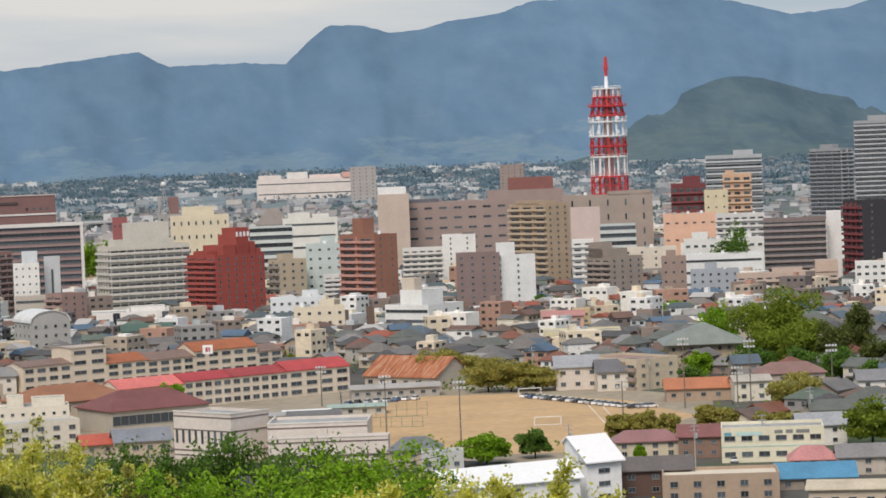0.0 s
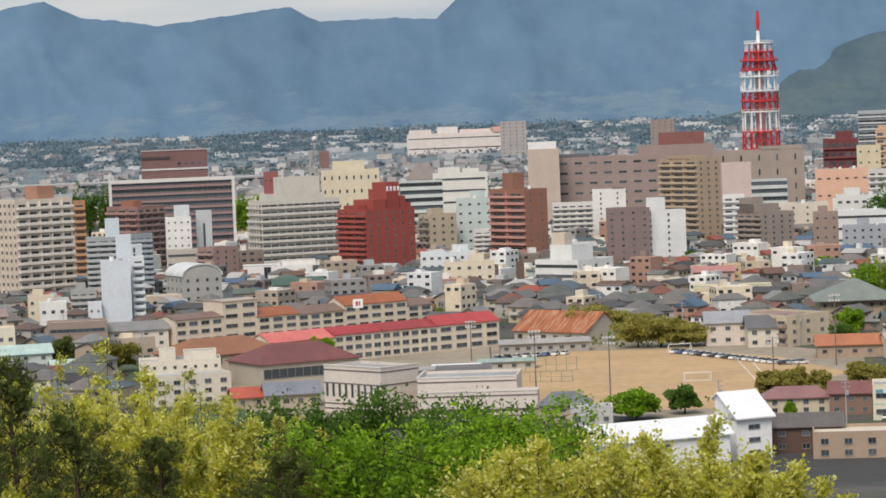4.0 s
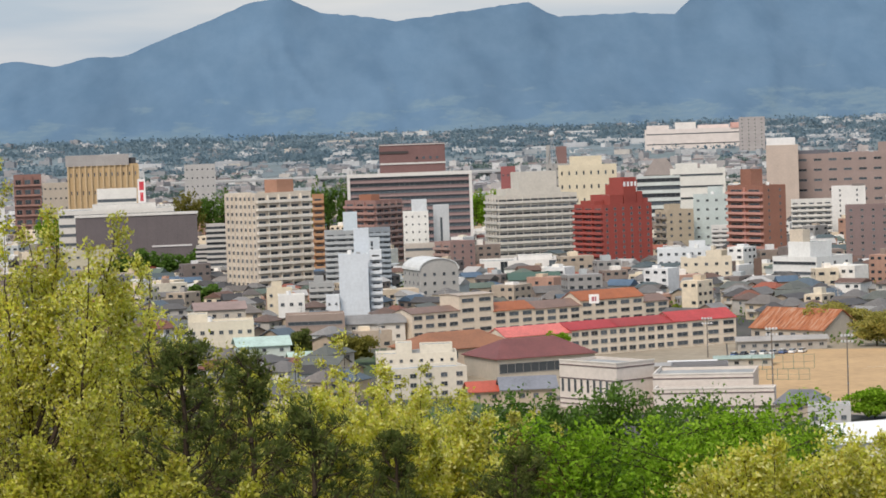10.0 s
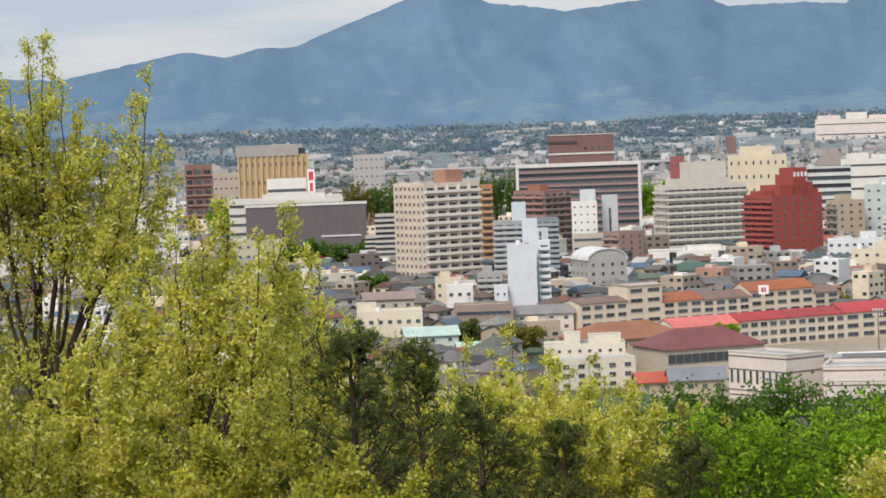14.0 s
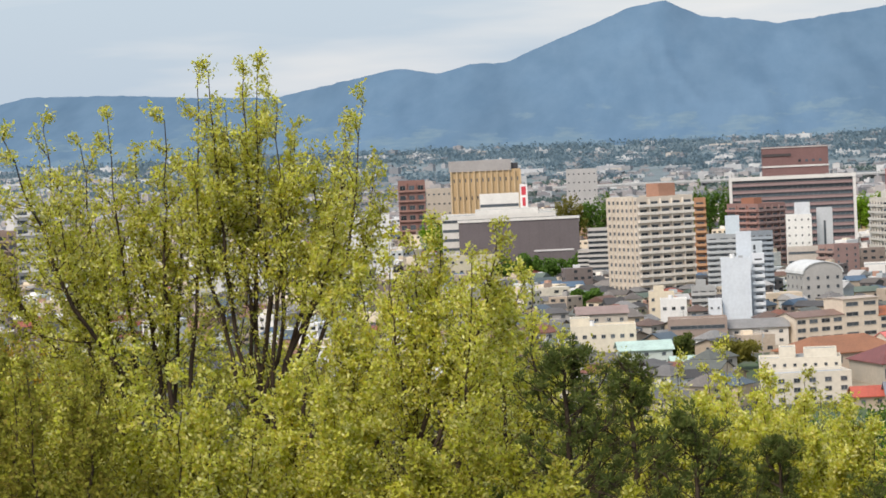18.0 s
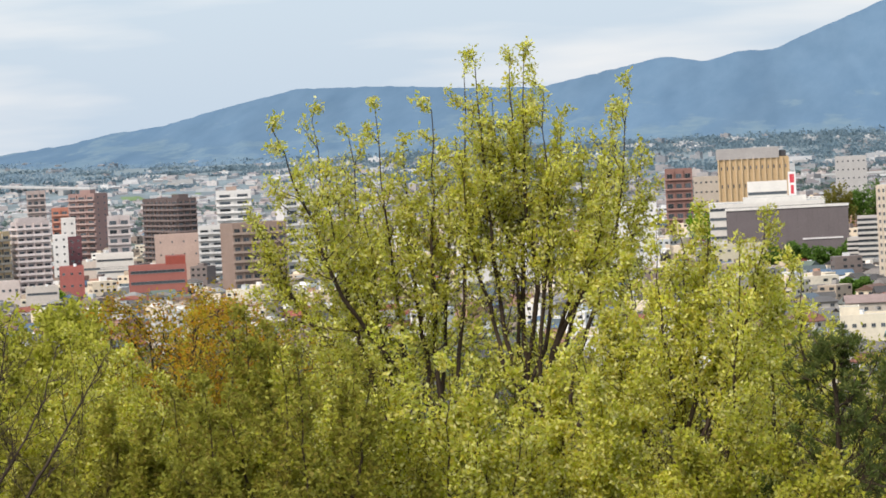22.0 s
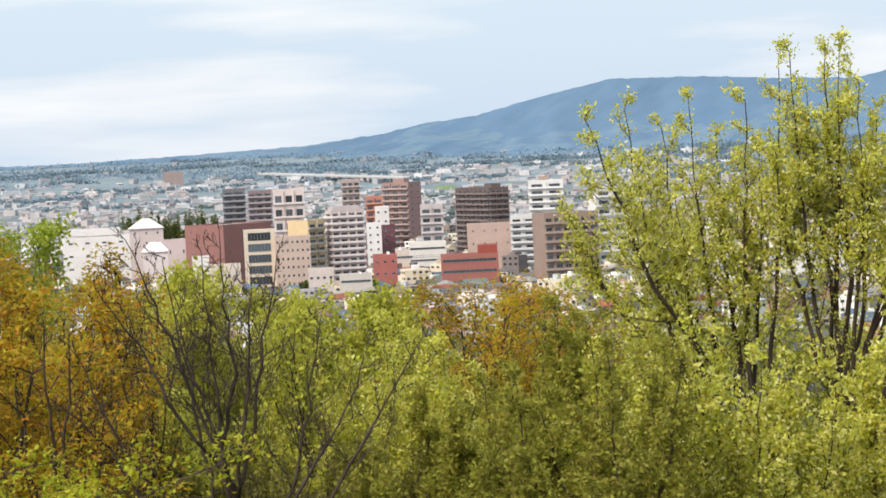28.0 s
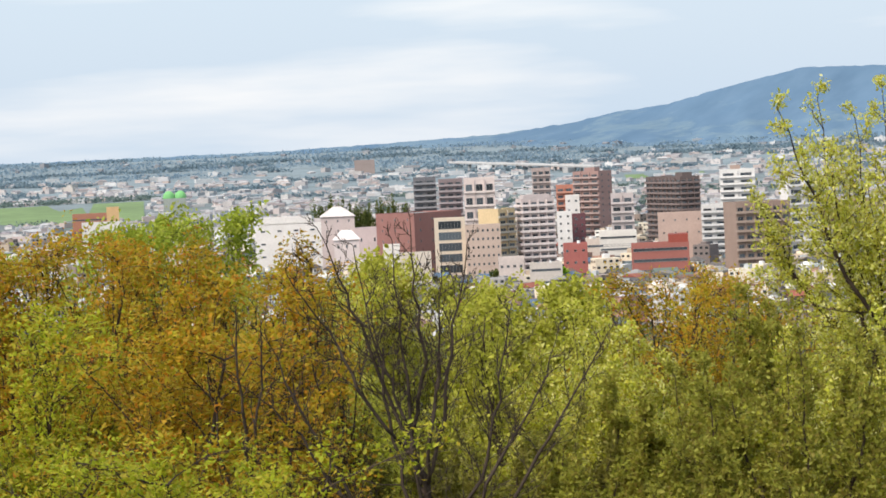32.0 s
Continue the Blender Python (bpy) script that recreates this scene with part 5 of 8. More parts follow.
wl_ = next(c for c in slab.children if c.name.startswith("wall"))
for i in range(8):
    bm = bmesh.new()
    y = (wl_.dimensions.y - 0.5) * i / 7
    box(bm, -0.55, y, 0, -0.002, y + 0.5, wl_.dimensions.z - 1.4)
    part("rib", bm, paint((0.6, 0.53, 0.45)), slab)

villa = scene.objects["white_villa_annex"]
wl_ = next(c for c in villa.children if c.name.startswith("wall"))
vw, vd, vh = wl_.dimensions.x, wl_.dimensions.y, wl_.dimensions.z - 1
for nm, mat, pts, x0, x1 in (("shed_roof", paint((0.78, 0.78, 0.79), 0.5, 1.4, 0.08), ((-1.0, vh - 0.1), (vd * 0.8, vh + 5.0), (vd + 0.4, vh + 3.6), (vd + 0.4, vh + 3.3), (vd * 0.8, vh + 4.7), (-1.0, vh - 0.4)), -0.6, vw + 0.6),
                             ("gable_wall", paint((0.8, 0.8, 0.79)), ((0.0, vh - 0.7), (0.0, vh + 0.25), (vd * 0.8, vh + 4.65), (vd, vh + 3.5), (vd, vh - 0.7)), 0.0, vw)):
    bm = bmesh.new()
    a = [bm.verts.new((x0, y, z)) for y, z in pts]
    b = [bm.verts.new((x1, y, z)) for y, z in pts]
    bm.faces.new(a)
    bm.faces.new(b[::-1])
    for k in range(len(pts)):
        q = (k + 1) % len(pts)
        bm.faces.new((a[k], b[k], b[q], a[q]))
    bmesh.ops.recalc_face_normals(bm, faces=bm.faces)
    part(nm, bm, mat, villa)

hall = scene.objects["theatre_box"]
wl_ = next(c for c in hall.children if c.name.startswith("wall"))
hw, hh = wl_.dimensions.x, wl_.dimensions.z - 1
bm = bmesh.new()
box(bm, -0.5, -0.5, hh, hw + 0.5, 0.6, hh + 1.4)
part("cornice", bm, paint((0.66, 0.64, 0.61)), hall)
bm = bmesh.new()
box(bm, hw * 0.62, -0.4, hh * 0.42, hw * 0.95, -0.004, hh * 0.45)
part("ledge", bm, paint((0.62, 0.6, 0.6)), hall)
for i in range(1, 12):
    bm = bmesh.new()
    box(bm, hw * i / 12 - 0.05, -0.08, 0, hw * i / 12 + 0.05, -0.003, hh - 0.1)
    part("panel_joint", bm, paint((0.1, 0.085, 0.09)), hall)

hotel = scene.objects["hotel"]
wl_ = next(c for c in hotel.children if c.name.startswith("wall"))
hw, hh = wl_.dimensions.x, wl_.dimensions.z - 1
PLASTER = paint((0.66, 0.64, 0.61))
for nm, x0, z0, x1, z1, out in (("parapet_band", -0.6, hh - 1.6, hw + 0.6, hh + 0.5, 1.1), ("end_pier", -0.6, 0, 1.1, hh - 1.6, 0.95), ("end_pier", hw - 1.1, 0, hw + 0.6, hh - 1.6, 0.95)):
    bm = bmesh.new()
    box(bm, x0, -out, z0, x1, -0.004, z1)
    part(nm, bm, PLASTER, hotel)
for z, t_, col in ((hh + 5.2, 1.0, (0.6, 0.58, 0.56)), (hh + 11.5, 1.5, (0.06, 0.05, 0.05)), (hh + 16.3, 0.6, (0.5, 0.46, 0.44))):
    bm = bmesh.new()
    box(bm, hw * 0.265, 3.2, z, hw * (0.5 if t_ > 1.2 else 0.805), 3.58, z + t_)
    part("penthouse_band", bm, paint(col), hotel)
for k in range(4):
    bm = bmesh.new()
    box(bm, hw * (0.56 + 0.055 * k), 3.4, hh + 8.0, hw * (0.58 + 0.055 * k), 3.58, hh + 9.4)
    part("penthouse_window", bm, GLASS, hotel)

# ---- signs ----


def board(name, label, az, d, z, w, h, turn, color, bars, barcolor, posts=True, depth=0.4):
    """A flat sign board with plain bars for its writing."""
    r = root(name, az, d, turn, z, label, "sign")
    bm = bmesh.new()
    box(bm, 0, 0, 0, w, depth, h)
    part("board", bm, paint(color, 0.5), r)
    for x0, z0, x1, z1 in bars:
        bm = bmesh.new()
        box(bm, x0 * w, -0.06, z0 * h, x1 * w, -0.004, z1 * h)
        part("letter_bar", bm, paint(barcolor, 0.5), r)
    return r


board("roof_sign", "white rooftop sign with red lettering bars above the red tower", -6.15, 1318.5, 40.4, 8.5, 3.4, 35, (0.33, 0.05, 0.04), ((0.05, 0.15, 0.2, 0.8), (0.3, 0.15, 0.45, 0.8), (0.55, 0.15, 0.7, 0.8), (0.8, 0.15, 0.95, 0.8)), (0.8, 0.78, 0.78))
board("tower_sign", "tall white sign with red bars beside the theatre", 3.87, 1590, 34, 4.4, 14, 0, (0.78, 0.75, 0.74), ((0.2, 0.55, 0.8, 0.9), (0.3, 0.1, 0.7, 0.45)), (0.55, 0.05, 0.07))
board("street_sign", "square white sign with a dark red mark", -5.38, 985, 8.2, 3.6, 3.2, 0, (0.78, 0.76, 0.76), ((0.28, 0.25, 0.5, 0.75), (0.58, 0.25, 0.72, 0.75)), (0.35, 0.06, 0.1))
clinic = scene.objects["clinic"]
wl_ = next(c for c in clinic.children if c.name.startswith("wall"))
cw, ch = wl_.dimensions.x, wl_.dimensions.z - 1
for x0, z0, x1, z1, c in ((0.03, 0.76, 0.1, 0.86, (0.12, 0.3, 0.4)), (0.14, 0.76, 0.4, 0.86, (0.45, 0.62, 0.6)), (0.52, 0.8, 0.6, 0.9, (0.2, 0.2, 0.2)), (0.63, 0.8, 0.7, 0.9, (0.2, 0.2, 0.2)), (0.73, 0.8, 0.86, 0.9, (0.2, 0.2, 0.2)), (0.0, 0.44, 1.0, 0.47, (0.4, 0.55, 0.5))):
    bm = bmesh.new()
    box(bm, x0 * cw, -0.07, z0 * ch, x1 * cw, -0.004, z1 * ch)
    part("sign_bar", bm, paint(c), clinic)

# ---- the playing field ----
yard, yn, yl, yb = nodes_of("yard_gravel")
yl.new(varied(yn, yl, (0.3, 0.255, 0.19), 0.3, 0.3), yb.inputs["Base Color"])
yb.inputs["Roughness"].default_value = 0.95
for pts in (((-8.3, 700), (-8.2, 912), (-12.2, 905), (-15.9, 830), (-15.95, 700), (-12, 668)), ((-0.9, 800), (-1.2, 950), (-4, 1010), (-8.15, 1010), (-8.25, 690), (-4.0, 700))):
    bm = bmesh.new()
    bm.faces.new([bm.verts.new(spot(a, d, 0.03)) for a, d in pts])
    bmesh.ops.recalc_face_normals(bm, faces=bm.faces)
    if bm.faces[:][0].normal.z < 0:
        bmesh.ops.reverse_faces(bm, faces=bm.faces[:])
    tagged(part("pavement", bm, yard, None), "pale gravel yard round the school", "yard", kind="structure")

sand, sn, sl, sb = nodes_of("sand")
sl.new(varied(sn, sl, (0.47, 0.315, 0.165), 0.35, 0.22), sb.inputs["Base Color"])
sb.inputs["Roughness"].default_value = 0.95
bm = bmesh.new()
FIELD = [spot(a, d, 0.06) for a, d in ((-8.5, 815), (-9.57, 866), (-12.09, 862), (-14.13, 826), (-15.6, 772), (-14.2, 730), (-12.8, 688), (-9.2, 690), (-8.45, 746))]
bm.faces.new([bm.verts.new(p) for p in FIELD][::-1])
fs = part("field", bm, sand, None)
fs.data.flip_normals()
tagged(fs, "sandy brown school playing field", "field", kind="structure")
OPEN = [(spot(a, d).x, spot(a, d).y, 34) for a, d in ((-10, 790), (-11.5, 780), (-13, 770), (-9.3, 770), (-14.6, 770), (-12, 740), (-10.3, 735), (-12.6, 825), (-10.5, 835), (-13.6, 800), (-5.5, 905), (-7.5, 900), (-3.5, 905), (-6.5, 780), (-8.2, 760), (-4.5, 810))]
LINE = paint((0.7, 0.68, 0.62))
for a0, d0, a1, d1 in ((-13.3, 820, -13.75, 745), (-13.6, 815, -14.0, 742), (-11.0, 800, -12.4, 812)):
    bm = bmesh.new()
    p, q = spot(a0, d0, 0.09), spot(a1, d1, 0.09)
    sd = (q - p).cross(Vector((0, 0, 1))).normalized() * 0.12
    bm.faces.new([bm.verts.new(v) for v in (p - sd, q - sd, q + sd, p + sd)])
    tagged(part("field_line", bm, LINE, None), "white chalk line on the sandy field", "line", kind="structure")


def soccer_goal(az, d, turn):
    r = root("soccer_goal", az, d, turn, 0.06, "white steel football goal on the sandy field", "goal", "football goals")
    for nm, a, b in (("post", (0, 0, 0), (0, 0, 2.44)), ("post", (7.3, 0, 0), (7.3, 0, 2.44)), ("crossbar", (0, 0, 2.44), (7.3, 0, 2.44)), ("back_stay", (0, 0, 2.44), (0, 2.2, 0)), ("back_stay", (7.3, 0, 2.44), (7.3, 2.2, 0)), ("ground_bar", (0, 2.2, 0.06), (7.3, 2.2, 0.06))):
        bm = bmesh.new()
        tube(bm, a, b, 0.11, 0.11, 6)
        part(nm, bm, WHITE, r)


soccer_goal(-12.2, 757, 4)
soccer_goal(-11.9, 850, 20)


def backstop(az, d, turn, w, h):
    r = root("ball_fence", az, d, turn, 0.06, "green wire ball fence on steel posts by the field", "fence")
    n = int(w / 3)
    for i in range(n + 1):
        bm = bmesh.new()
        tube(bm, (i * w / n, 0, 0), (i * w / n, 0, h), 0.07, 0.07, 5)
        part("post", bm, paint((0.12, 0.2, 0.15)), r)
    for z in (0.1, h / 2, h):
        bm = bmesh.new()
        tube(bm, (0, 0, z), (w, 0, z), 0.05, 0.05, 4)
        part("rail", bm, paint((0.12, 0.2, 0.15)), r)


backstop(-8.7, 800, 5, 18, 4)
backstop(-9.0, 770, -10, 12, 3)


def floodlight(az, d, h, lamps, turn=0.0):
    r = root("floodlight_pole", az, d, turn, 0, "tall grey floodlight pole with a cluster of lamps", "floodlight", "floodlights round the field")
    bm = bmesh.new()
    tube(bm, (0, 0, 0), (0, 0, h), 0.22, 0.14, 8)
    part("pole", bm, paint((0.16, 0.14, 0.12)), r)
    for k in range(2):
        z = h - 0.3 - 1.5 * k
        bm = bmesh.new()
        box(bm, -1.5, -0.08, z, 1.5, 0.08, z + 0.14)
        part("crossarm", bm, STEEL, r)
        for i in range(lamps):
            x = -1.3 + 2.6 * i / (lamps - 1)
            bm = bmesh.new()
            tube(bm, (x, -0.1, z + 0.5), (x, -0.55, z + 0.35), 0.2, 0.36, 10)
            part("lamp", bm, paint((0.7, 0.72, 0.75), 0.3), r)
    for k in range(3):
        bm = bmesh.new()
        box(bm, -0.25, -0.2, h * 0.3 + k * 2.2, 0.25, 0.2, h * 0.3 + k * 2.2 + 0.12)
        part("step", bm, STEEL, r)


for az, d, h in ((-9.12, 728, 17.6), (-10.66, 702, 17.5), (-16.69, 784, 19.5), (-18.37, 786, 17.5), (-15.33, 794, 20.0), (-14.04, 741, 13.0), (-16.42, 748, 15.0), (-7.8, 846, 12.0)):
    floodlight(az, d, h, 4)


def utility_pole(az, d, h):
    r = root("utility_pole", az, d, 12, 0, "concrete utility pole with crossarms and transformer", "pole", "utility poles")
    bm = bmesh.new()
    tube(bm, (0, 0, 0), (0, 0, h), 0.2, 0.13, 7)
    part("pole", bm, paint((0.36, 0.34, 0.32)), r)
    for z in (h - 0.6, h - 1.6):
        bm = bmesh.new()
        box(bm, -1.1, -0.07, z, 1.1, 0.07, z + 0.14)
        part("crossarm", bm, STEEL, r)
    bm = bmesh.new()
    tube(bm, (0.45, 0, h - 3.4), (0.45, 0, h - 2.3), 0.3, 0.3, 9)
    part("transformer", bm, paint((0.4, 0.42, 0.43)), r)


for az, d, h in ((-15.5, 640, 11), (-16.9, 660, 11), (-12.9, 660, 10), (-17.9, 720, 12), (-14.6, 860, 11), (-13.2, 880, 10), (-19.4, 700, 11), (-4.4, 1000, 11), (-2.4, 1060, 11), (-1.0, 900, 10), (0.6, 980, 11), (2.2, 960, 11), (-10.5, 990, 11), (-12.2, 930, 10)):
    utility_pole(az, d, h)


def car_model():
    r = new("car")
    bm = bmesh.new()
    prism(bm, [(-2.1, 0.3), (2.1, 0.3), (2.15, 0.75), (1.2, 0.95), (-2.0, 0.95), (-2.15, 0.7)], -0.82, 0.82)
    bmesh.ops.bevel(bm, geom=bm.edges[:], offset=0.06, segments=1)
    part("body", bm, ramp_mat("town_car_paint", ((0.78, 0.79, 0.8), (0.64, 0.66, 0.68), (0.8, 0.8, 0.8), (0.06, 0.06, 0.07), (0.75, 0.75, 0.76), (0.78, 0.78, 0.78), (0.42, 0.44, 0.46), (0.08, 0.13, 0.28), (0.76, 0.76, 0.75)), rough=0.25, island=False), r)
    bm = bmesh.new()
    prism(bm, [(-1.75, 0.95), (1.15, 0.95), (0.45, 1.48), (-1.35, 1.48)], -0.7, 0.7)
    part("windows", bm, GLASS, r)
    bm = bmesh.new()
    box(bm, -1.3, -0.66, 1.46, 0.42, 0.66, 1.52)
    part("roof", bm, scene.objects["body"].data.materials[0], r)
    for x in (-1.35, 1.35):
        for y in (-0.8, 0.8):
            bm = bmesh.new()
            tube(bm, (x, y - 0.1, 0.32), (x, y + 0.1, 0.32), 0.32, 0.32, 10)
            wheel = part("wheel", bm, paint((0.02, 0.02, 0.02)), r)
            bm = bmesh.new()
            tube(bm, (x, y - 0.115, 0.32), (x, y + 0.115, 0.32), 0.2, 0.2, 8)
            part("rim", bm, STEEL, wheel, "silver wheel rim")
    return tagged(r, "parked passenger car beside the playing field", "car", "parked cars")


car = car_model()
spots = [(-12.05 - i * 0.134, 847 - i * 2.9, 50) for i in range(16)] + [(-14.27, 800, 35), (-14.45, 800, 35), (-14.62, 800, 30)]
spots += [(-8.35 - i * 0.2, 846 + i * 1.2, 70) for i in range(8)] + [(-15.45, 668, 20), (-13.6, 560, 80), (-14.0, 556, 80), (-12.9, 640, 15), (-16.3, 655, 90), (-13.75, 545, 75)]
for i, (az, d, turn) in enumerate(spots):
    m = Matrix.Translation(spot(az, d, 0.02 if i else 0.02)) @ Matrix.Rotation(radians(az + turn), 4, "Z")
    if i:
        copy_thing(car, m)
    else:
        car.matrix_basis = m

# ---- green domes and blue shop front in the plain ----
dm = root("dome_store", 26.96, 3050, 0, None, "store with two bright green domes in the plain", "building")
bm = bmesh.new()
box(bm, -12.5, 0, -1, 12.5, 20, 18)
part("wall", bm, paint((0.3, 0.33, 0.3)), dm)
for x in (-6.3, 6.3):
    bm = bmesh.new()
    bmesh.ops.create_icosphere(bm, subdivisions=3, radius=6.6, matrix=Matrix.Translation((x, 8, 18.5)) @ Matrix.Diagonal((1, 1, 1.15, 1)))
    dome = part("dome", bm, paint((0.16, 0.42, 0.15)), dm)
    for k in range(-1, 2):
        bm = bmesh.new()
        ring = [(x + 6.7 * math.sin(a) * math.cos(k * 0.6), 8 + 6.7 * math.sin(a) * math.sin(k * 0.6) - 0.05, 18.5 + 7.7 * math.cos(a)) for a in (q * math.pi / 12 - math.pi / 2 for q in range(13))]
        for p, q in zip(ring, ring[1:]):
            tube(bm, p, q, 0.16, 0.16, 5)
        part("rib", bm, paint((0.3, 0.55, 0.28)), dome)
# ---- trees ----


def leaf_quads(centres, size, rng, flat=0.0, aspect=0.5, up=0.3, level=0.0, star=None):
    """Folded leaves, two faces each, about the given centres; level lays them flat, star points them away from given tuft hearts."""
    n = len(centres)
    d = rng.normal(size=(n, 3))
    d[:, 2] = d[:, 2] * (1 - flat) + up
    d /= np.linalg.norm(d, axis=1)[:, None]
    side = rng.normal(size=(n, 3)) * (1 - level)
    side[:, 2] += level * 1.5
    s = np.cross(d, side)
    s /= np.linalg.norm(s, axis=1)[:, None] + 1e-9
    nn = np.cross(d, s)
    L = size * rng.uniform(0.6, 1.35, (n, 1))
    wdt = L * aspect * 0.5
    if star is not None:
        centres = star + d * L * 0.6
    base = centres - d * L * 0.5
    tip = centres + d * L * 0.5
    a = centres + s * wdt + nn * wdt * 0.5
    b = centres - s * wdt + nn * wdt * 0.5
    v = np.stack([base, a, tip, b], 1).reshape(-1, 3)
    k = np.arange(n)[:, None] * 4
    f = np.concatenate([k + np.array([0, 1, 2]), k + np.array([0, 2, 3])], 1).reshape(-1, 3)
    return v, f


def fast_mesh(name, v, f, mat):
    me = bpy.data.meshes.new(name)
    nv, nf, c = len(v), len(f), f.shape[1]
    me.vertices.add(nv)
    me.vertices.foreach_set("co", np.asarray(v, np.float32).ravel())
    me.loops.add(nf * c)
    me.loops.foreach_set("vertex_index", np.asarray(f, np.int32).ravel())
    me.polygons.add(nf)
    me.polygons.foreach_set("loop_start", np.arange(0, nf * c, c, dtype=np.int32))
    me.update(calc_edges=True)
    me.materials.append(mat)
    return me


def limbs(nodes, parent, radius, sides=4):
    """Tapered limbs along a skeleton, all at once."""
    par = np.asarray(parent)
    i = np.where(par >= 0)[0]
    a, b = nodes[par[i]], nodes[i]
    w = b - a
    w /= np.linalg.norm(w, axis=1)[:, None] + 1e-9
    u = np.cross(w, (0.31, 0.9, 0.12))
    u /= np.linalg.norm(u, axis=1)[:, None] + 1e-9
    t = np.cross(w, u)
    ang = np.arange(sides) * 2 * np.pi / sides
    ring = np.cos(ang)[None, :, None] * u[:, None] + np.sin(ang)[None, :, None] * t[:, None]
    ra = np.minimum(radius[par[i]], radius[i] * 1.6)[:, None, None]
    v = np.concatenate([a[:, None] + ring * ra, b[:, None] + ring * radius[i][:, None, None]], 1).reshape(-1, 3)
    k = np.arange(len(i))[:, None, None] * 2 * sides
    j = np.arange(sides)
    f = np.stack([j, (j + 1) % sides, sides + (j + 1) % sides, sides + j], 1)[None] + k
    return v, f.reshape(-1, 4)


def grow(rng, height, width, crown, count, levels, spread, kids, fill=99.0):
    """A trunk that divides into rising limbs, branches and twigs."""
    pos, par, lev = [np.zeros(3)], [-1], [0]
    z0 = crown * height
    n = max(3, int(z0 / 1.2))
    for k in range(n):
        q = pos[-1] + np.array([rng.normal() * 0.05, rng.normal() * 0.05, z0 / n])
        pos.append(q)
        par.append(len(pos) - 2)
        lev.append(0)
    up = np.array([0, 0, 1.0])

    def branch(start, way, length, level):
        m = (6, 5, 4, 3)[min(level, 3)]
        at = start
        for s in range(m):
            way = way + rng.normal(size=3) * (0.11 + 0.04 * level) + up * 0.09
            way = way / np.linalg.norm(way)
            pos.append(pos[at] + way * length / m)
            par.append(at)
            lev.append(level + 1)
            at = len(pos) - 1
            if level < levels and s >= (1 if level == 0 else 0):
                for _ in range(kids[level]):
                    side = np.cross(way, rng.normal(size=3))
                    side /= np.linalg.norm(side) + 1e-9
                    ang = rng.uniform(0.5, 1.0)
                    branch(at, way * math.cos(ang) + side * math.sin(ang), length * rng.uniform(0.3, 0.58) * (1.1 - 0.4 * s / m), level + 1)

    for c in range(count):
        a, tilt = 6.2832 * (c + rng.uniform(-0.3, 0.3)) / count, spread * rng.uniform(0.15, 1.0)
        start = n - int(rng.integers(0, max(1, n // 4)))
        branch(start, np.array([math.cos(a) * math.sin(tilt), math.sin(a) * math.sin(tilt), math.cos(tilt)]), (height - z0) * rng.uniform(0.6, 0.8) * (1.2 - 0.5 * tilt / spread), 0)
    P, L = np.array(pos), np.array(lev)
    body_ = L > 0
    rad = np.percentile(np.abs(P[body_, 0]), 93), np.percentile(np.abs(P[body_, 1]), 93)
    base = P[n].copy()
    P[body_, 0] *= width / 2 / max(rad[0], 0.1)
    P[body_, 1] *= width / 2 / max(rad[1], 0.1)
    top = np.percentile(P[body_, 2], fill)
    hi = P[:, 2] > z0
    P[hi, 2] = z0 + (P[hi, 2] - z0) * (height - z0) / (top - z0)
    over = P[:, 2] > height
    P[over, 2] = height + (P[over, 2] - height) * 0.22
    return P, np.array(par), L


def grove_tree(name, label, az, d, height, width, leafmat, kind, seed, leaves=9000, leaf=0.11, crown=0.35, spread=0.75, count=6, thick=0.05, levels=2, kids=(2, 2, 1), fuzz=0.09, bark=None, fill=94.0, aspect=0.55, bunch=8, thin=0.0045, level=0.0):
    """A tree of the wooded slope: trunk, its limbs and a crown of leaves."""
    rng = np.random.default_rng(seed)
    r = root(name, az, d, 0, land(az, d) - 0.4, label, "tree", kind)
    P, par, L = grow(rng, height, width, crown, count, levels, spread, kids, fill)
    w = np.zeros(len(P))
    for i in range(len(P) - 1, 0, -1):
        w[par[i]] += max(w[i], 1.0)
    rad = np.maximum(thick * np.sqrt(np.maximum(w, 1.0) / w[0]) * 2.2, thin)
    for nm, keep in (("trunk", L <= 1), ("branchwork", L > 1)):
        q = np.where(keep, par, -1)
        v, f = limbs(P, q, rad, 6 if nm == "trunk" else 3)
        ob = new(nm, fast_mesh(nm, v, f, bark or BARK))
        ob.parent = r
    if leaves:
        pool = np.where(L >= max(2, levels))[0]
        tip = np.where((w < 1) & (L >= 2))[0]
        pick = rng.choice(np.concatenate([pool, tip]), leaves // bunch)
        c0 = P[pick] + (P[par[pick]] - P[pick]) * rng.uniform(0, 1, (len(pick), 1))
        c = np.repeat(c0 + rng.normal(size=c0.shape) * fuzz, bunch, 0)
        c = c + rng.normal(size=c.shape) * leaf * 0.75
        v, f = leaf_quads(c, leaf, rng, aspect=aspect, up=0.6 - 0.5 * level, flat=level * 0.7, level=level)
        ob = new("crown", fast_mesh("crown", v, f, leafmat))
        ob.parent = r
    return r


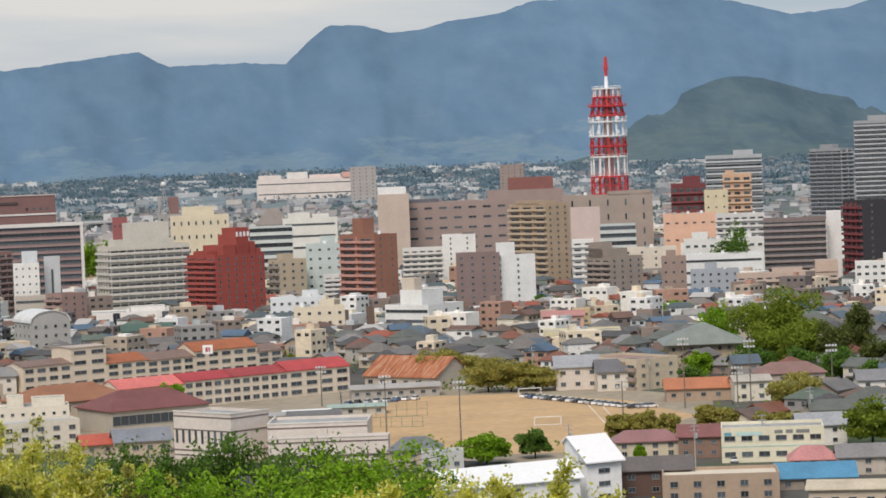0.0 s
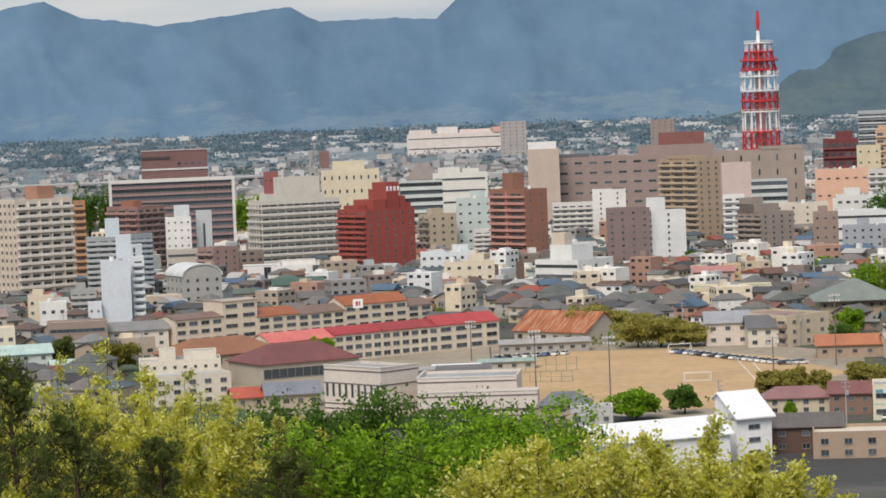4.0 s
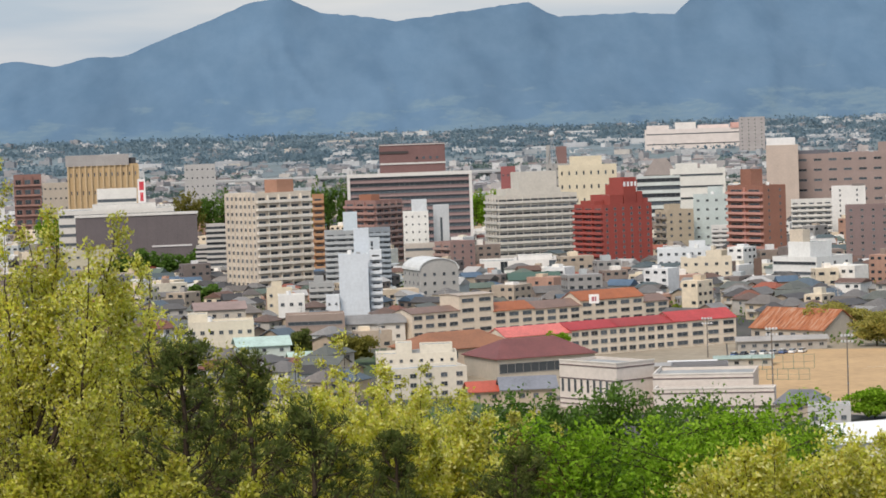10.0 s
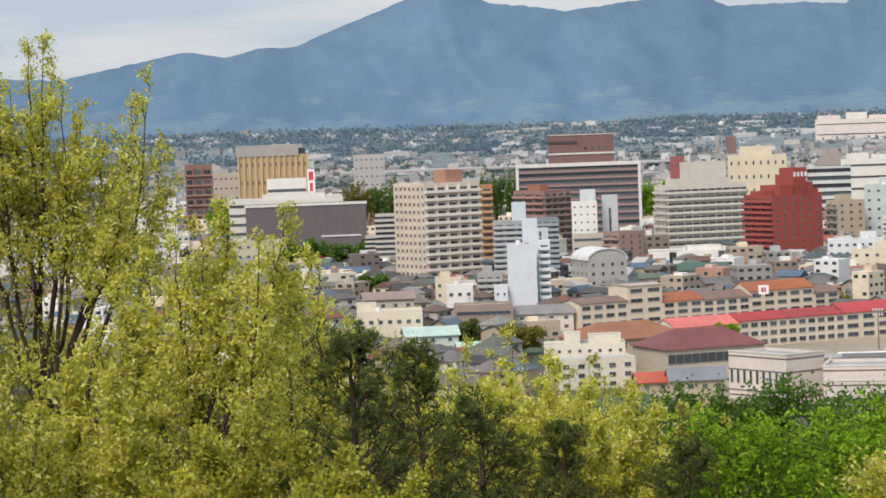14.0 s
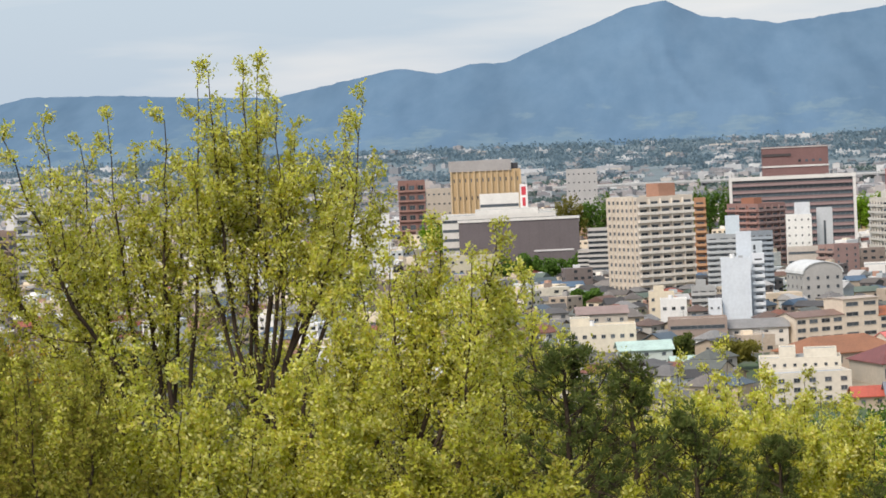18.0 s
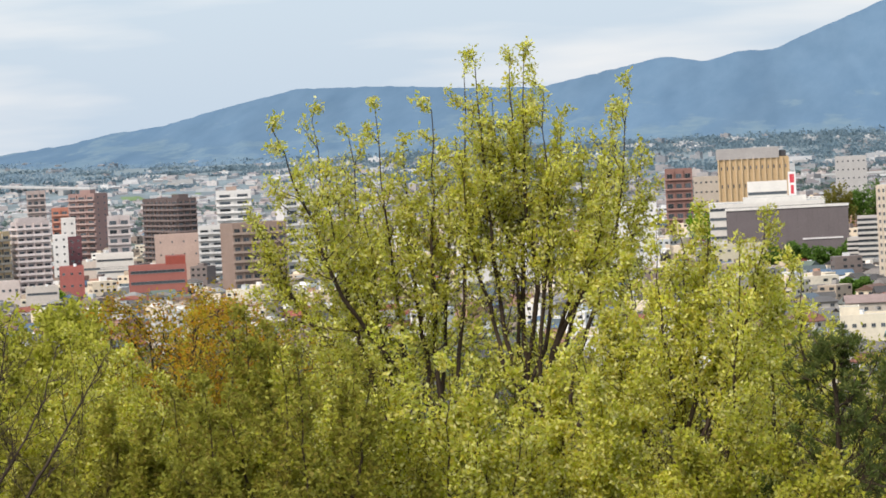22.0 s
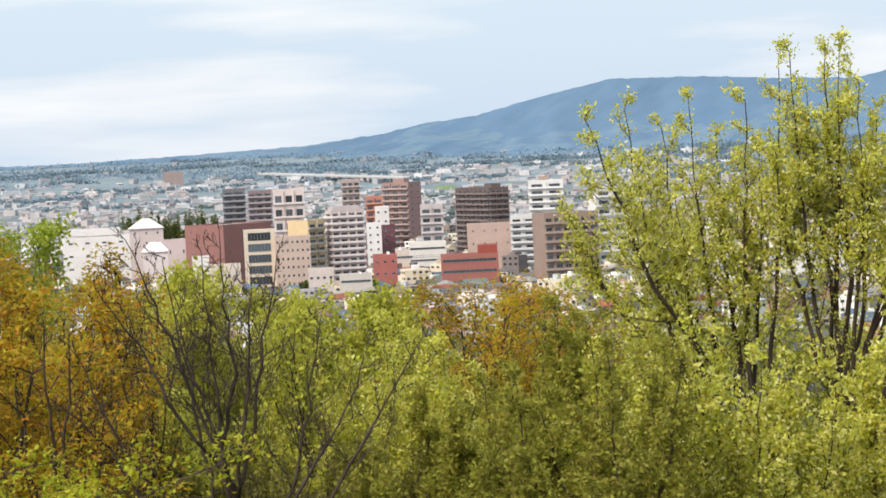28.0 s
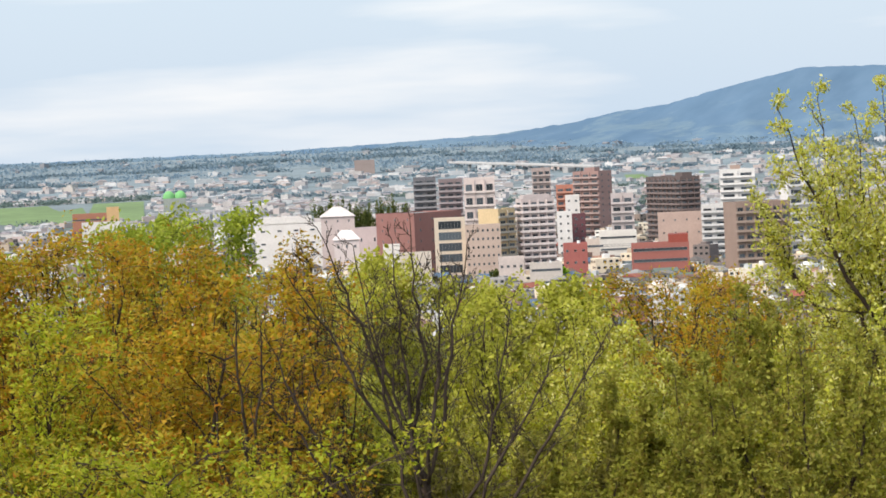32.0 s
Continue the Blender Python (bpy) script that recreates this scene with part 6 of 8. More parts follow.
def vase(rng, fork, stems, sprays, reach, twigs, clear, lean):
    """Many stems that leave a low fork, lean out and rise; each carries side sprays and twigs. stems: (across, height); lean: how far out and how high they bend up."""
    pos, par, lev = [np.zeros(3)], [-1], [0]
    n = max(4, int(fork / 1.5))
    for k in range(n):
        pos.append(np.array([rng.normal() * 0.04, rng.normal() * 0.04, fork * (k + 1) / n]))
        par.append(k)
        lev.append(0)

    def run(at, way, length, m, level, lift):
        for _ in range(m):
            way = way + rng.normal(size=3) * 0.17 + np.array([0, 0, lift])
            way = way / np.linalg.norm(way)
            pos.append(pos[at] + way * length / m)
            par.append(at)
            lev.append(level)
            at = len(pos) - 1
            yield at, way

    for dx, h in stems:
        at = n - int(rng.integers(0, 2))
        base = pos[at]
        depth = rng.normal() * 0.55
        tip = np.array([dx, depth, h])
        mid = np.array([dx * rng.uniform(lean[0] - 0.15, lean[0] + 0.15), depth * 0.8, base[2] + (h - base[2]) * rng.uniform(lean[1] - 0.08, lean[1] + 0.08)])
        m, tall = 16, h - base[2]
        wob = rng.normal(size=3) * (0.1, 0.1, 0.0)
        for k in range(1, m + 1):
            s = k / m
            q = base * (1 - s) ** 2 + mid * 2 * s * (1 - s) + tip * s * s + wob * math.sin(s * 9 + dx * 7) * (1 - s) + rng.normal(size=3) * 0.02
            way = (q - pos[at]) / (np.linalg.norm(q - pos[at]) + 1e-9)
            pos.append(q)
            par.append(at)
            at = len(pos) - 1
            lev.append(1 if s < 0.72 else 2)
            if s < clear or (s < clear + 0.25 and rng.random() < 0.5):
                continue
            for _ in range(sprays if s < 0.85 else 1):
                side = np.cross(way, rng.normal(size=3))
                side /= np.linalg.norm(side) + 1e-9
                ang = rng.uniform(0.6, 1.15)
                ln = reach * tall * rng.uniform(0.35, 1.0) * (1.06 - s) + 0.1
                for node, w2 in run(at, way * math.cos(ang) + side * math.sin(ang), ln, 5, 2, 0.09):
                    for _ in range(twigs if rng.random() < 0.75 else 0):
                        s2 = np.cross(w2, rng.normal(size=3))
                        s2 /= np.linalg.norm(s2) + 1e-9
                        for _ in run(node, w2 * 0.75 + s2 * 0.65, rng.uniform(0.2, 0.5) * (0.25 + ln * 0.4), 3, 3, 0.1):
                            pass
    return np.array(pos), np.array(par), np.array(lev)


def plume_tree(name, label, az, d, height, width, leafmat, kind, seed, leaves=9000, leaf=0.074, crown=0.66, stems=(), count=9, sprays=3, reach=0.42, twigs=1, clear=0.15, lean=(0.76, 0.36), thick=0.036, thin=0.0034, bark=None, bunch=4):
    """A tree of upright plumes: dark stems fanning out of a fork, leaves in small stars on the twigs."""
    rng = np.random.default_rng(seed)
    r = root(name, az, d, 0, land(az, d) - 0.4, label, "tree", kind)
    fork = crown * height
    if not stems:
        xs = [width * 0.5 * (2 * (i + 0.5) / count - 1 + rng.uniform(-0.12, 0.12)) for i in range(count)]
        stems = [(x, fork + (height - fork) * (1.03 - 0.34 * abs(2 * x / width) ** 1.6) * rng.uniform(0.82, 1.0)) for x in xs]
    P, par, L = vase(rng, fork, stems, sprays, reach, twigs, clear, lean)
    w = np.zeros(len(P))
    for i in range(len(P) - 1, 0, -1):
        w[par[i]] += max(w[i], 1.0)
    rad = np.maximum(thick * np.sqrt(np.maximum(w, 1.0) / w[0]) * 2.2, thin)
    for nm, keep in (("trunk", L <= 1), ("branchwork", L > 1)):
        v, f = limbs(P, np.where(keep, par, -1), rad, 6 if nm == "trunk" else 3)
        new(nm, fast_mesh(nm, v, f, bark or BARK)).parent = r
    if leaves:
        pool, tip = np.where(L >= 2)[0], np.where((w < 1) & (L >= 2))[0]
        pick = rng.choice(np.concatenate([pool, tip, tip]), leaves // bunch)
        heart = P[pick] + (P[par[pick]] - P[pick]) * rng.uniform(0, 1, (len(pick), 1)) + rng.normal(size=(len(pick), 3)) * 0.045
        heart = np.repeat(heart, bunch, 0)
        v, f = leaf_quads(heart, leaf, rng, aspect=0.55, up=0.45, star=heart + rng.normal(size=heart.shape) * leaf * 0.5)
        new("crown", fast_mesh("crown", v, f, leafmat)).parent = r
    return r


def pine_tree(name, label, az, d, height, width, kind, seed, crown=0.7, tufts=560):
    """A pine: whorls of level boughs, needles in upright brushes at their ends."""
    rng = np.random.default_rng(seed)
    r = root(name, az, d, 0, land(az, d) - 0.4, label, "tree", kind)
    pos, par, lev = [np.zeros(3)], [-1], [0]
    m = 64
    for k in range(m):
        pos.append(np.array([rng.normal() * 0.02, rng.normal() * 0.02, height * (k + 1) / m]))
        par.append(k)
        lev.append(0)
    for k in range(int(crown * m), m + 1):
        s = (k / m - crown) / (1 - crown)
        for b in range(4):
            a, at = rng.uniform(0, 6.28), k
            ln = width * 0.5 * (1.04 - s ** 1.7) ** 0.7 * rng.uniform(0.4, 1.2) + 0.12
            way = np.array([math.cos(a), math.sin(a), rng.uniform(-0.1, 0.4) + s * 0.5])
            for j in range(5):
                way = way + rng.normal(size=3) * 0.16 + (0, 0, 0.07)
                pos.append(pos[at] + way / np.linalg.norm(way) * ln / 5)
                par.append(at)
                lev.append(1)
                at = len(pos) - 1
                if j:
                    for _ in range(2):
                        v2 = way + rng.normal(size=3) * 0.7 + (0, 0, 0.35)
                        pos.append(pos[at] + v2 / np.linalg.norm(v2) * (0.06 + ln * 0.16))
                        par.append(at)
                        lev.append(2)
    P, par, L = np.array(pos), np.array(par), np.array(lev)
    w = np.zeros(len(P))
    for i in range(len(P) - 1, 0, -1):
        w[par[i]] += max(w[i], 1.0)
    rad = np.maximum(0.07 * np.sqrt(np.maximum(w, 1.0) / w[0]), 0.006)
    v, f = limbs(P, par, rad, 4)
    new("trunk", fast_mesh("trunk", v, f, BARK)).parent = r
    pick = rng.choice(np.where(L == 2)[0], tufts)
    heart = np.repeat(P[pick] + rng.normal(size=(tufts, 3)) * 0.05, 22, 0)
    v, f = leaf_quads(heart, 0.095, rng, aspect=0.2, up=0.7, star=heart)
    new("crown", fast_mesh("crown", v, f, PINE)).parent = r
    return r


SPRING = leaf_mat("spring_leaves", ((0.494, 0.520, 0.039), (0.617, 0.620, 0.078), (0.740, 0.720, 0.175), (0.411, 0.450, 0.034), (0.854, 0.830, 0.388), (0.586, 0.500, 0.058), (0.360, 0.350, 0.039)))
SAGE = leaf_mat("sage_spring_leaves", ((0.371, 0.390, 0.029), (0.473, 0.480, 0.044), (0.597, 0.580, 0.097), (0.349, 0.280, 0.049), (0.277, 0.310, 0.029), (0.699, 0.670, 0.233)))
FRESH = leaf_mat("fresh_green_leaves", ((0.16, 0.31, 0.012), (0.23, 0.41, 0.015), (0.34, 0.52, 0.04), (0.1, 0.2, 0.01)))
DEEP = leaf_mat("deep_green_leaves", ((0.08, 0.165, 0.025), (0.12, 0.225, 0.035), (0.16, 0.28, 0.045), (0.06, 0.12, 0.02)))
PINE = leaf_mat("pine_needles", ((0.07, 0.105, 0.025), (0.115, 0.155, 0.035), (0.19, 0.22, 0.055), (0.08, 0.09, 0.03)))
RUSTY = leaf_mat("rust_maple_leaves", ((0.52, 0.235, 0.014), (0.4, 0.295, 0.018), (0.55, 0.31, 0.022), (0.32, 0.335, 0.018), (0.48, 0.17, 0.014), (0.43, 0.39, 0.022), (0.36, 0.24, 0.02), (0.33, 0.33, 0.02)))
BROWNSAGE = leaf_mat("brownish_spring_leaves", ((0.25, 0.26, 0.03), (0.33, 0.33, 0.04), (0.22, 0.17, 0.03), (0.42, 0.42, 0.07), (0.18, 0.18, 0.025)))
GOLDGREEN = leaf_mat("green_maple_leaves", ((0.34, 0.39, 0.018), (0.42, 0.45, 0.025), (0.26, 0.31, 0.015), (0.4, 0.3, 0.02), (0.5, 0.5, 0.05)))
OLIVE = leaf_mat("olive_leaves", ((0.2, 0.19, 0.035), (0.26, 0.235, 0.045), (0.16, 0.16, 0.03)))


def town_tree(name, label, az, d, height, width, leafmat, seed, group="trees of the town", leaves=5200, leaf=0.8, z=None):
    """A tree among the houses: trunk and a crown of many leaf clumps."""
    rng = np.random.default_rng(seed)
    r = root(name, az, d, 0, rise(d) if z is None else z, label, "tree", group)
    n = 40
    q = rng.normal(size=(n, 3))
    q /= np.linalg.norm(q, axis=1)[:, None]
    q *= rng.uniform(0.25, 0.95, (n, 1))
    blob = q * (width / 2, width / 2, height * 0.42) + (0, 0, height * 0.52)
    bm = bmesh.new()
    tube(bm, (0, 0, -0.5), (0, 0, height * 0.5), height * 0.03, height * 0.018, 7)
    for b in blob[:9]:
        tube(bm, (0, 0, height * 0.3), tuple(b), height * 0.012, 0.05, 5)
    part("trunk", bm, BARK, r)
    pick = rng.integers(0, n, leaves)
    u = rng.normal(size=(leaves, 3))
    u /= np.linalg.norm(u, axis=1)[:, None]
    size = rng.uniform(0.09, 0.23, n)[pick][:, None]
    c = blob[pick] + u * rng.uniform(0.4, 1.0, (leaves, 1)) * size * (width, width, height * 0.75)
    v, f = leaf_quads(c, leaf, rng, aspect=0.8)
    ob = new("crown", fast_mesh("crown", v, f, leafmat))
    ob.parent = r
    return r
SPRINGGREEN = leaf_mat("light_green_leaves", ((0.371, 0.390, 0.034), (0.463, 0.470, 0.053), (0.566, 0.550, 0.097), (0.308, 0.310, 0.034)))
LIMEGREEN = leaf_mat("lime_green_leaves", ((0.28, 0.36, 0.025), (0.37, 0.44, 0.04), (0.46, 0.5, 0.075), (0.22, 0.28, 0.025)))
KHAKI = leaf_mat("khaki_leaves", ((0.38, 0.34, 0.08), (0.46, 0.4, 0.115), (0.3, 0.28, 0.07), (0.4, 0.4, 0.09)))
OLIVEGREEN = leaf_mat("olive_green_leaves", ((0.2, 0.27, 0.03), (0.26, 0.32, 0.035), (0.14, 0.2, 0.025)))
TALL = "trees of the slope"
plume_tree("spring_tree", "large many-stemmed tree with yellow-green spring leaves and dark limbs", 11.49, 45, 19.7, 4.6, SPRING, TALL, 11, leaves=35100, leaf=0.065, crown=0.715, clear=0.36, thick=0.06, sprays=4, reach=0.5, stems=((0.85, 19.53), (0.27, 18.92), (-0.64, 18.96), (-1.11, 18.61), (-1.73, 18.87), (-2.23, 18.75), (-0.21, 18.39), (-1.5, 17.90), (0.5, 18.16), (-2.7, 17.26), (-0.9, 17.46)))
plume_tree("spring_tree", "large many-stemmed tree with tall leafy plumes and dark limbs", 9.43, 45, 19.8, 4.2, SPRING, TALL, 12, leaves=36400, leaf=0.065, crown=0.715, clear=0.36, thick=0.06, sprays=4, reach=0.5, stems=((-0.03, 19.66), (0.2, 19.67), (-0.6, 19.61), (0.5, 19.11), (0.75, 18.69), (1.08, 17.98), (1.87, 19.05), (1.62, 18.69), (2.0, 17.94), (-0.33, 19.05), (-0.9, 18.06), (1.3, 17.36)))
plume_tree("spring_tree", "young tree with pale yellow-green leaves and upright shoots", 6.48, 40, 15.3, 3.2, SPRING, TALL, 14, leaves=35100, leaf=0.065, clear=0.25, thick=0.055, crown=0.755, sprays=4, reach=0.42, stems=((-0.09, 15.2), (0.65, 15.37), (0.27, 15.06), (1.47, 15.25), (1.04, 14.9), (-0.53, 14.6), (1.84, 14.5), (-1.0, 14.3), (0.9, 14.2), (-1.3, 13.6)))
plume_tree("spring_tree", "slim young tree with pale yellow-green shoots", 4.1, 43, 15.4, 1.7, SPRING, TALL, 15, leaves=9000, crown=0.74, sprays=3, stems=((0.3, 15.36), (-0.3, 15.3), (0.0, 14.8), (0.7, 14.5), (-0.7, 14.2)))
pine_tree("pine_tree", "dark green pine with tufted branches", 3.11, 37, 12.5, 2.3, "trees of the slope", 16)
pine_tree("pine_tree", "dark green pine among pale trees", 1.73, 39, 12.8, 2.0, "trees of the slope", 17)
pine_tree("pine_tree", "dark green pine low on the slope", 0.45, 36, 11.2, 3.0, "trees of the slope", 18)
plume_tree("spring_tree", "young tree with pale yellow-green spring leaves", 1.46, 48, 15.2, 2.6, SPRING, "trees of the slope", 19, leaves=21168, crown=0.79, count=5)
plume_tree("spring_tree", "young tree with pale yellow-green spring leaves", -0.40, 50, 15.9, 3.1, SPRING, "trees of the slope", 20, leaves=23813, crown=0.79, count=5)
plume_tree("spring_tree", "young tree with olive-green spring leaves and brown twigs", 14.94, 42, 14.7, 3.6, BROWNSAGE, "trees of the slope", 21, leaves=22049, crown=0.72, count=6)
grove_tree("rust_maple", "rust and olive coloured spring maple behind pale trees", 16.31, 58, 19.7, 3.9, RUSTY, "trees of the slope", 22, leaves=15750, leaf=0.09, crown=0.73, count=7, kids=(2, 2), fuzz=0.12, level=0.6, aspect=0.52, thin=0.003)
plume_tree("spring_tree", "young tree with pale yellow-green spring leaves", 12.89, 39, 13.3, 4.0, SAGE, "trees of the slope", 23, leaves=31752, crown=0.75, count=7)
plume_tree("spring_tree", "young tree with pale yellow-green spring leaves", 8.82, 38, 12.7, 4.0, SPRING, "trees of the slope", 24, leaves=34397, crown=0.76, count=7)
plume_tree("spring_tree", "young tree with olive-green spring leaves and brown twigs", 5.00, 36, 11.3, 3.1, SAGE, "trees of the slope", 25, leaves=22049, crown=0.79, count=5)
plume_tree("spring_tree", "young tree with olive-green spring leaves and brown twigs", 2.81, 35, 10.5, 2.4, SAGE, "trees of the slope", 26, leaves=17149, crown=0.78, count=5)
plume_tree("spring_tree", "young tree with pale yellow-green spring leaves", -2.00, 50, 15.5, 3.1, SPRING, "trees of the slope", 27, leaves=23813, crown=0.79, count=5)
pine_tree("pine_tree", "dark green pine with tufted branches", -1.26, 44, 12.9, 2.4, "trees of the slope", 28)
pine_tree("pine_tree", "dark pine below the pale trees", -3.71, 42, 12.0, 2.4, "trees of the slope", 29)
plume_tree("spring_tree", "young tree with pale yellow-green spring leaves", -0.36, 46, 14.7, 2.4, SPRING, "trees of the slope", 30, leaves=18521, crown=0.79, count=5)
grove_tree("fresh_maple", "bright fresh green maple on the slope", -6.79, 45, 13.3, 3.9, FRESH, "trees of the slope", 31, leaves=29399, leaf=0.089, crown=0.80, count=7, fuzz=0.12, level=0.4)
grove_tree("fresh_maple", "bright fresh green maple low on the slope", -5.14, 44, 12.8, 2.3, FRESH, "trees of the slope", 32, leaves=12600, leaf=0.089, crown=0.80, count=7, fuzz=0.12, level=0.4)
grove_tree("fresh_maple", "bright fresh green maple with dense leaves", -7.75, 44, 12.5, 1.9, FRESH, "trees of the slope", 33, leaves=12600, leaf=0.089, crown=0.80, count=7, fuzz=0.12, level=0.4)
grove_tree("bamboo_clump", "fine-leaved mid green thicket below the lookout", -3.16, 95, 26.0, 3.3, DEEP, "thicket", 34, leaves=12600, leaf=0.17, crown=0.80, count=8, kids=(2, 1), fuzz=0.3)
grove_tree("bamboo_clump", "fine-leaved mid green thicket below the lookout", -4.10, 95, 26.1, 3.3, DEEP, "thicket", 35, leaves=12600, leaf=0.17, crown=0.80, count=8, kids=(2, 1), fuzz=0.3)
grove_tree("bamboo_clump", "fine-leaved mid green thicket below the lookout", -5.05, 95, 26.3, 3.3, DEEP, "thicket", 36, leaves=12600, leaf=0.17, crown=0.80, count=8, kids=(2, 1), fuzz=0.3)
grove_tree("bamboo_clump", "fine-leaved mid green thicket below the lookout", -6.21, 95, 25.9, 3.3, DEEP, "thicket", 37, leaves=12600, leaf=0.17, crown=0.80, count=8, kids=(2, 1), fuzz=0.3)
grove_tree("bamboo_clump", "fine-leaved mid green thicket below the lookout", -7.38, 95, 25.8, 3.3, DEEP, "thicket", 38, leaves=12600, leaf=0.17, crown=0.80, count=8, kids=(2, 1), fuzz=0.3)
grove_tree("bamboo_clump", "fine-leaved mid green thicket below the lookout", -8.43, 95, 25.8, 3.3, DEEP, "thicket", 39, leaves=12600, leaf=0.17, crown=0.80, count=8, kids=(2, 1), fuzz=0.3)
grove_tree("bamboo_clump", "fine-leaved mid green thicket below the lookout", -9.47, 95, 25.1, 3.3, DEEP, "thicket", 40, leaves=12600, leaf=0.17, crown=0.80, count=8, kids=(2, 1), fuzz=0.3)
plume_tree("spring_tree", "young tree with pale yellow-green spring leaves", -9.34, 39, 11.5, 3.4, SPRING, "trees of the slope", 41, leaves=38000, crown=0.79, count=5)
plume_tree("spring_tree", "young tree with pale yellow-green spring leaves", -12.49, 38, 11.4, 3.4, SPRING, "trees of the slope", 42, leaves=38000, crown=0.79, count=5)
plume_tree("spring_tree", "young tree with pale yellow-green spring leaves", -14.15, 38, 10.9, 2.4, SPRING, "trees of the slope", 43, leaves=24000, crown=0.78, count=5)
plume_tree("spring_tree", "young tree with pale yellow-green spring leaves", -1.83, 46, 14.3, 3.1, SPRING, "trees of the slope", 44, leaves=23813, crown=0.79, count=5)
plume_tree("spring_tree", "low tree with olive and pale green leaves", -3.55, 47, 14.0, 2.7, OLIVE, "trees of the slope", 45, leaves=13798, crown=0.79, count=5)
plume_tree("bare_tree", "leafless dark tree with limbs fanning out into fine twigs", 22.03, 36, 14.2, 4.0, SPRING, "bare trees", 47, leaves=0, crown=0.745, thick=0.044, thin=0.004, bark=TWIG, clear=0.2, lean=(0.55, 0.5), sprays=2, reach=0.5, twigs=2, stems=((-1.26, 14.18), (-0.84, 13.9), (-0.31, 13.97), (-0.06, 14.25), (0.68, 13.87), (1.24, 13.25), (2.44, 12.69), (-1.71, 13.62), (-2.06, 12.9), (0.35, 13.6), (-0.69, 13.2), (1.79, 12.6), (-2.61, 12.3)))
plume_tree("bare_tree", "slender leafless dark tree among the maples", 25.6, 37, 13.6, 1.4, SPRING, "bare trees", 48, leaves=0, crown=0.7, thick=0.03, thin=0.0045, sprays=1, reach=0.35, count=4)
grove_tree("rust_maple", "spring maple with rust-orange and green leaves", 29.09, 45, 16.8, 4.0, RUSTY, "trees of the slope", 49, leaves=22750, leaf=0.09, crown=0.68, count=7, kids=(2, 2), fuzz=0.12, level=0.6, aspect=0.52, thin=0.003)
grove_tree("rust_maple", "spring maple with rust-orange leaves", 26.00, 43, 15.5, 2.9, RUSTY, "trees of the slope", 50, leaves=17500, leaf=0.09, crown=0.70, count=7, kids=(2, 2), fuzz=0.12, level=0.6, aspect=0.52, thin=0.003)
grove_tree("rust_maple", "spring maple with orange-tinted green leaves", 24.11, 46, 16.9, 1.2, RUSTY, "trees of the slope", 51, leaves=3850, leaf=0.09, crown=0.69, count=7, kids=(2, 2), fuzz=0.12, level=0.6, aspect=0.52, thin=0.003)
grove_tree("rust_maple", "spring maple with rust and green leaves low down", 27.58, 38, 13.2, 4.0, RUSTY, "trees of the slope", 52, leaves=24500, leaf=0.09, crown=0.74, count=7, kids=(2, 2), fuzz=0.12, level=0.6, aspect=0.52, thin=0.003)
grove_tree("rust_maple", "spring maple with rust leaves low down", 30.33, 40, 14.1, 2.6, GOLDGREEN, "trees of the slope", 53, leaves=15750, leaf=0.09, crown=0.73, count=7, kids=(2, 2), fuzz=0.12, level=0.6, aspect=0.52, thin=0.003)
grove_tree("rust_maple", "green-orange maple at the foot of the slope", 28.26, 33, 10.6, 4.0, GOLDGREEN, "trees of the slope", 54, leaves=14000, leaf=0.09, crown=0.79, count=7, kids=(2, 2), fuzz=0.12, level=0.6, aspect=0.52, thin=0.003)
grove_tree("rust_maple", "spring maple with rust and olive leaves", 30.6, 46, 16.9, 3.2, RUSTY, "trees of the slope", 83, leaves=20000, leaf=0.09, crown=0.68, count=7, kids=(2, 2), fuzz=0.12, level=0.6, aspect=0.52, thin=0.003)
grove_tree("fresh_tree", "yellow-green tree between the maples", 29.7, 62, 22.2, 4.4, LIMEGREEN, "trees of the slope", 84, leaves=14000, leaf=0.13, crown=0.68, count=7, fuzz=0.14)
grove_tree("fresh_tree", "bright yellow-green tree behind the maples", 26.95, 85, 30.4, 4.0, LIMEGREEN, "trees of the slope", 55, leaves=22400, leaf=0.17, crown=0.66, count=7, fuzz=0.14)
grove_tree("fresh_tree", "light green feathery tree before the white hall", 24.79, 80, 24.9, 1.8, SPRINGGREEN, "trees of the slope", 56, leaves=7000, leaf=0.153, crown=0.68, count=7, fuzz=0.14)
grove_tree("fresh_tree", "light green tree before the houses", 25.73, 75, 25.4, 2.3, SPRINGGREEN, "trees of the slope", 57, leaves=8400, leaf=0.153, crown=0.69, count=7, fuzz=0.14)
grove_tree("fresh_tree", "mid green tree at the foot of the slope", 23.19, 80, 27.2, 3.8, SPRINGGREEN, "trees of the slope", 58, leaves=15399, leaf=0.17, crown=0.71, count=7, fuzz=0.14)
grove_tree("fresh_tree", "mid green tree at the foot of the slope", 21.80, 80, 26.6, 3.8, SPRINGGREEN, "trees of the slope", 59, leaves=15399, leaf=0.17, crown=0.73, count=7, fuzz=0.14)
grove_tree("fresh_tree", "mid green tree at the foot of the slope", 20.40, 80, 26.3, 3.8, SPRINGGREEN, "trees of the slope", 60, leaves=15399, leaf=0.17, crown=0.73, count=7, fuzz=0.14)
grove_tree("fresh_tree", "mid green tree at the foot of the slope", 19.11, 80, 26.4, 3.8, SPRINGGREEN, "trees of the slope", 61, leaves=15399, leaf=0.17, crown=0.73, count=7, fuzz=0.14)
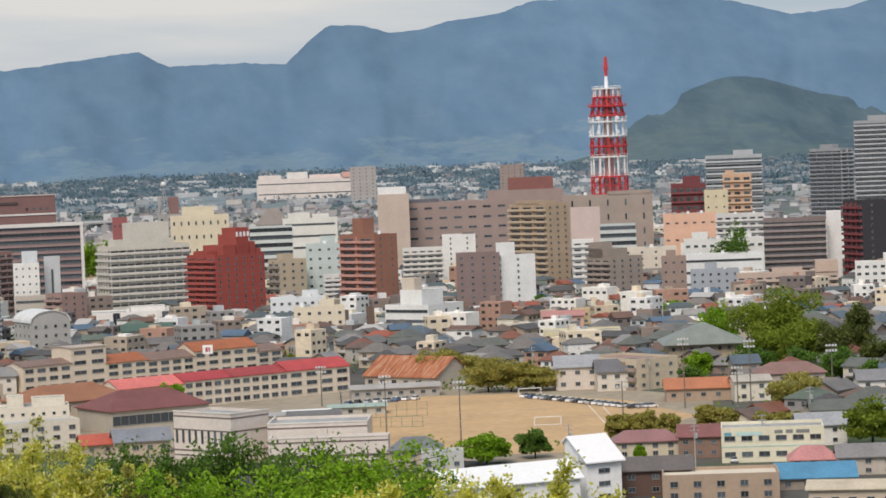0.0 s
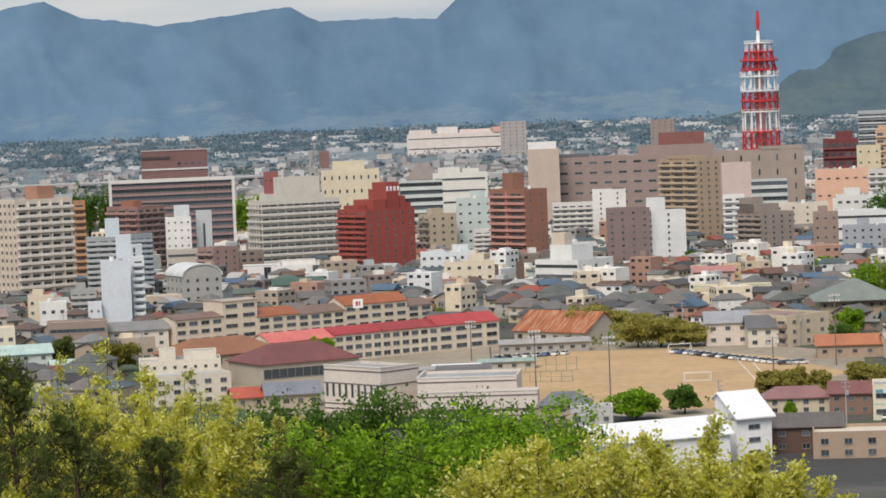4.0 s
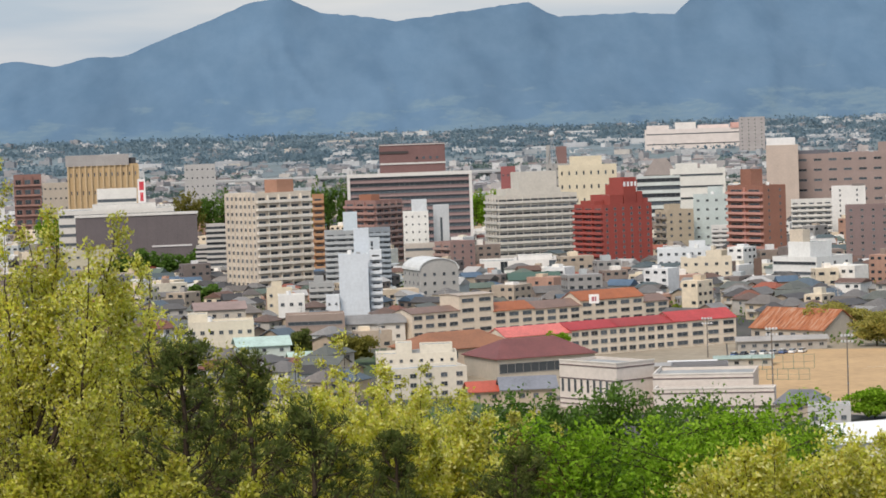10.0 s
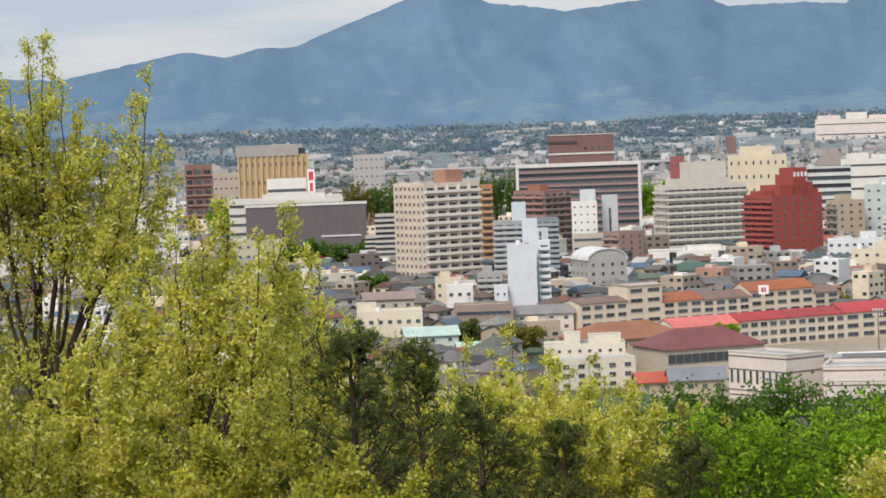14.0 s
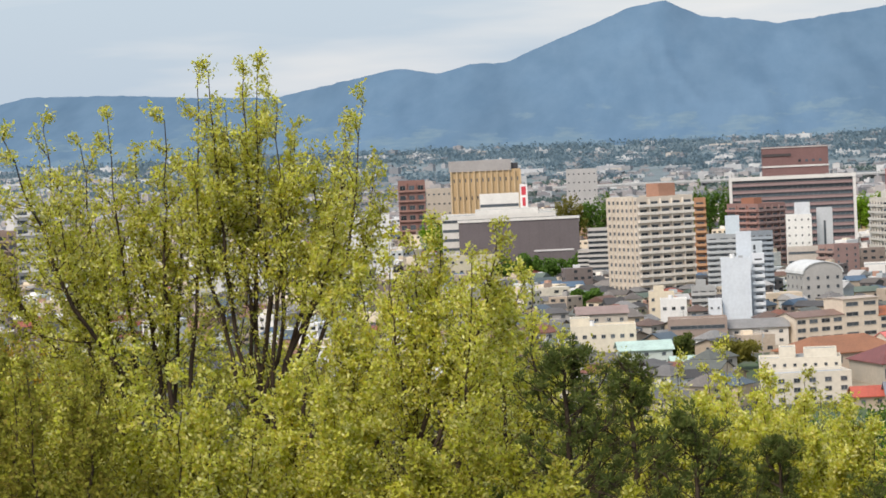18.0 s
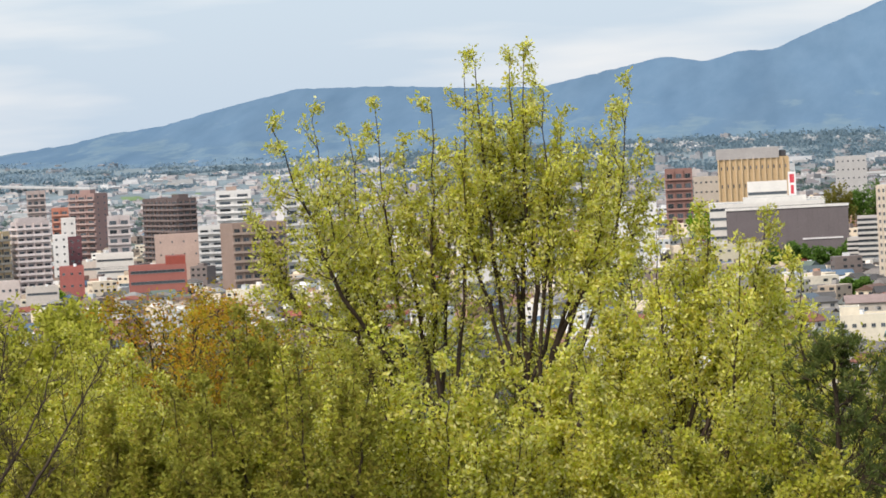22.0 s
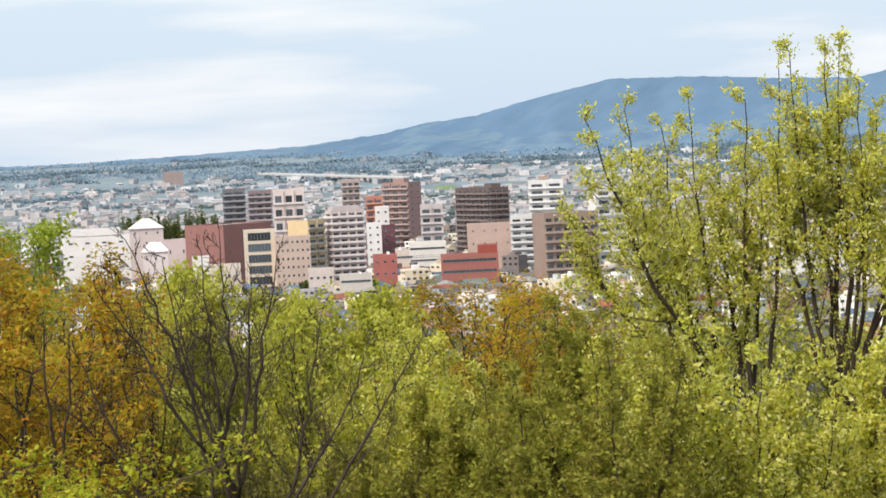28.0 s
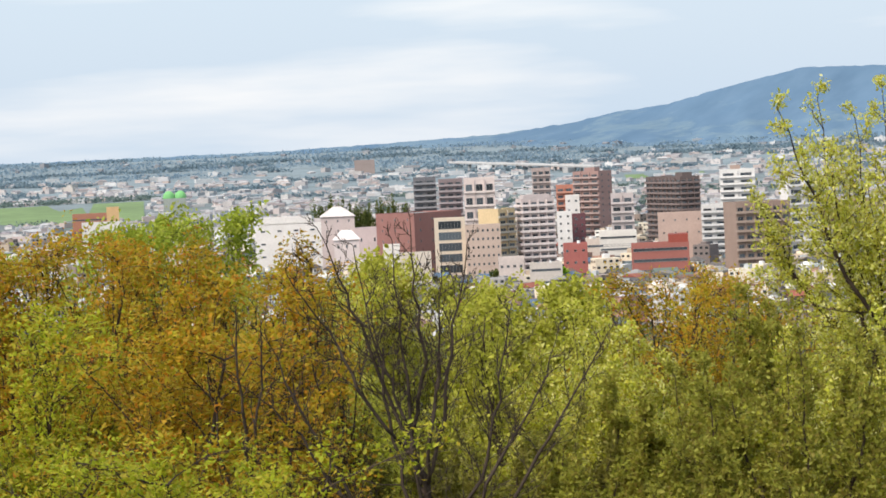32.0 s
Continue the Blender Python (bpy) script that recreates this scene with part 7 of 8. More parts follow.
grove_tree("fresh_tree", "bright yellow-green tree low behind the maples", 28.15, 85, 30.3, 4.2, LIMEGREEN, "trees of the slope", 62, leaves=14000, leaf=0.17, crown=0.67, count=7, fuzz=0.14)
plume_tree("spring_tree", "young tree with pale yellow-green spring leaves", 18.06, 50, 17.1, 3.9, SPRING, "trees of the slope", 63, leaves=29105, crown=0.72, count=7)
grove_tree("rust_maple", "olive and rust spring tree behind pale ones", 16.29, 60, 20.5, 3.1, RUSTY, "trees of the slope", 64, leaves=15750, leaf=0.09, crown=0.72, count=7, kids=(2, 2), fuzz=0.12, level=0.6, aspect=0.52, thin=0.003)
plume_tree("spring_tree", "young tree with pale yellow-green spring leaves", 14.10, 50, 17.1, 3.4, SPRING, "trees of the slope", 65, leaves=23813, crown=0.72, count=6)
grove_tree("fresh_tree", "bright green bush below the town", 19.82, 60, 20.1, 3.2, SPRINGGREEN, "trees of the slope", 66, leaves=9800, leaf=0.128, crown=0.73, count=7, fuzz=0.14)
plume_tree("spring_tree", "young tree with olive-green spring leaves and brown twigs", 17.31, 40, 13.1, 3.9, BROWNSAGE, "trees of the slope", 67, leaves=29400, crown=0.77, count=7)
plume_tree("spring_tree", "young tree with pale yellow-green spring leaves", 14.16, 40, 13.2, 3.4, BROWNSAGE, "trees of the slope", 68, leaves=31752, crown=0.77, count=6)
grove_tree("fresh_tree", "olive-green bush behind the bare tree", 21.81, 62, 20.9, 5.3, SAGE, "trees of the slope", 69, leaves=17500, leaf=0.111, crown=0.73)
grove_tree("fresh_tree", "olive-green bush behind the bare tree", 23.79, 62, 21.3, 3.3, SAGE, "trees of the slope", 70, leaves=12250, leaf=0.111, crown=0.71)
plume_tree("spring_tree", "thinly leaved low tree with brown twigs", 19.91, 40, 12.8, 3.4, OLIVE, "trees of the slope", 71, leaves=11211, crown=0.79, count=6)
plume_tree("spring_tree", "young tree with olive-green spring leaves and brown twigs", 15.63, 34, 10.5, 3.9, BROWNSAGE, "trees of the slope", 72, leaves=26949, crown=0.78, count=7)
plume_tree("spring_tree", "thinly leaved low tree with brown twigs", 22.39, 48, 14.7, 4.1, OLIVE, "trees of the slope", 73, leaves=15523, crown=0.79, count=7)
plume_tree("spring_tree", "young tree with olive-green spring leaves and brown twigs", 19.15, 36, 10.9, 2.9, BROWNSAGE, "trees of the slope", 74, leaves=17149, crown=0.79, count=5)
grove_tree("spring_tree", "young tree with pale yellow-green spring leaves", 24.73, 50, 15.5, 3.3, SPRINGGREEN, "trees of the slope", 75, leaves=11200, leaf=0.119, crown=0.80, count=7, fuzz=0.14)
plume_tree("spring_tree", "young tree with olive-green spring leaves and brown twigs", 15.58, 46, 15.5, 4.0, BROWNSAGE, "trees of the slope", 76, leaves=24500, crown=0.74, count=7)
grove_tree("rust_maple", "olive and rust spring tree behind pale ones", 16.01, 60, 20.3, 3.2, RUSTY, "trees of the slope", 77, leaves=14000, leaf=0.09, crown=0.73, count=7, kids=(2, 2), fuzz=0.12, level=0.6, aspect=0.52, thin=0.003)
plume_tree("spring_tree", "young tree with olive-green spring leaves and brown twigs", 18.86, 44, 14.7, 3.8, SAGE, "trees of the slope", 78, leaves=22049, crown=0.75, count=7)
grove_tree("rust_maple", "spring maple with rust and olive leaves", 29.89, 47, 17.6, 3.1, RUSTY, "trees of the slope", 79, leaves=19250, leaf=0.09, crown=0.67, count=7, kids=(2, 2), fuzz=0.12, level=0.6, aspect=0.52, thin=0.003)
grove_tree("rust_maple", "spring maple with ochre and green leaves", 27.50, 46, 16.8, 3.1, RUSTY, "trees of the slope", 80, leaves=21000, leaf=0.09, crown=0.69, count=7, kids=(2, 2), fuzz=0.12, level=0.6, aspect=0.52, thin=0.003)
grove_tree("rust_maple", "spring maple with ochre leaves behind the bare tree", 25.06, 48, 17.3, 2.4, RUSTY, "trees of the slope", 81, leaves=14000, leaf=0.09, crown=0.70, count=7, kids=(2, 2), fuzz=0.12, level=0.6, aspect=0.52, thin=0.003)
grove_tree("fresh_tree", "olive-green bush behind the bare tree", 22.73, 64, 21.8, 3.9, SAGE, "trees of the slope", 82, leaves=15750, leaf=0.111, crown=0.72)
plume_tree("spring_tree", "young tree with pale yellow-green spring leaves", 0.17, 60, 18.8, 4.2, SPRING, TALL, 201, leaves=15000, crown=0.74, count=7)
plume_tree("spring_tree", "young tree with olive-green spring leaves", -1.34, 62, 19.0, 4.4, SAGE, TALL, 202, leaves=15000, crown=0.74, count=7)
plume_tree("spring_tree", "young tree with pale yellow-green spring leaves", -2.85, 62, 18.6, 4.2, SPRING, TALL, 203, leaves=13000, crown=0.74, count=7)
plume_tree("spring_tree", "young tree with olive-green spring leaves", 1.70, 58, 18.1, 3.6, SAGE, TALL, 204, leaves=12000, crown=0.74, count=7)
plume_tree("spring_tree", "low young tree with pale yellow-green spring leaves", 11.83, 37, 12.8, 3.6, SPRING, TALL, 205, leaves=16000, crown=0.74, count=7)
plume_tree("spring_tree", "low young tree with olive-green spring leaves", 14.06, 36, 12.5, 3.4, BROWNSAGE, TALL, 206, leaves=15000, crown=0.74, count=7)
for az, h, seed in ((-8.1, 11.2, 91), (-9.15, 11.4, 92), (-10.3, 11.5, 93), (-11.4, 11.45, 94), (-12.5, 11.15, 95), (-13.6, 10.7, 96)):
    grove_tree("spring_tree", "dense low tree with pale yellow-green spring leaves", az, 40, h, 1.7, SPRING, "trees of the slope", seed, leaves=15000, leaf=0.075, crown=0.80, count=7, fuzz=0.16)
for az, h, mat, seed in ((3.2, 24.0, SAGE, 221), (4.9, 24.1, BROWNSAGE, 222), (6.6, 24.0, SAGE, 223), (8.2, 24.3, BROWNSAGE, 224), (9.8, 24.2, SAGE, 225), (11.4, 24.2, BROWNSAGE, 226), (13.0, 24.4, SAGE, 227), (14.6, 24.8, BROWNSAGE, 228), (16.2, 25.2, SAGE, 229), (17.8, 25.6, BROWNSAGE, 230), (19.4, 25.6, SAGE, 231)):
    grove_tree("thicket_bush", "brown-olive bush low behind the spring trees", az, 80, h, 3.9, mat, "thicket", seed, leaves=12000, leaf=0.13, crown=0.72, count=8, fuzz=0.24)
grove_tree("thicket_bush", "olive-green bush among the trunks of the slope", 4.6, 64, 19.8, 3.4, SAGE, "thicket", 210, leaves=9000, leaf=0.12, crown=0.72, count=7, fuzz=0.2)
grove_tree("thicket_bush", "olive-green bush among the trunks of the slope", 6.9, 64, 20.2, 3.4, BROWNSAGE, "thicket", 211, leaves=9000, leaf=0.12, crown=0.72, count=7, fuzz=0.2)
grove_tree("thicket_bush", "olive-green bush among the trunks of the slope", 8.9, 64, 20.4, 3.4, SAGE, "thicket", 212, leaves=9000, leaf=0.12, crown=0.72, count=7, fuzz=0.2)
grove_tree("thicket_bush", "olive-green bush among the trunks of the slope", 10.7, 64, 20.5, 3.4, BROWNSAGE, "thicket", 213, leaves=9000, leaf=0.12, crown=0.72, count=7, fuzz=0.2)
grove_tree("thicket_bush", "olive-green bush among the trunks of the slope", 12.6, 64, 20.7, 3.4, SAGE, "thicket", 214, leaves=9000, leaf=0.12, crown=0.72, count=7, fuzz=0.2)
grove_tree("thicket_bush", "olive-green bush among the trunks of the slope", 14.6, 64, 20.9, 3.4, BROWNSAGE, "thicket", 215, leaves=9000, leaf=0.12, crown=0.72, count=7, fuzz=0.2)
town_tree("zelkova_tree", "great round fresh green tree by the temple", -17.35, 922, 28.0, 32.0, OLIVEGREEN, 83, leaves=16000, leaf=0.95)
town_tree("zelkova_tree", "broad green tree under the great round one", -17.5, 906, 20.0, 27.0, OLIVEGREEN, 183, leaves=12000, leaf=0.95)
town_tree("zelkova_tree", "green tree beside the great round tree", -16.03, 964, 24.6, 13.8, FRESH, 84)
town_tree("cypress_tree", "dark narrow cypress by the temple", -18.94, 922, 23.9, 9.1, PINE, 85)
town_tree("cypress_tree", "dark evergreen tree by the temple", -18.45, 902, 18.3, 12.9, PINE, 86)
town_tree("zelkova_tree", "dark evergreen behind the temple", -19.26, 898, 12.7, 11.0, PINE, 87)
town_tree("cherry_tree", "olive green tree in a row beside the field", -10.28, 905, 13.5, 17.6, KHAKI, 88)
town_tree("cherry_tree", "olive green tree in a row beside the field", -10.75, 905, 11.7, 17.6, KHAKI, 89)
town_tree("cherry_tree", "olive green tree in a row beside the field", -11.27, 872, 12.1, 16.9, KHAKI, 90)
town_tree("cherry_tree", "olive green tree in a row beside the field", -11.74, 872, 10.4, 16.9, KHAKI, 91)
town_tree("cherry_tree", "olive green tree in a row beside the field", -12.27, 872, 8.5, 16.9, KHAKI, 92)
town_tree("cherry_tree", "olive shrub tree at the field edge", -13.93, 716, 7.3, 8.8, KHAKI, 93)
town_tree("cherry_tree", "olive shrub tree at the field edge", -14.46, 714, 7.9, 8.8, KHAKI, 94)
town_tree("cherry_tree", "olive shrub tree at the field edge", -14.92, 712, 7.0, 8.7, KHAKI, 95)
town_tree("shrub", "olive green shrub at the field edge", -15.87, 742, 6.0, 9.1, KHAKI, 96)
town_tree("shrub", "olive green shrub at the field edge", -16.33, 732, 5.7, 9.0, KHAKI, 97)
town_tree("shrub", "olive green shrub at the field edge", -16.91, 730, 4.7, 9.0, KHAKI, 98)
town_tree("shrub", "olive green shrub at the field edge", -17.43, 728, 4.7, 8.9, KHAKI, 99)
town_tree("cherry_tree", "broad olive brown tree by the lamps", -17.64, 760, 12.5, 19.4, KHAKI, 100)
town_tree("camphor_tree", "dense green tree at the near end of the field", -11.18, 669, 7.4, 12.3, FRESH, 101)
town_tree("camphor_tree", "dense dark green tree at the near end of the field", -12.19, 678, 8.3, 9.0, DEEP, 102)
town_tree("garden_tree", "dark green tree beside the temple", -16.77, 894, 11.5, 15.5, DEEP, 103)
town_tree("garden_tree", "dark green tree beside the temple", -17.76, 880, 10.7, 17.1, DEEP, 104)
town_tree("garden_tree", "dark green tree beside the temple", -18.56, 868, 10.7, 15.1, DEEP, 105)
town_tree("garden_tree", "dark green tree beside the temple", -19.27, 837, 9.3, 12.0, DEEP, 106)
town_tree("garden_tree", "dark green tree beside the temple", -15.49, 856, 8.7, 8.7, DEEP, 107)
town_tree("garden_tree", "fresh green tree near the temple", -15.65, 896, 9.5, 10.1, FRESH, 108)
town_tree("garden_tree", "green garden tree beside houses", -19.15, 682, 12.5, 15.4, OLIVEGREEN, 109)
town_tree("garden_tree", "green garden tree in front of the shops", -16.44, 1465, 34.9, 22.0, DEEP, 110, leaves=3500, leaf=1.1)
town_tree("garden_tree", "green tree between the flats", -12.51, 1303, 8.5, 13.3, DEEP, 111, leaves=2200, leaf=1.15)
town_tree("garden_tree", "fresh green tree before the pink house", -14.35, 666, 3.6, 3.0, FRESH, 112)
town_tree("garden_tree", "round green tree before the school", -4.70, 854, 9.2, 7.3, FRESH, 113)
town_tree("garden_tree", "dark brown-green tree among houses", -0.44, 858, 10.9, 15.8, OLIVE, 114)
town_tree("garden_tree", "dark evergreen among houses", 0.55, 897, 9.6, 11.0, PINE, 115)
town_tree("garden_tree", "green tree by the cream tower", 2.60, 1172, 11.2, 14.4, DEEP, 116, leaves=2200, leaf=1.15)
town_tree("park_tree", "dark green tree beside the theatre", 4.21, 1400, 15.0, 14.3, DEEP, 117, leaves=2200, leaf=1.15)
town_tree("park_tree", "dark green tree beside the theatre", 3.75, 1400, 17.0, 14.3, DEEP, 118, leaves=2200, leaf=1.15)
town_tree("park_tree", "dark green tree beside the theatre", 3.35, 1400, 13.5, 14.3, DEEP, 119, leaves=2200, leaf=1.15)
town_tree("park_tree", "dark green tree beside the theatre", 3.00, 1400, 14.0, 14.3, DEEP, 120, leaves=2200, leaf=1.15)
town_tree("park_tree", "dark green tree beside the theatre", 2.71, 1400, 16.0, 14.3, DEEP, 121, leaves=2200, leaf=1.15)
town_tree("park_tree", "dark green tree beside the theatre", 2.30, 1400, 12.0, 14.3, DEEP, 122, leaves=2200, leaf=1.15)
town_tree("park_tree", "tall dark green park tree behind the flats", 0.21, 1750, 44.7, 12.9, DEEP, 123, leaves=2200, leaf=1.15)
town_tree("park_tree", "tall dark green park tree behind the flats", -0.03, 1750, 44.4, 12.9, DEEP, 124, leaves=2200, leaf=1.15)
town_tree("park_tree", "tall dark green park tree behind the flats", -0.32, 1750, 44.1, 12.9, DEEP, 125, leaves=2200, leaf=1.15)
town_tree("park_tree", "tall dark green park tree behind the flats", -0.50, 1750, 43.9, 12.9, DEEP, 126, leaves=2200, leaf=1.15)
town_tree("park_tree", "bright green park tree behind the office", -3.13, 1750, 33.7, 12.2, FRESH, 127, leaves=2200, leaf=1.15)
town_tree("park_tree", "bright green park tree behind the office", -3.30, 1750, 33.5, 12.2, FRESH, 128, leaves=2200, leaf=1.15)
town_tree("park_tree", "bright green park tree behind the office", -3.48, 1750, 33.3, 12.2, FRESH, 129, leaves=2200, leaf=1.15)
town_tree("park_tree", "green and brown park tree behind the theatre", 3.00, 1800, 39.9, 16.2, OLIVE, 130, leaves=2200, leaf=1.15)
town_tree("park_tree", "green and brown park tree behind the theatre", 2.71, 1800, 39.5, 16.2, OLIVE, 131, leaves=2200, leaf=1.15)
town_tree("park_tree", "green and brown park tree behind the theatre", 2.42, 1800, 39.2, 16.2, DEEP, 132, leaves=2200, leaf=1.15)
town_tree("park_tree", "green and brown park tree behind the theatre", 2.13, 1800, 38.8, 16.2, DEEP, 133, leaves=2200, leaf=1.15)
town_tree("park_tree", "fresh green tree beside the tan office", 5.77, 1700, 31.4, 13.9, FRESH, 134, leaves=2200, leaf=1.15)
town_tree("park_tree", "fresh green tree beside the tan office", 5.48, 1700, 31.0, 13.9, FRESH, 135, leaves=2200, leaf=1.15)
town_tree("pine_park_tree", "dark pine in a row behind the hall", 24.02, 1900, 48.0, 11.7, PINE, 136, leaves=2200, leaf=1.15)
town_tree("pine_park_tree", "dark pine in a row behind the hall", 23.76, 1900, 47.6, 11.7, PINE, 137, leaves=2200, leaf=1.15)
town_tree("pine_park_tree", "dark pine in a row behind the hall", 23.51, 1900, 47.1, 11.7, PINE, 138, leaves=2200, leaf=1.15)
town_tree("pine_park_tree", "dark pine in a row behind the hall", 23.25, 1900, 46.7, 11.7, PINE, 139, leaves=2200, leaf=1.15)
town_tree("pine_park_tree", "dark pine in a row behind the hall", 23.00, 1900, 46.3, 11.7, PINE, 140, leaves=2200, leaf=1.15)
town_tree("pine_park_tree", "dark pine in a row behind the hall", 22.74, 1900, 45.9, 11.7, PINE, 141, leaves=2200, leaf=1.15)
town_tree("pine_park_tree", "dark pine in a row behind the hall", 22.49, 1900, 45.4, 11.7, PINE, 142, leaves=2200, leaf=1.15)
town_tree("pine_park_tree", "dark pine in a row behind the hall", 22.23, 1900, 45.0, 11.7, PINE, 143, leaves=2200, leaf=1.15)
town_tree("garden_tree", "dark tree at the foot of the flats", 20.36, 1420, 12.5, 8.7, PINE, 144, leaves=2200, leaf=1.15)
town_tree("garden_tree", "dark tree at the foot of the flats", 20.01, 1420, 13.5, 8.7, PINE, 145, leaves=2200, leaf=1.15)
town_tree("garden_tree", "dark tree at the foot of the flats", 21.70, 1420, 9.9, 8.7, PINE, 146, leaves=2200, leaf=1.15)
town_tree("garden_tree", "dark tree at the foot of the flats", 19.01, 1420, 10.8, 8.7, FRESH, 147, leaves=2200, leaf=1.15)
town_tree("garden_tree", "bright green garden tree", -7.97, 1292, 7.9, 7.9, FRESH, 148, leaves=2200, leaf=1.15)
town_tree("garden_tree", "pale green garden tree", -7.49, 1040, 6.0, 12.8, OLIVEGREEN, 149)
town_tree("garden_tree", "pale green garden tree", -8.78, 1027, 5.9, 8.4, OLIVEGREEN, 150)
town_tree("garden_tree", "green garden tree beside flats", -15.19, 1212, 8.6, 14.9, FRESH, 151, leaves=2200, leaf=1.15)
# ---- houses of the town ----


def free_at(p, r):
    if any((p.x - x) ** 2 + (p.y - y) ** 2 < (r + q) ** 2 for x, y, q in OPEN):
        return False
    for inv, w, dep in PLOTS:
        q = inv @ p
        if -r - 7 < q.x < w + r and -r - 12 < q.y < dep + r:
            return False
    return True


ROOFS = ((0.102, 0.0978, 0.0952), (0.145, 0.138, 0.133), (0.0723, 0.068, 0.068), (0.128, 0.085, 0.068), (0.212, 0.208, 0.204), (0.085, 0.115, 0.145), (0.111, 0.119, 0.106), (0.187, 0.0765, 0.051), (0.162, 0.145, 0.132))
WALLS = ((0.6, 0.53, 0.42), (0.72, 0.71, 0.68), (0.36, 0.29, 0.22), (0.4, 0.38, 0.35), (0.26, 0.2, 0.165), (0.5, 0.41, 0.3))


def house_model(k):
    """One kind of dwelling: walls, thick roof, windows, door, gutter."""
    rng = random.Random(k)
    w, dep, fl = rng.uniform(8, 13), rng.uniform(7, 10), 2 if k % 4 else 1
    h = 2.9 * fl + 0.2
    r = new("house")
    wall, rm = paint(WALLS[k % 6]), paint(ROOFS[k % 9], 0.6, 1.6, 0.3)
    up, hip = rng.uniform(1.6, 2.8), (0.0, 0.7, 0.0, 1.0)[k % 4]
    bm = bmesh.new()
    if hip:
        box(bm, 0, 0, -0.5, w, dep, h)
    else:
        a = [bm.verts.new(p) for p in ((0, 0, -0.5), (0, dep, -0.5), (0, dep, h), (0, dep / 2, h + up - 0.15), (0, 0, h))]
        b = [bm.verts.new((w, v.co.y, v.co.z)) for v in a]
        bm.faces.new(a[::-1])
        bm.faces.new(b)
        for i in range(5):
            bm.faces.new((a[i], a[(i + 1) % 5], b[(i + 1) % 5], b[i]))
    part("wall", bm, wall, r)
    part("roof", roof_mesh(w, dep, h, up, hip, 0.6), rm, r)
    facade(r, FRONT, w, 0, h - 0.2, ("win", fl, 2, 1.7, 1.25), wall)
    facade(r, side_of(dep), dep, 0, h - 0.2, ("win", fl, 1, 1.2, 1.1), wall)
    if fl == 2:
        bm = bmesh.new()
        box(bm, w * 0.1, -1.1, 2.85, w * 0.6, -0.003, 3.0)
        box(bm, w * 0.1, -1.1, 3.0, w * 0.6, -1.0, 3.9)
        part("balcony", bm, paint((0.5, 0.48, 0.45)), r)
    kinds = ("grey", "pale grey", "dark grey", "brown", "silver", "blue", "green-grey", "dull red", "light grey")
    walls = ("cream", "white", "tan", "grey", "brown", "beige")
    return tagged(r, "small %s town house with %s %s roof" % (walls[k % 6], kinds[k % 9], "hipped" if hip else "gabled"), "house", "houses of the town"), max(w, dep)


MODELS = [house_model(k) for k in range(18)]
rng = random.Random(5)
made, rest = 0, []
d = 560.0
while d < 2520:
    az = -23.5
    step = math.degrees((14.0 if d < 1300 else 19.0) / d)
    while az < 33:
        az += step * rng.uniform(0.85, 1.25)
        dd = d + rng.uniform(-7, 7)
        p = spot(az, dd)
        if not free_at(p, 5.8 if d < 1300 else 5.0):
            continue
        if az < -9.2 and dd < 690 or -15.9 < az < -8.3 and dd < 905:
            continue
        if az > -9.3 and dd < 735 or -8.9 < az < -0.6 and dd < 990:
            continue
        if az > 9 and dd < 1050 or az > 3 and dd < 860 or az > -2 and dd < 700:
            continue
        near = dd < 1150 and az < 4 and made < 310
        if near and rng.random() < 0.85:
            ob, size = MODELS[made % 18]
            m = Matrix.Translation(p) @ Matrix.Rotation(radians(az + rng.choice((-38, -30, 8, 15, 52, 60)) + rng.uniform(-6, 6)), 4, "Z")
            if made < 18:
                ob.matrix_basis = m
            else:
                copy_thing(ob, m)
            made += 1
        elif rng.random() < 0.9:
            rest.append((p, az, dd))
    d += 15.0 if d < 1300 else 21.0
for k in range(made, 18):
    for o in (*MODELS[k][0].children_recursive, MODELS[k][0]):
        bpy.data.objects.remove(o)


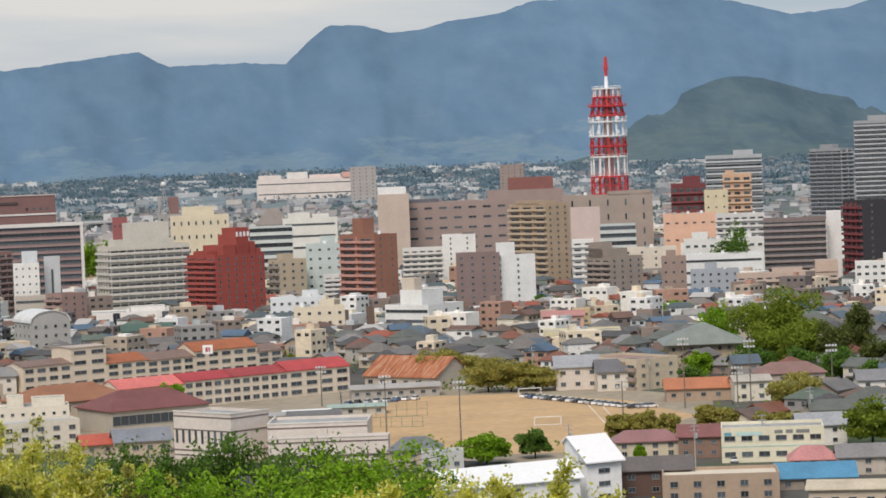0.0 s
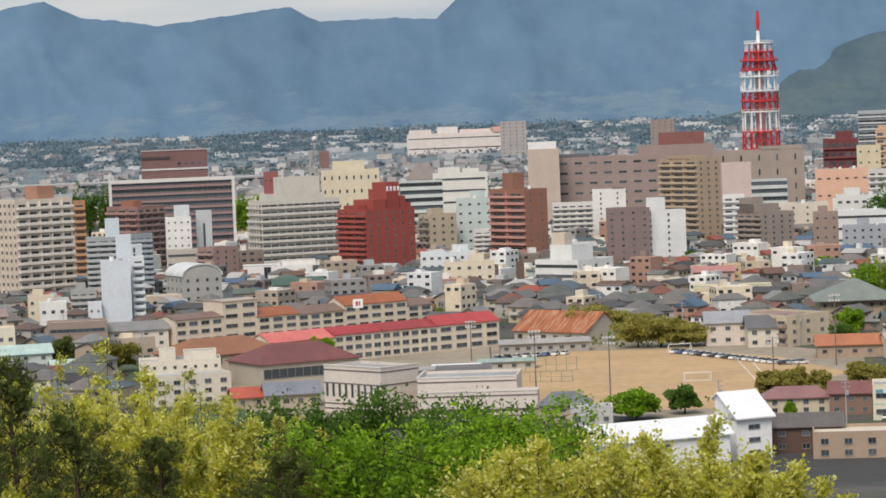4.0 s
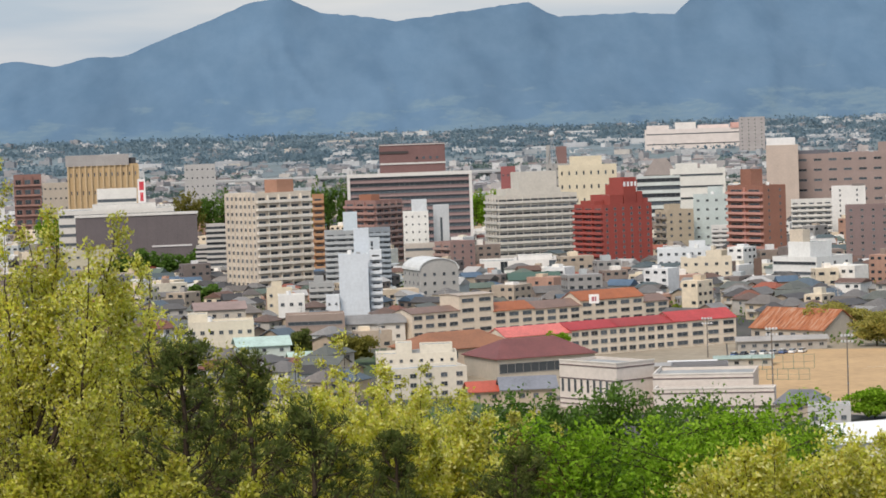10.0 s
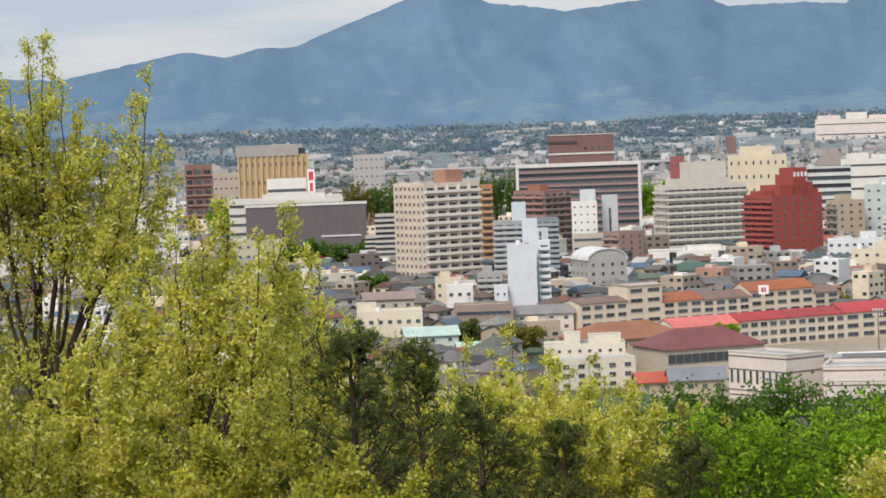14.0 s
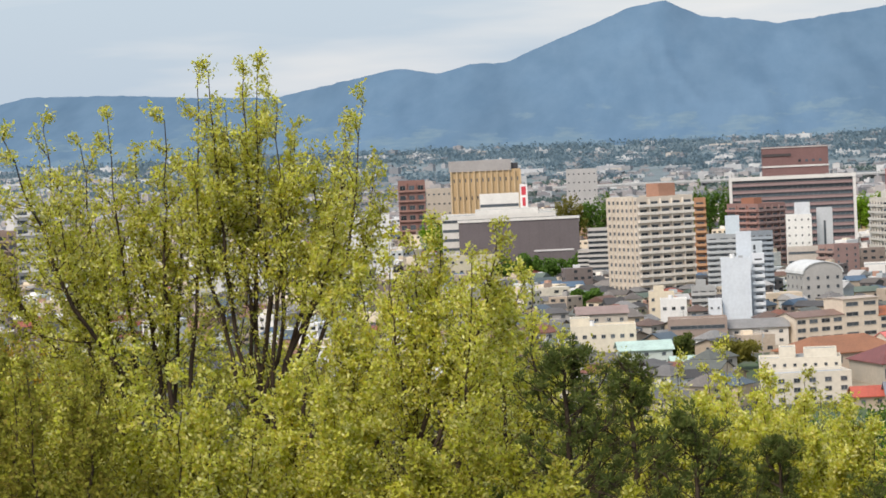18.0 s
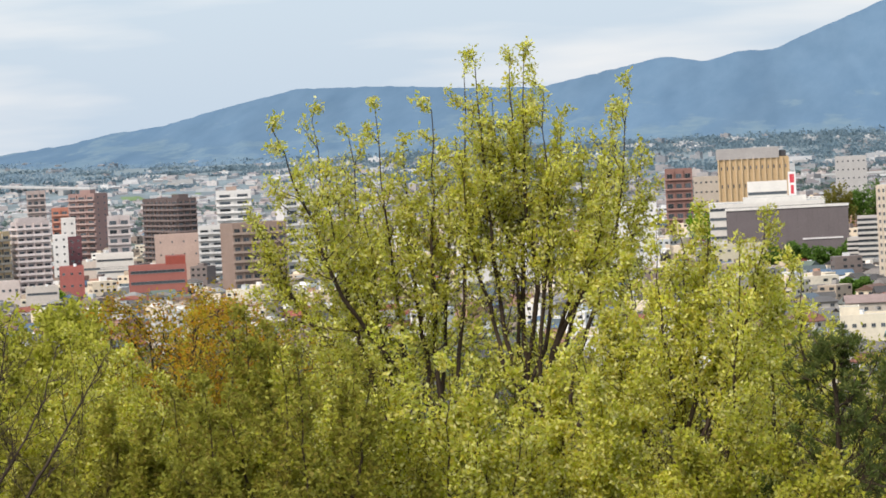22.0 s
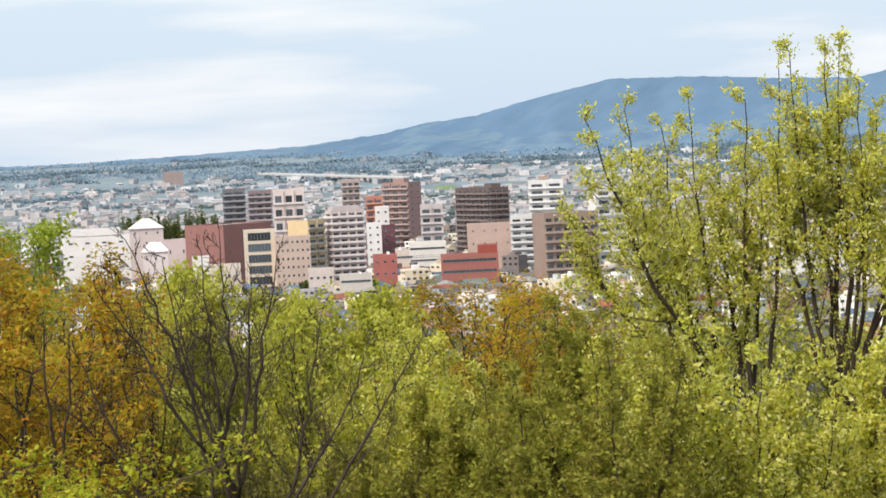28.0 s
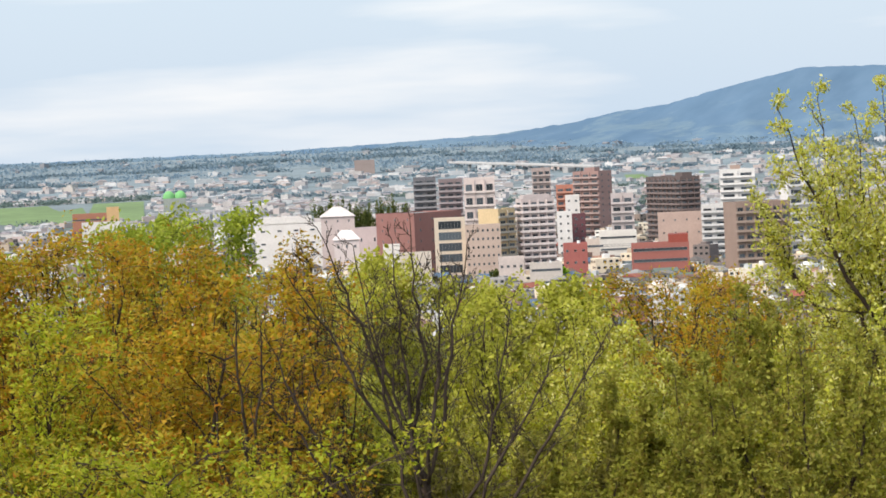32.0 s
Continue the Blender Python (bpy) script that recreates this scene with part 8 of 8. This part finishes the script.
def town_mass(name, label, places, big, seed, scale=1.0, windows=True, mats=None, stretch=1.0):
    """A crowd of small far buildings as three joined meshes: walls, roofs, windows."""
    rng = random.Random(seed)
    wv, wf, rv, rf, gv, gf = [], [], [], [], [], []
    for p, az, dd in places:
        tall = rng.random() < big
        w, dp = rng.uniform(6.5, 12) * scale, rng.uniform(6.5, 10) * scale
        h = (rng.uniform(7, 13) if tall else rng.choice((3.4, 5.6, 6.0, 6.2))) * scale
        if tall:
            w, dp = w * rng.uniform(0.9, 1.5), dp * 1.1
        w, h, z = w * stretch, h / stretch ** 0.5, rise(dd)
        a = radians(az + rng.choice((-35, -28, 10, 15, 55, 60)))
        ca, sa = math.cos(a), math.sin(a)
        def at(x, y, zz):
            return (p.x + ca * x - sa * y, p.y + sa * x + ca * y, z + zz)
        k = len(wv)
        wv += [at(x, y, q) for q in (-2, h) for x, y in ((0, 0), (w, 0), (w, dp), (0, dp))]
        wf += [(k, k + 1, k + 5, k + 4), (k + 1, k + 2, k + 6, k + 5), (k + 2, k + 3, k + 7, k + 6), (k + 3, k, k + 4, k + 7)]
        if tall or rng.random() < 0.3:
            wf.append((k + 4, k + 5, k + 6, k + 7))
            k = len(wv)
            hx, hy, hw, hh = rng.uniform(0.1, 0.5) * w, rng.uniform(0.2, 0.5) * dp, rng.uniform(2, 4) * scale, h + rng.uniform(0.8, 2.6) * scale
            wv += [at(x, y, q) for q in (h, hh) for x, y in ((hx, hy), (hx + hw, hy), (hx + hw, hy + hw), (hx, hy + hw))]
            wf += [(k, k + 1, k + 5, k + 4), (k + 1, k + 2, k + 6, k + 5), (k + 2, k + 3, k + 7, k + 6), (k + 3, k, k + 4, k + 7), (k + 4, k + 5, k + 6, k + 7)]
        else:
            up, o = rng.uniform(1.3, 2.4) * scale, 0.5 * scale
            i = rng.choice((0, 0, dp * 0.35))
            k = len(rv)
            rv += [at(-o, -o, h - 0.2), at(w + o, -o, h - 0.2), at(w + o, dp + o, h - 0.2), at(-o, dp + o, h - 0.2), at(i - (o if not i else 0), dp / 2, h + up), at(w - i + (o if not i else 0), dp / 2, h + up)]
            rf += [(k, k + 1, k + 5, k + 4), (k + 2, k + 3, k + 4, k + 5), (k + 3, k, k + 4), (k + 1, k + 2, k + 5), (k + 3, k + 2, k + 1, k)]
        if windows:
            fl = max(1, int(h / 2.9))
            for side in (0, 1):
                ln = w if side == 0 else dp
                nb = max(2, int(ln / 3.2))
                for f in range(fl):
                    for b in range(nb):
                        if rng.random() < 0.2:
                            continue
                        u0, z0 = (b + 0.25) * ln / nb, f * h / fl + 0.9
                        u1, z1 = u0 + ln / nb * 0.5, z0 + 1.2
                        k = len(gv)
                        if side == 0:
                            gv += [at(u0, -0.06, z0), at(u1, -0.06, z0), at(u1, -0.06, z1), at(u0, -0.06, z1)]
                        else:
                            gv += [at(-0.06, u1, z0), at(-0.06, u0, z0), at(-0.06, u0, z1), at(-0.06, u1, z1)]
                        gf.append((k, k + 1, k + 2, k + 3))
    r = tagged(new(name), label, "buildings", kind="stuff")
    for nm, v, f, m in (("walls", wv, wf, mats[0] if mats else TOWNWALL), ("roofs", rv, rf, mats[1] if mats else TOWNROOF), ("windows", gv, gf, GLASS)):
        if v:
            ob = tagged(new(nm, mesh_of(nm, v, f, [m])), kind="stuff")
            ob.parent = r
    return r


TOWNWALL = ramp_mat("town_walls", ((0.62, 0.57, 0.47), (0.4, 0.33, 0.26), (0.74, 0.73, 0.71), (0.25, 0.2, 0.17), (0.54, 0.45, 0.34), (0.66, 0.66, 0.66), (0.3, 0.29, 0.28), (0.4, 0.24, 0.18), (0.78, 0.75, 0.7), (0.42, 0.45, 0.46), (0.7, 0.6, 0.46), (0.18, 0.15, 0.14)))
TOWNROOF = ramp_mat("town_roofs", ((0.08, 0.0776, 0.0768), (0.152, 0.146, 0.142), (0.056, 0.0544, 0.056), (0.136, 0.08, 0.0624), (0.24, 0.236, 0.228), (0.08, 0.128, 0.192), (0.104, 0.136, 0.112), (0.256, 0.08, 0.052), (0.176, 0.16, 0.148), (0.384, 0.376, 0.368), (0.112, 0.1, 0.092), (0.072, 0.096, 0.104)))
town_mass("town_houses", "crowded low houses and small blocks of the town", [q for q in rest if q[2] < 1500], 0.12, 21)
town_mass("town_blocks", "low houses and mid-rise blocks of the farther town", [q for q in rest if q[2] >= 1500], 0.3, 22)

# Far tones are drawn close together, so the colours hold some haze.
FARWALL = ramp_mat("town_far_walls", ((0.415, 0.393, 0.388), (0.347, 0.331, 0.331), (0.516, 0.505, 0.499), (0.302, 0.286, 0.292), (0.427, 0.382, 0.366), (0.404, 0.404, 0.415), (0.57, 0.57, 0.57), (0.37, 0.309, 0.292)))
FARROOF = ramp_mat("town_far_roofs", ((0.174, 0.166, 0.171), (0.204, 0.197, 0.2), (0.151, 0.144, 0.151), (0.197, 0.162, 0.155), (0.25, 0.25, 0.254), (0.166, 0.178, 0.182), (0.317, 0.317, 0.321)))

# ---- the far plain: roofs, sheds and tree belts up to the foot of the mountains ----


rng = random.Random(9)
far = []
for i in range(6200):
    dd = 2500 + 2100 * rng.random() ** 1.15
    az = rng.uniform(-23, 33)
    p = spot(az, dd)
    if noise.noise(Vector((az * 0.45, dd * 0.006, 4.0))) > -0.2 - 0.3 * rng.random():
        far.append((p, az, dd))
for i in range(1100):
    az, dd = rng.uniform(12, 34), 2500 + 1300 * rng.random() ** 1.2
    far.append((spot(az, dd), az, dd))


def in_field(az, dd):
    """The open fields of the western plain and the level ground before them."""
    return az > 27.6 and 2960 < dd < 3400 or 15.8 < az < 18.7 and 3360 < dd < 3500


far = [q for q in far if not in_field(q[1], q[2])]
west = [q for q in far if q[1] > 12 and q[2] < 3950 and (q[2] < 3300 or rng.random() < 0.75)]
far = [q for q in far if not (q[1] > 12 and q[2] < 3950) and (q[2] < 3350 or rng.random() < (0.12 if q[1] > 12 else 0.35))]
# Bluer, flatter wall and roof colours with the haze painted in.
HAZEWALL = ramp_mat("town_hazy_walls", ((0.257, 0.267, 0.281), (0.229, 0.238, 0.257), (0.304, 0.314, 0.328), (0.209, 0.219, 0.238), (0.362, 0.371, 0.385), (0.267, 0.262, 0.271)))
HAZEROOF = ramp_mat("town_hazy_roofs", ((0.167, 0.18, 0.198), (0.193, 0.202, 0.22), (0.158, 0.167, 0.184), (0.22, 0.233, 0.246), (0.264, 0.276, 0.29)))
town_mass("distant_houses", "very distant roofs below the mountains, paled by painted haze", [q for q in far if q[2] >= 3250], 0.15, 25, scale=0.8, stretch=1.4, windows=False, mats=(HAZEWALL, HAZEROOF))
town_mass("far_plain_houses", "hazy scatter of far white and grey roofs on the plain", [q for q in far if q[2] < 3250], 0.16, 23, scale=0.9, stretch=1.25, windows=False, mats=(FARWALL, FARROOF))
# Western plain: paler roof and wall tones, haze included in the colour.
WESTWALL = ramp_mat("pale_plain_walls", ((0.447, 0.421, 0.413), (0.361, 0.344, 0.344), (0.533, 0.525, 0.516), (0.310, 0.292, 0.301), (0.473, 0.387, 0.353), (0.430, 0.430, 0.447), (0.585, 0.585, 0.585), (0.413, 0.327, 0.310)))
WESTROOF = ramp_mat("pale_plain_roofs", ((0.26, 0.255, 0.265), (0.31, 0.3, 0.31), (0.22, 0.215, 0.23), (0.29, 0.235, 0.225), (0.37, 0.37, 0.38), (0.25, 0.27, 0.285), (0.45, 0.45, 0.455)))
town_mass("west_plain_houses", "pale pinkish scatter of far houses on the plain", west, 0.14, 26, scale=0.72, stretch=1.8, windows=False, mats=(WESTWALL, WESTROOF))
SHEDWALL = ramp_mat("pale_shed_walls", ((0.425, 0.442, 0.459), (0.323, 0.34, 0.357), (0.51, 0.518, 0.527), (0.595, 0.603, 0.603), (0.289, 0.306, 0.323), (0.527, 0.476, 0.425)))
sheds = [(spot(a, q), a, q) for a, q in ((rng.uniform(-23, 33), 2500 + 1850 * rng.random() ** 0.9) for i in range(460)) if not in_field(a, q) and (q < 4000 or a < 12)]
town_mass("far_plain_sheds", "long white industrial sheds far out on the plain", sheds, 1.0, 24, scale=0.8, stretch=2.4, windows=False, mats=(SHEDWALL, FARROOF))


def tree_belt(name, label, places, mat, seed, size):
    rng = np.random.default_rng(seed)
    c = []
    for (x, y, z), s in places:
        n = 16
        q = rng.normal(size=(n, 3)) * (1.2 * s, 0.9 * s, 0.24 * s) + (x, y, z + 0.4 * s)
        c.append(q)
    v, f = leaf_quads(np.concatenate(c), size, rng, aspect=0.9)
    return tagged(new(name, fast_mesh(name, v, f, mat)), label, "trees", kind="stuff")


belts = []
for i in range(360):
    dd, az = 2450 + 2150 * rng.random(), rng.uniform(-23, 33)
    if az > 12 and rng.random() < 0.35 or in_field(az, dd):
        continue
    way, long = rng.uniform(-0.5, 0.5) + 1.5708, rng.uniform(25, 190)
    base, turn = spot(az, dd), radians(az)
    for k in range(int(long / 6) + 1):
        u, jog = k * 6 - long / 2, rng.uniform(-7, 7)
        x, y = u * math.sin(way) + jog * 0.3, u * math.cos(way) + jog
        q = base + Vector((x * math.cos(turn) - y * math.sin(turn), x * math.sin(turn) + y * math.cos(turn), 0))
        belts.append(((q.x, q.y, rise(math.hypot(q.x, q.y))), rng.uniform(3.5, 7)))
# Leaf greens lifted and blued: haze over the far trees is painted.
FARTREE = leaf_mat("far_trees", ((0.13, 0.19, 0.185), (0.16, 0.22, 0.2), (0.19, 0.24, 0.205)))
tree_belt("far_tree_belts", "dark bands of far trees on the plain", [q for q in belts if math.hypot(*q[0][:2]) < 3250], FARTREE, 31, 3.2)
gardens = []
for i in range(4600):
    dd, az = 700 + 1750 * rng.random() ** 1.2, rng.uniform(-22, 32)
    p = spot(az, dd)
    if free_at(p, 2) and not (-9.8 < az < -0.5 and dd < 965):
        gardens.append((p, rng.uniform(2.2, 5)))
tree_belt("garden_greenery", "small green garden trees between the houses", gardens[::2], DEEP, 32, 1.2)
tree_belt("garden_shrubs", "light and olive green garden shrubs between the houses", gardens[1::4], OLIVEGREEN, 35, 1.1)
tree_belt("garden_evergreens", "dark evergreens between the houses", gardens[3::4], PINE, 36, 1.1)


# ---- green fields on the plain ----
def meadow(name, az0, az1, d0, d1):
    n = 12
    v = [tuple(spot(az0 + (az1 - az0) * i / n, d + 14 * math.sin(i * 1.7 + d), rise(d) + 0.12)) for d in (d0, d1) for i in range(n + 1)]
    f = [(i + 1, i, n + 1 + i, n + 2 + i) for i in range(n)]
    return tagged(new(name, mesh_of(name, v, f, [MEADOW])), "fresh green level field on the plain", "field", kind="structure")


MEADOW = paint((0.13, 0.2, 0.075), 0.95, 0.05, 0.3)
meadow("field_1", 27.6, 34.5, 2970, 3390)
meadow("field_2", 16.0, 18.5, 3380, 3480)
hedge = [(spot(27.4 + 4.5 * rng.random(), 3400 + 60 * rng.random(), rise(3400)), rng.uniform(5, 9)) for i in range(160)]
tree_belt("hedge", "dark hedge of trees behind the green field", hedge, FARTREE, 33, 3.2)
woods = [(spot(a, q, rise(q)), rng.uniform(5, 10)) for a, q in ((15 - 38 * rng.random(), 3400 + 900 * rng.random() ** 0.8) for i in range(4800)) if noise.noise(Vector((a * 0.3, q * 0.014, 5.0))) > (0.1 if a < 12 else 0.42) - (q - 3400) / 2200]
horizon = [(spot(a, q, rise(q) - 3), rng.uniform(6, 11)) for a, q in ((rng.uniform(9, 35), 3950 + 900 * rng.random()) for i in range(3000)) if noise.noise(Vector((a * 0.22, q * 0.012, 2.0))) > -0.05]
# Farther woods get more haze blue in their leaf colours.
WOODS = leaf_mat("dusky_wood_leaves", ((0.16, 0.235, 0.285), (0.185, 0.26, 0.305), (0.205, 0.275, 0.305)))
tree_belt("far_woods", "belt of woods below the mountains, haze in the leaf colour", woods, WOODS, 34, 4.0)
# Horizon woods are painted nearly the haze blue of the mountains.
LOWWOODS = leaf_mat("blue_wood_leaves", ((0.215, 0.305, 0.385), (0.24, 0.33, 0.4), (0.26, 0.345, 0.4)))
tree_belt("horizon_woods", "band of low woods along the horizon, painted haze blue", horizon, LOWWOODS, 38, 4.0)
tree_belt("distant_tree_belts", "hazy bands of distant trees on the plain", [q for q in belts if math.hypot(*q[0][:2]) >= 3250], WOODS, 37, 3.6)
works = []
for a, q in ((rng.uniform(-16, 20), 3300 + 900 * rng.random() ** 0.7) for i in range(110)):
    works.append((spot(a, q), a, q))
PALE = ramp_mat("pale_works_walls", ((0.51, 0.518, 0.527), (0.425, 0.433, 0.451), (0.612, 0.612, 0.612), (0.357, 0.37, 0.383)))
town_mass("far_works", "long white factory sheds below the mountains", works, 1.0, 27, scale=1.0, stretch=3.2, windows=False, mats=(PALE, FARROOF))


def viaduct(a, b, height):
    """A long elevated road: deck, two parapets and its piers."""
    p, q = spot(*a, rise(a[1])), spot(*b, rise(b[1]))
    ln = (q - p).length
    r = new("viaduct")
    r.matrix_basis = Matrix.Translation(p) @ (q - p).to_track_quat("X", "Z").to_matrix().to_4x4()
    conc = paint((0.36, 0.36, 0.36), 0.9, 0.2, 0.2)
    bm = bmesh.new()
    box(bm, 0, -5, height - 2, ln, 5, height)
    part("deck", bm, conc, r)
    for y in (-5.2, 5.0):
        bm = bmesh.new()
        box(bm, 0, y, height - 0.6, ln, y + 0.2, height + 1.1)
        part("parapet", bm, paint((0.5, 0.5, 0.5)), r)
    for i in range(int(ln / 32)):
        bm = bmesh.new()
        box(bm, 16 + i * 32, -2, -4, 18.5 + i * 32, 2, height - 2)
        part("pier", bm, conc, r)
    return tagged(r, "long grey concrete road viaduct across the plain", "viaduct")


viaduct((3.6, 2968), (-4.0, 2990), 8.0)
viaduct((21.2, 3900), (18.2, 3580), 8.0)

# ---- rust on the gymnasium roof ----
m, n, l, b = nodes_of("rusted_sheet_roof")
tco, mpn, nz = n.new("ShaderNodeTexCoord"), n.new("ShaderNodeMapping"), n.new("ShaderNodeTexNoise")
mpn.inputs["Scale"].default_value = (1.3, 0.16, 0.16)
nz.inputs["Scale"].default_value, nz.inputs["Detail"].default_value, nz.inputs["Roughness"].default_value = 1.0, 8.0, 0.65
l.new(tco.outputs["Object"], mpn.inputs["Vector"])
l.new(mpn.outputs["Vector"], nz.inputs["Vector"])
rr = n.new("ShaderNodeValToRGB")
rr.color_ramp.elements[0].position, rr.color_ramp.elements[0].color = 0.36, (0.16, 0.055, 0.03, 1)
rr.color_ramp.elements[1].position, rr.color_ramp.elements[1].color = 0.64, (0.42, 0.27, 0.19, 1)
rr.color_ramp.elements.new(0.5).color = (0.36, 0.12, 0.045, 1)
l.new(nz.outputs["Fac"], rr.inputs["Fac"])
l.new(rr.outputs["Color"], b.inputs["Base Color"])
b.inputs["Roughness"].default_value = 0.8
for c in scene.objects["sports_shed"].children:
    if c.name.startswith("roof"):
        c.data.materials[0] = m
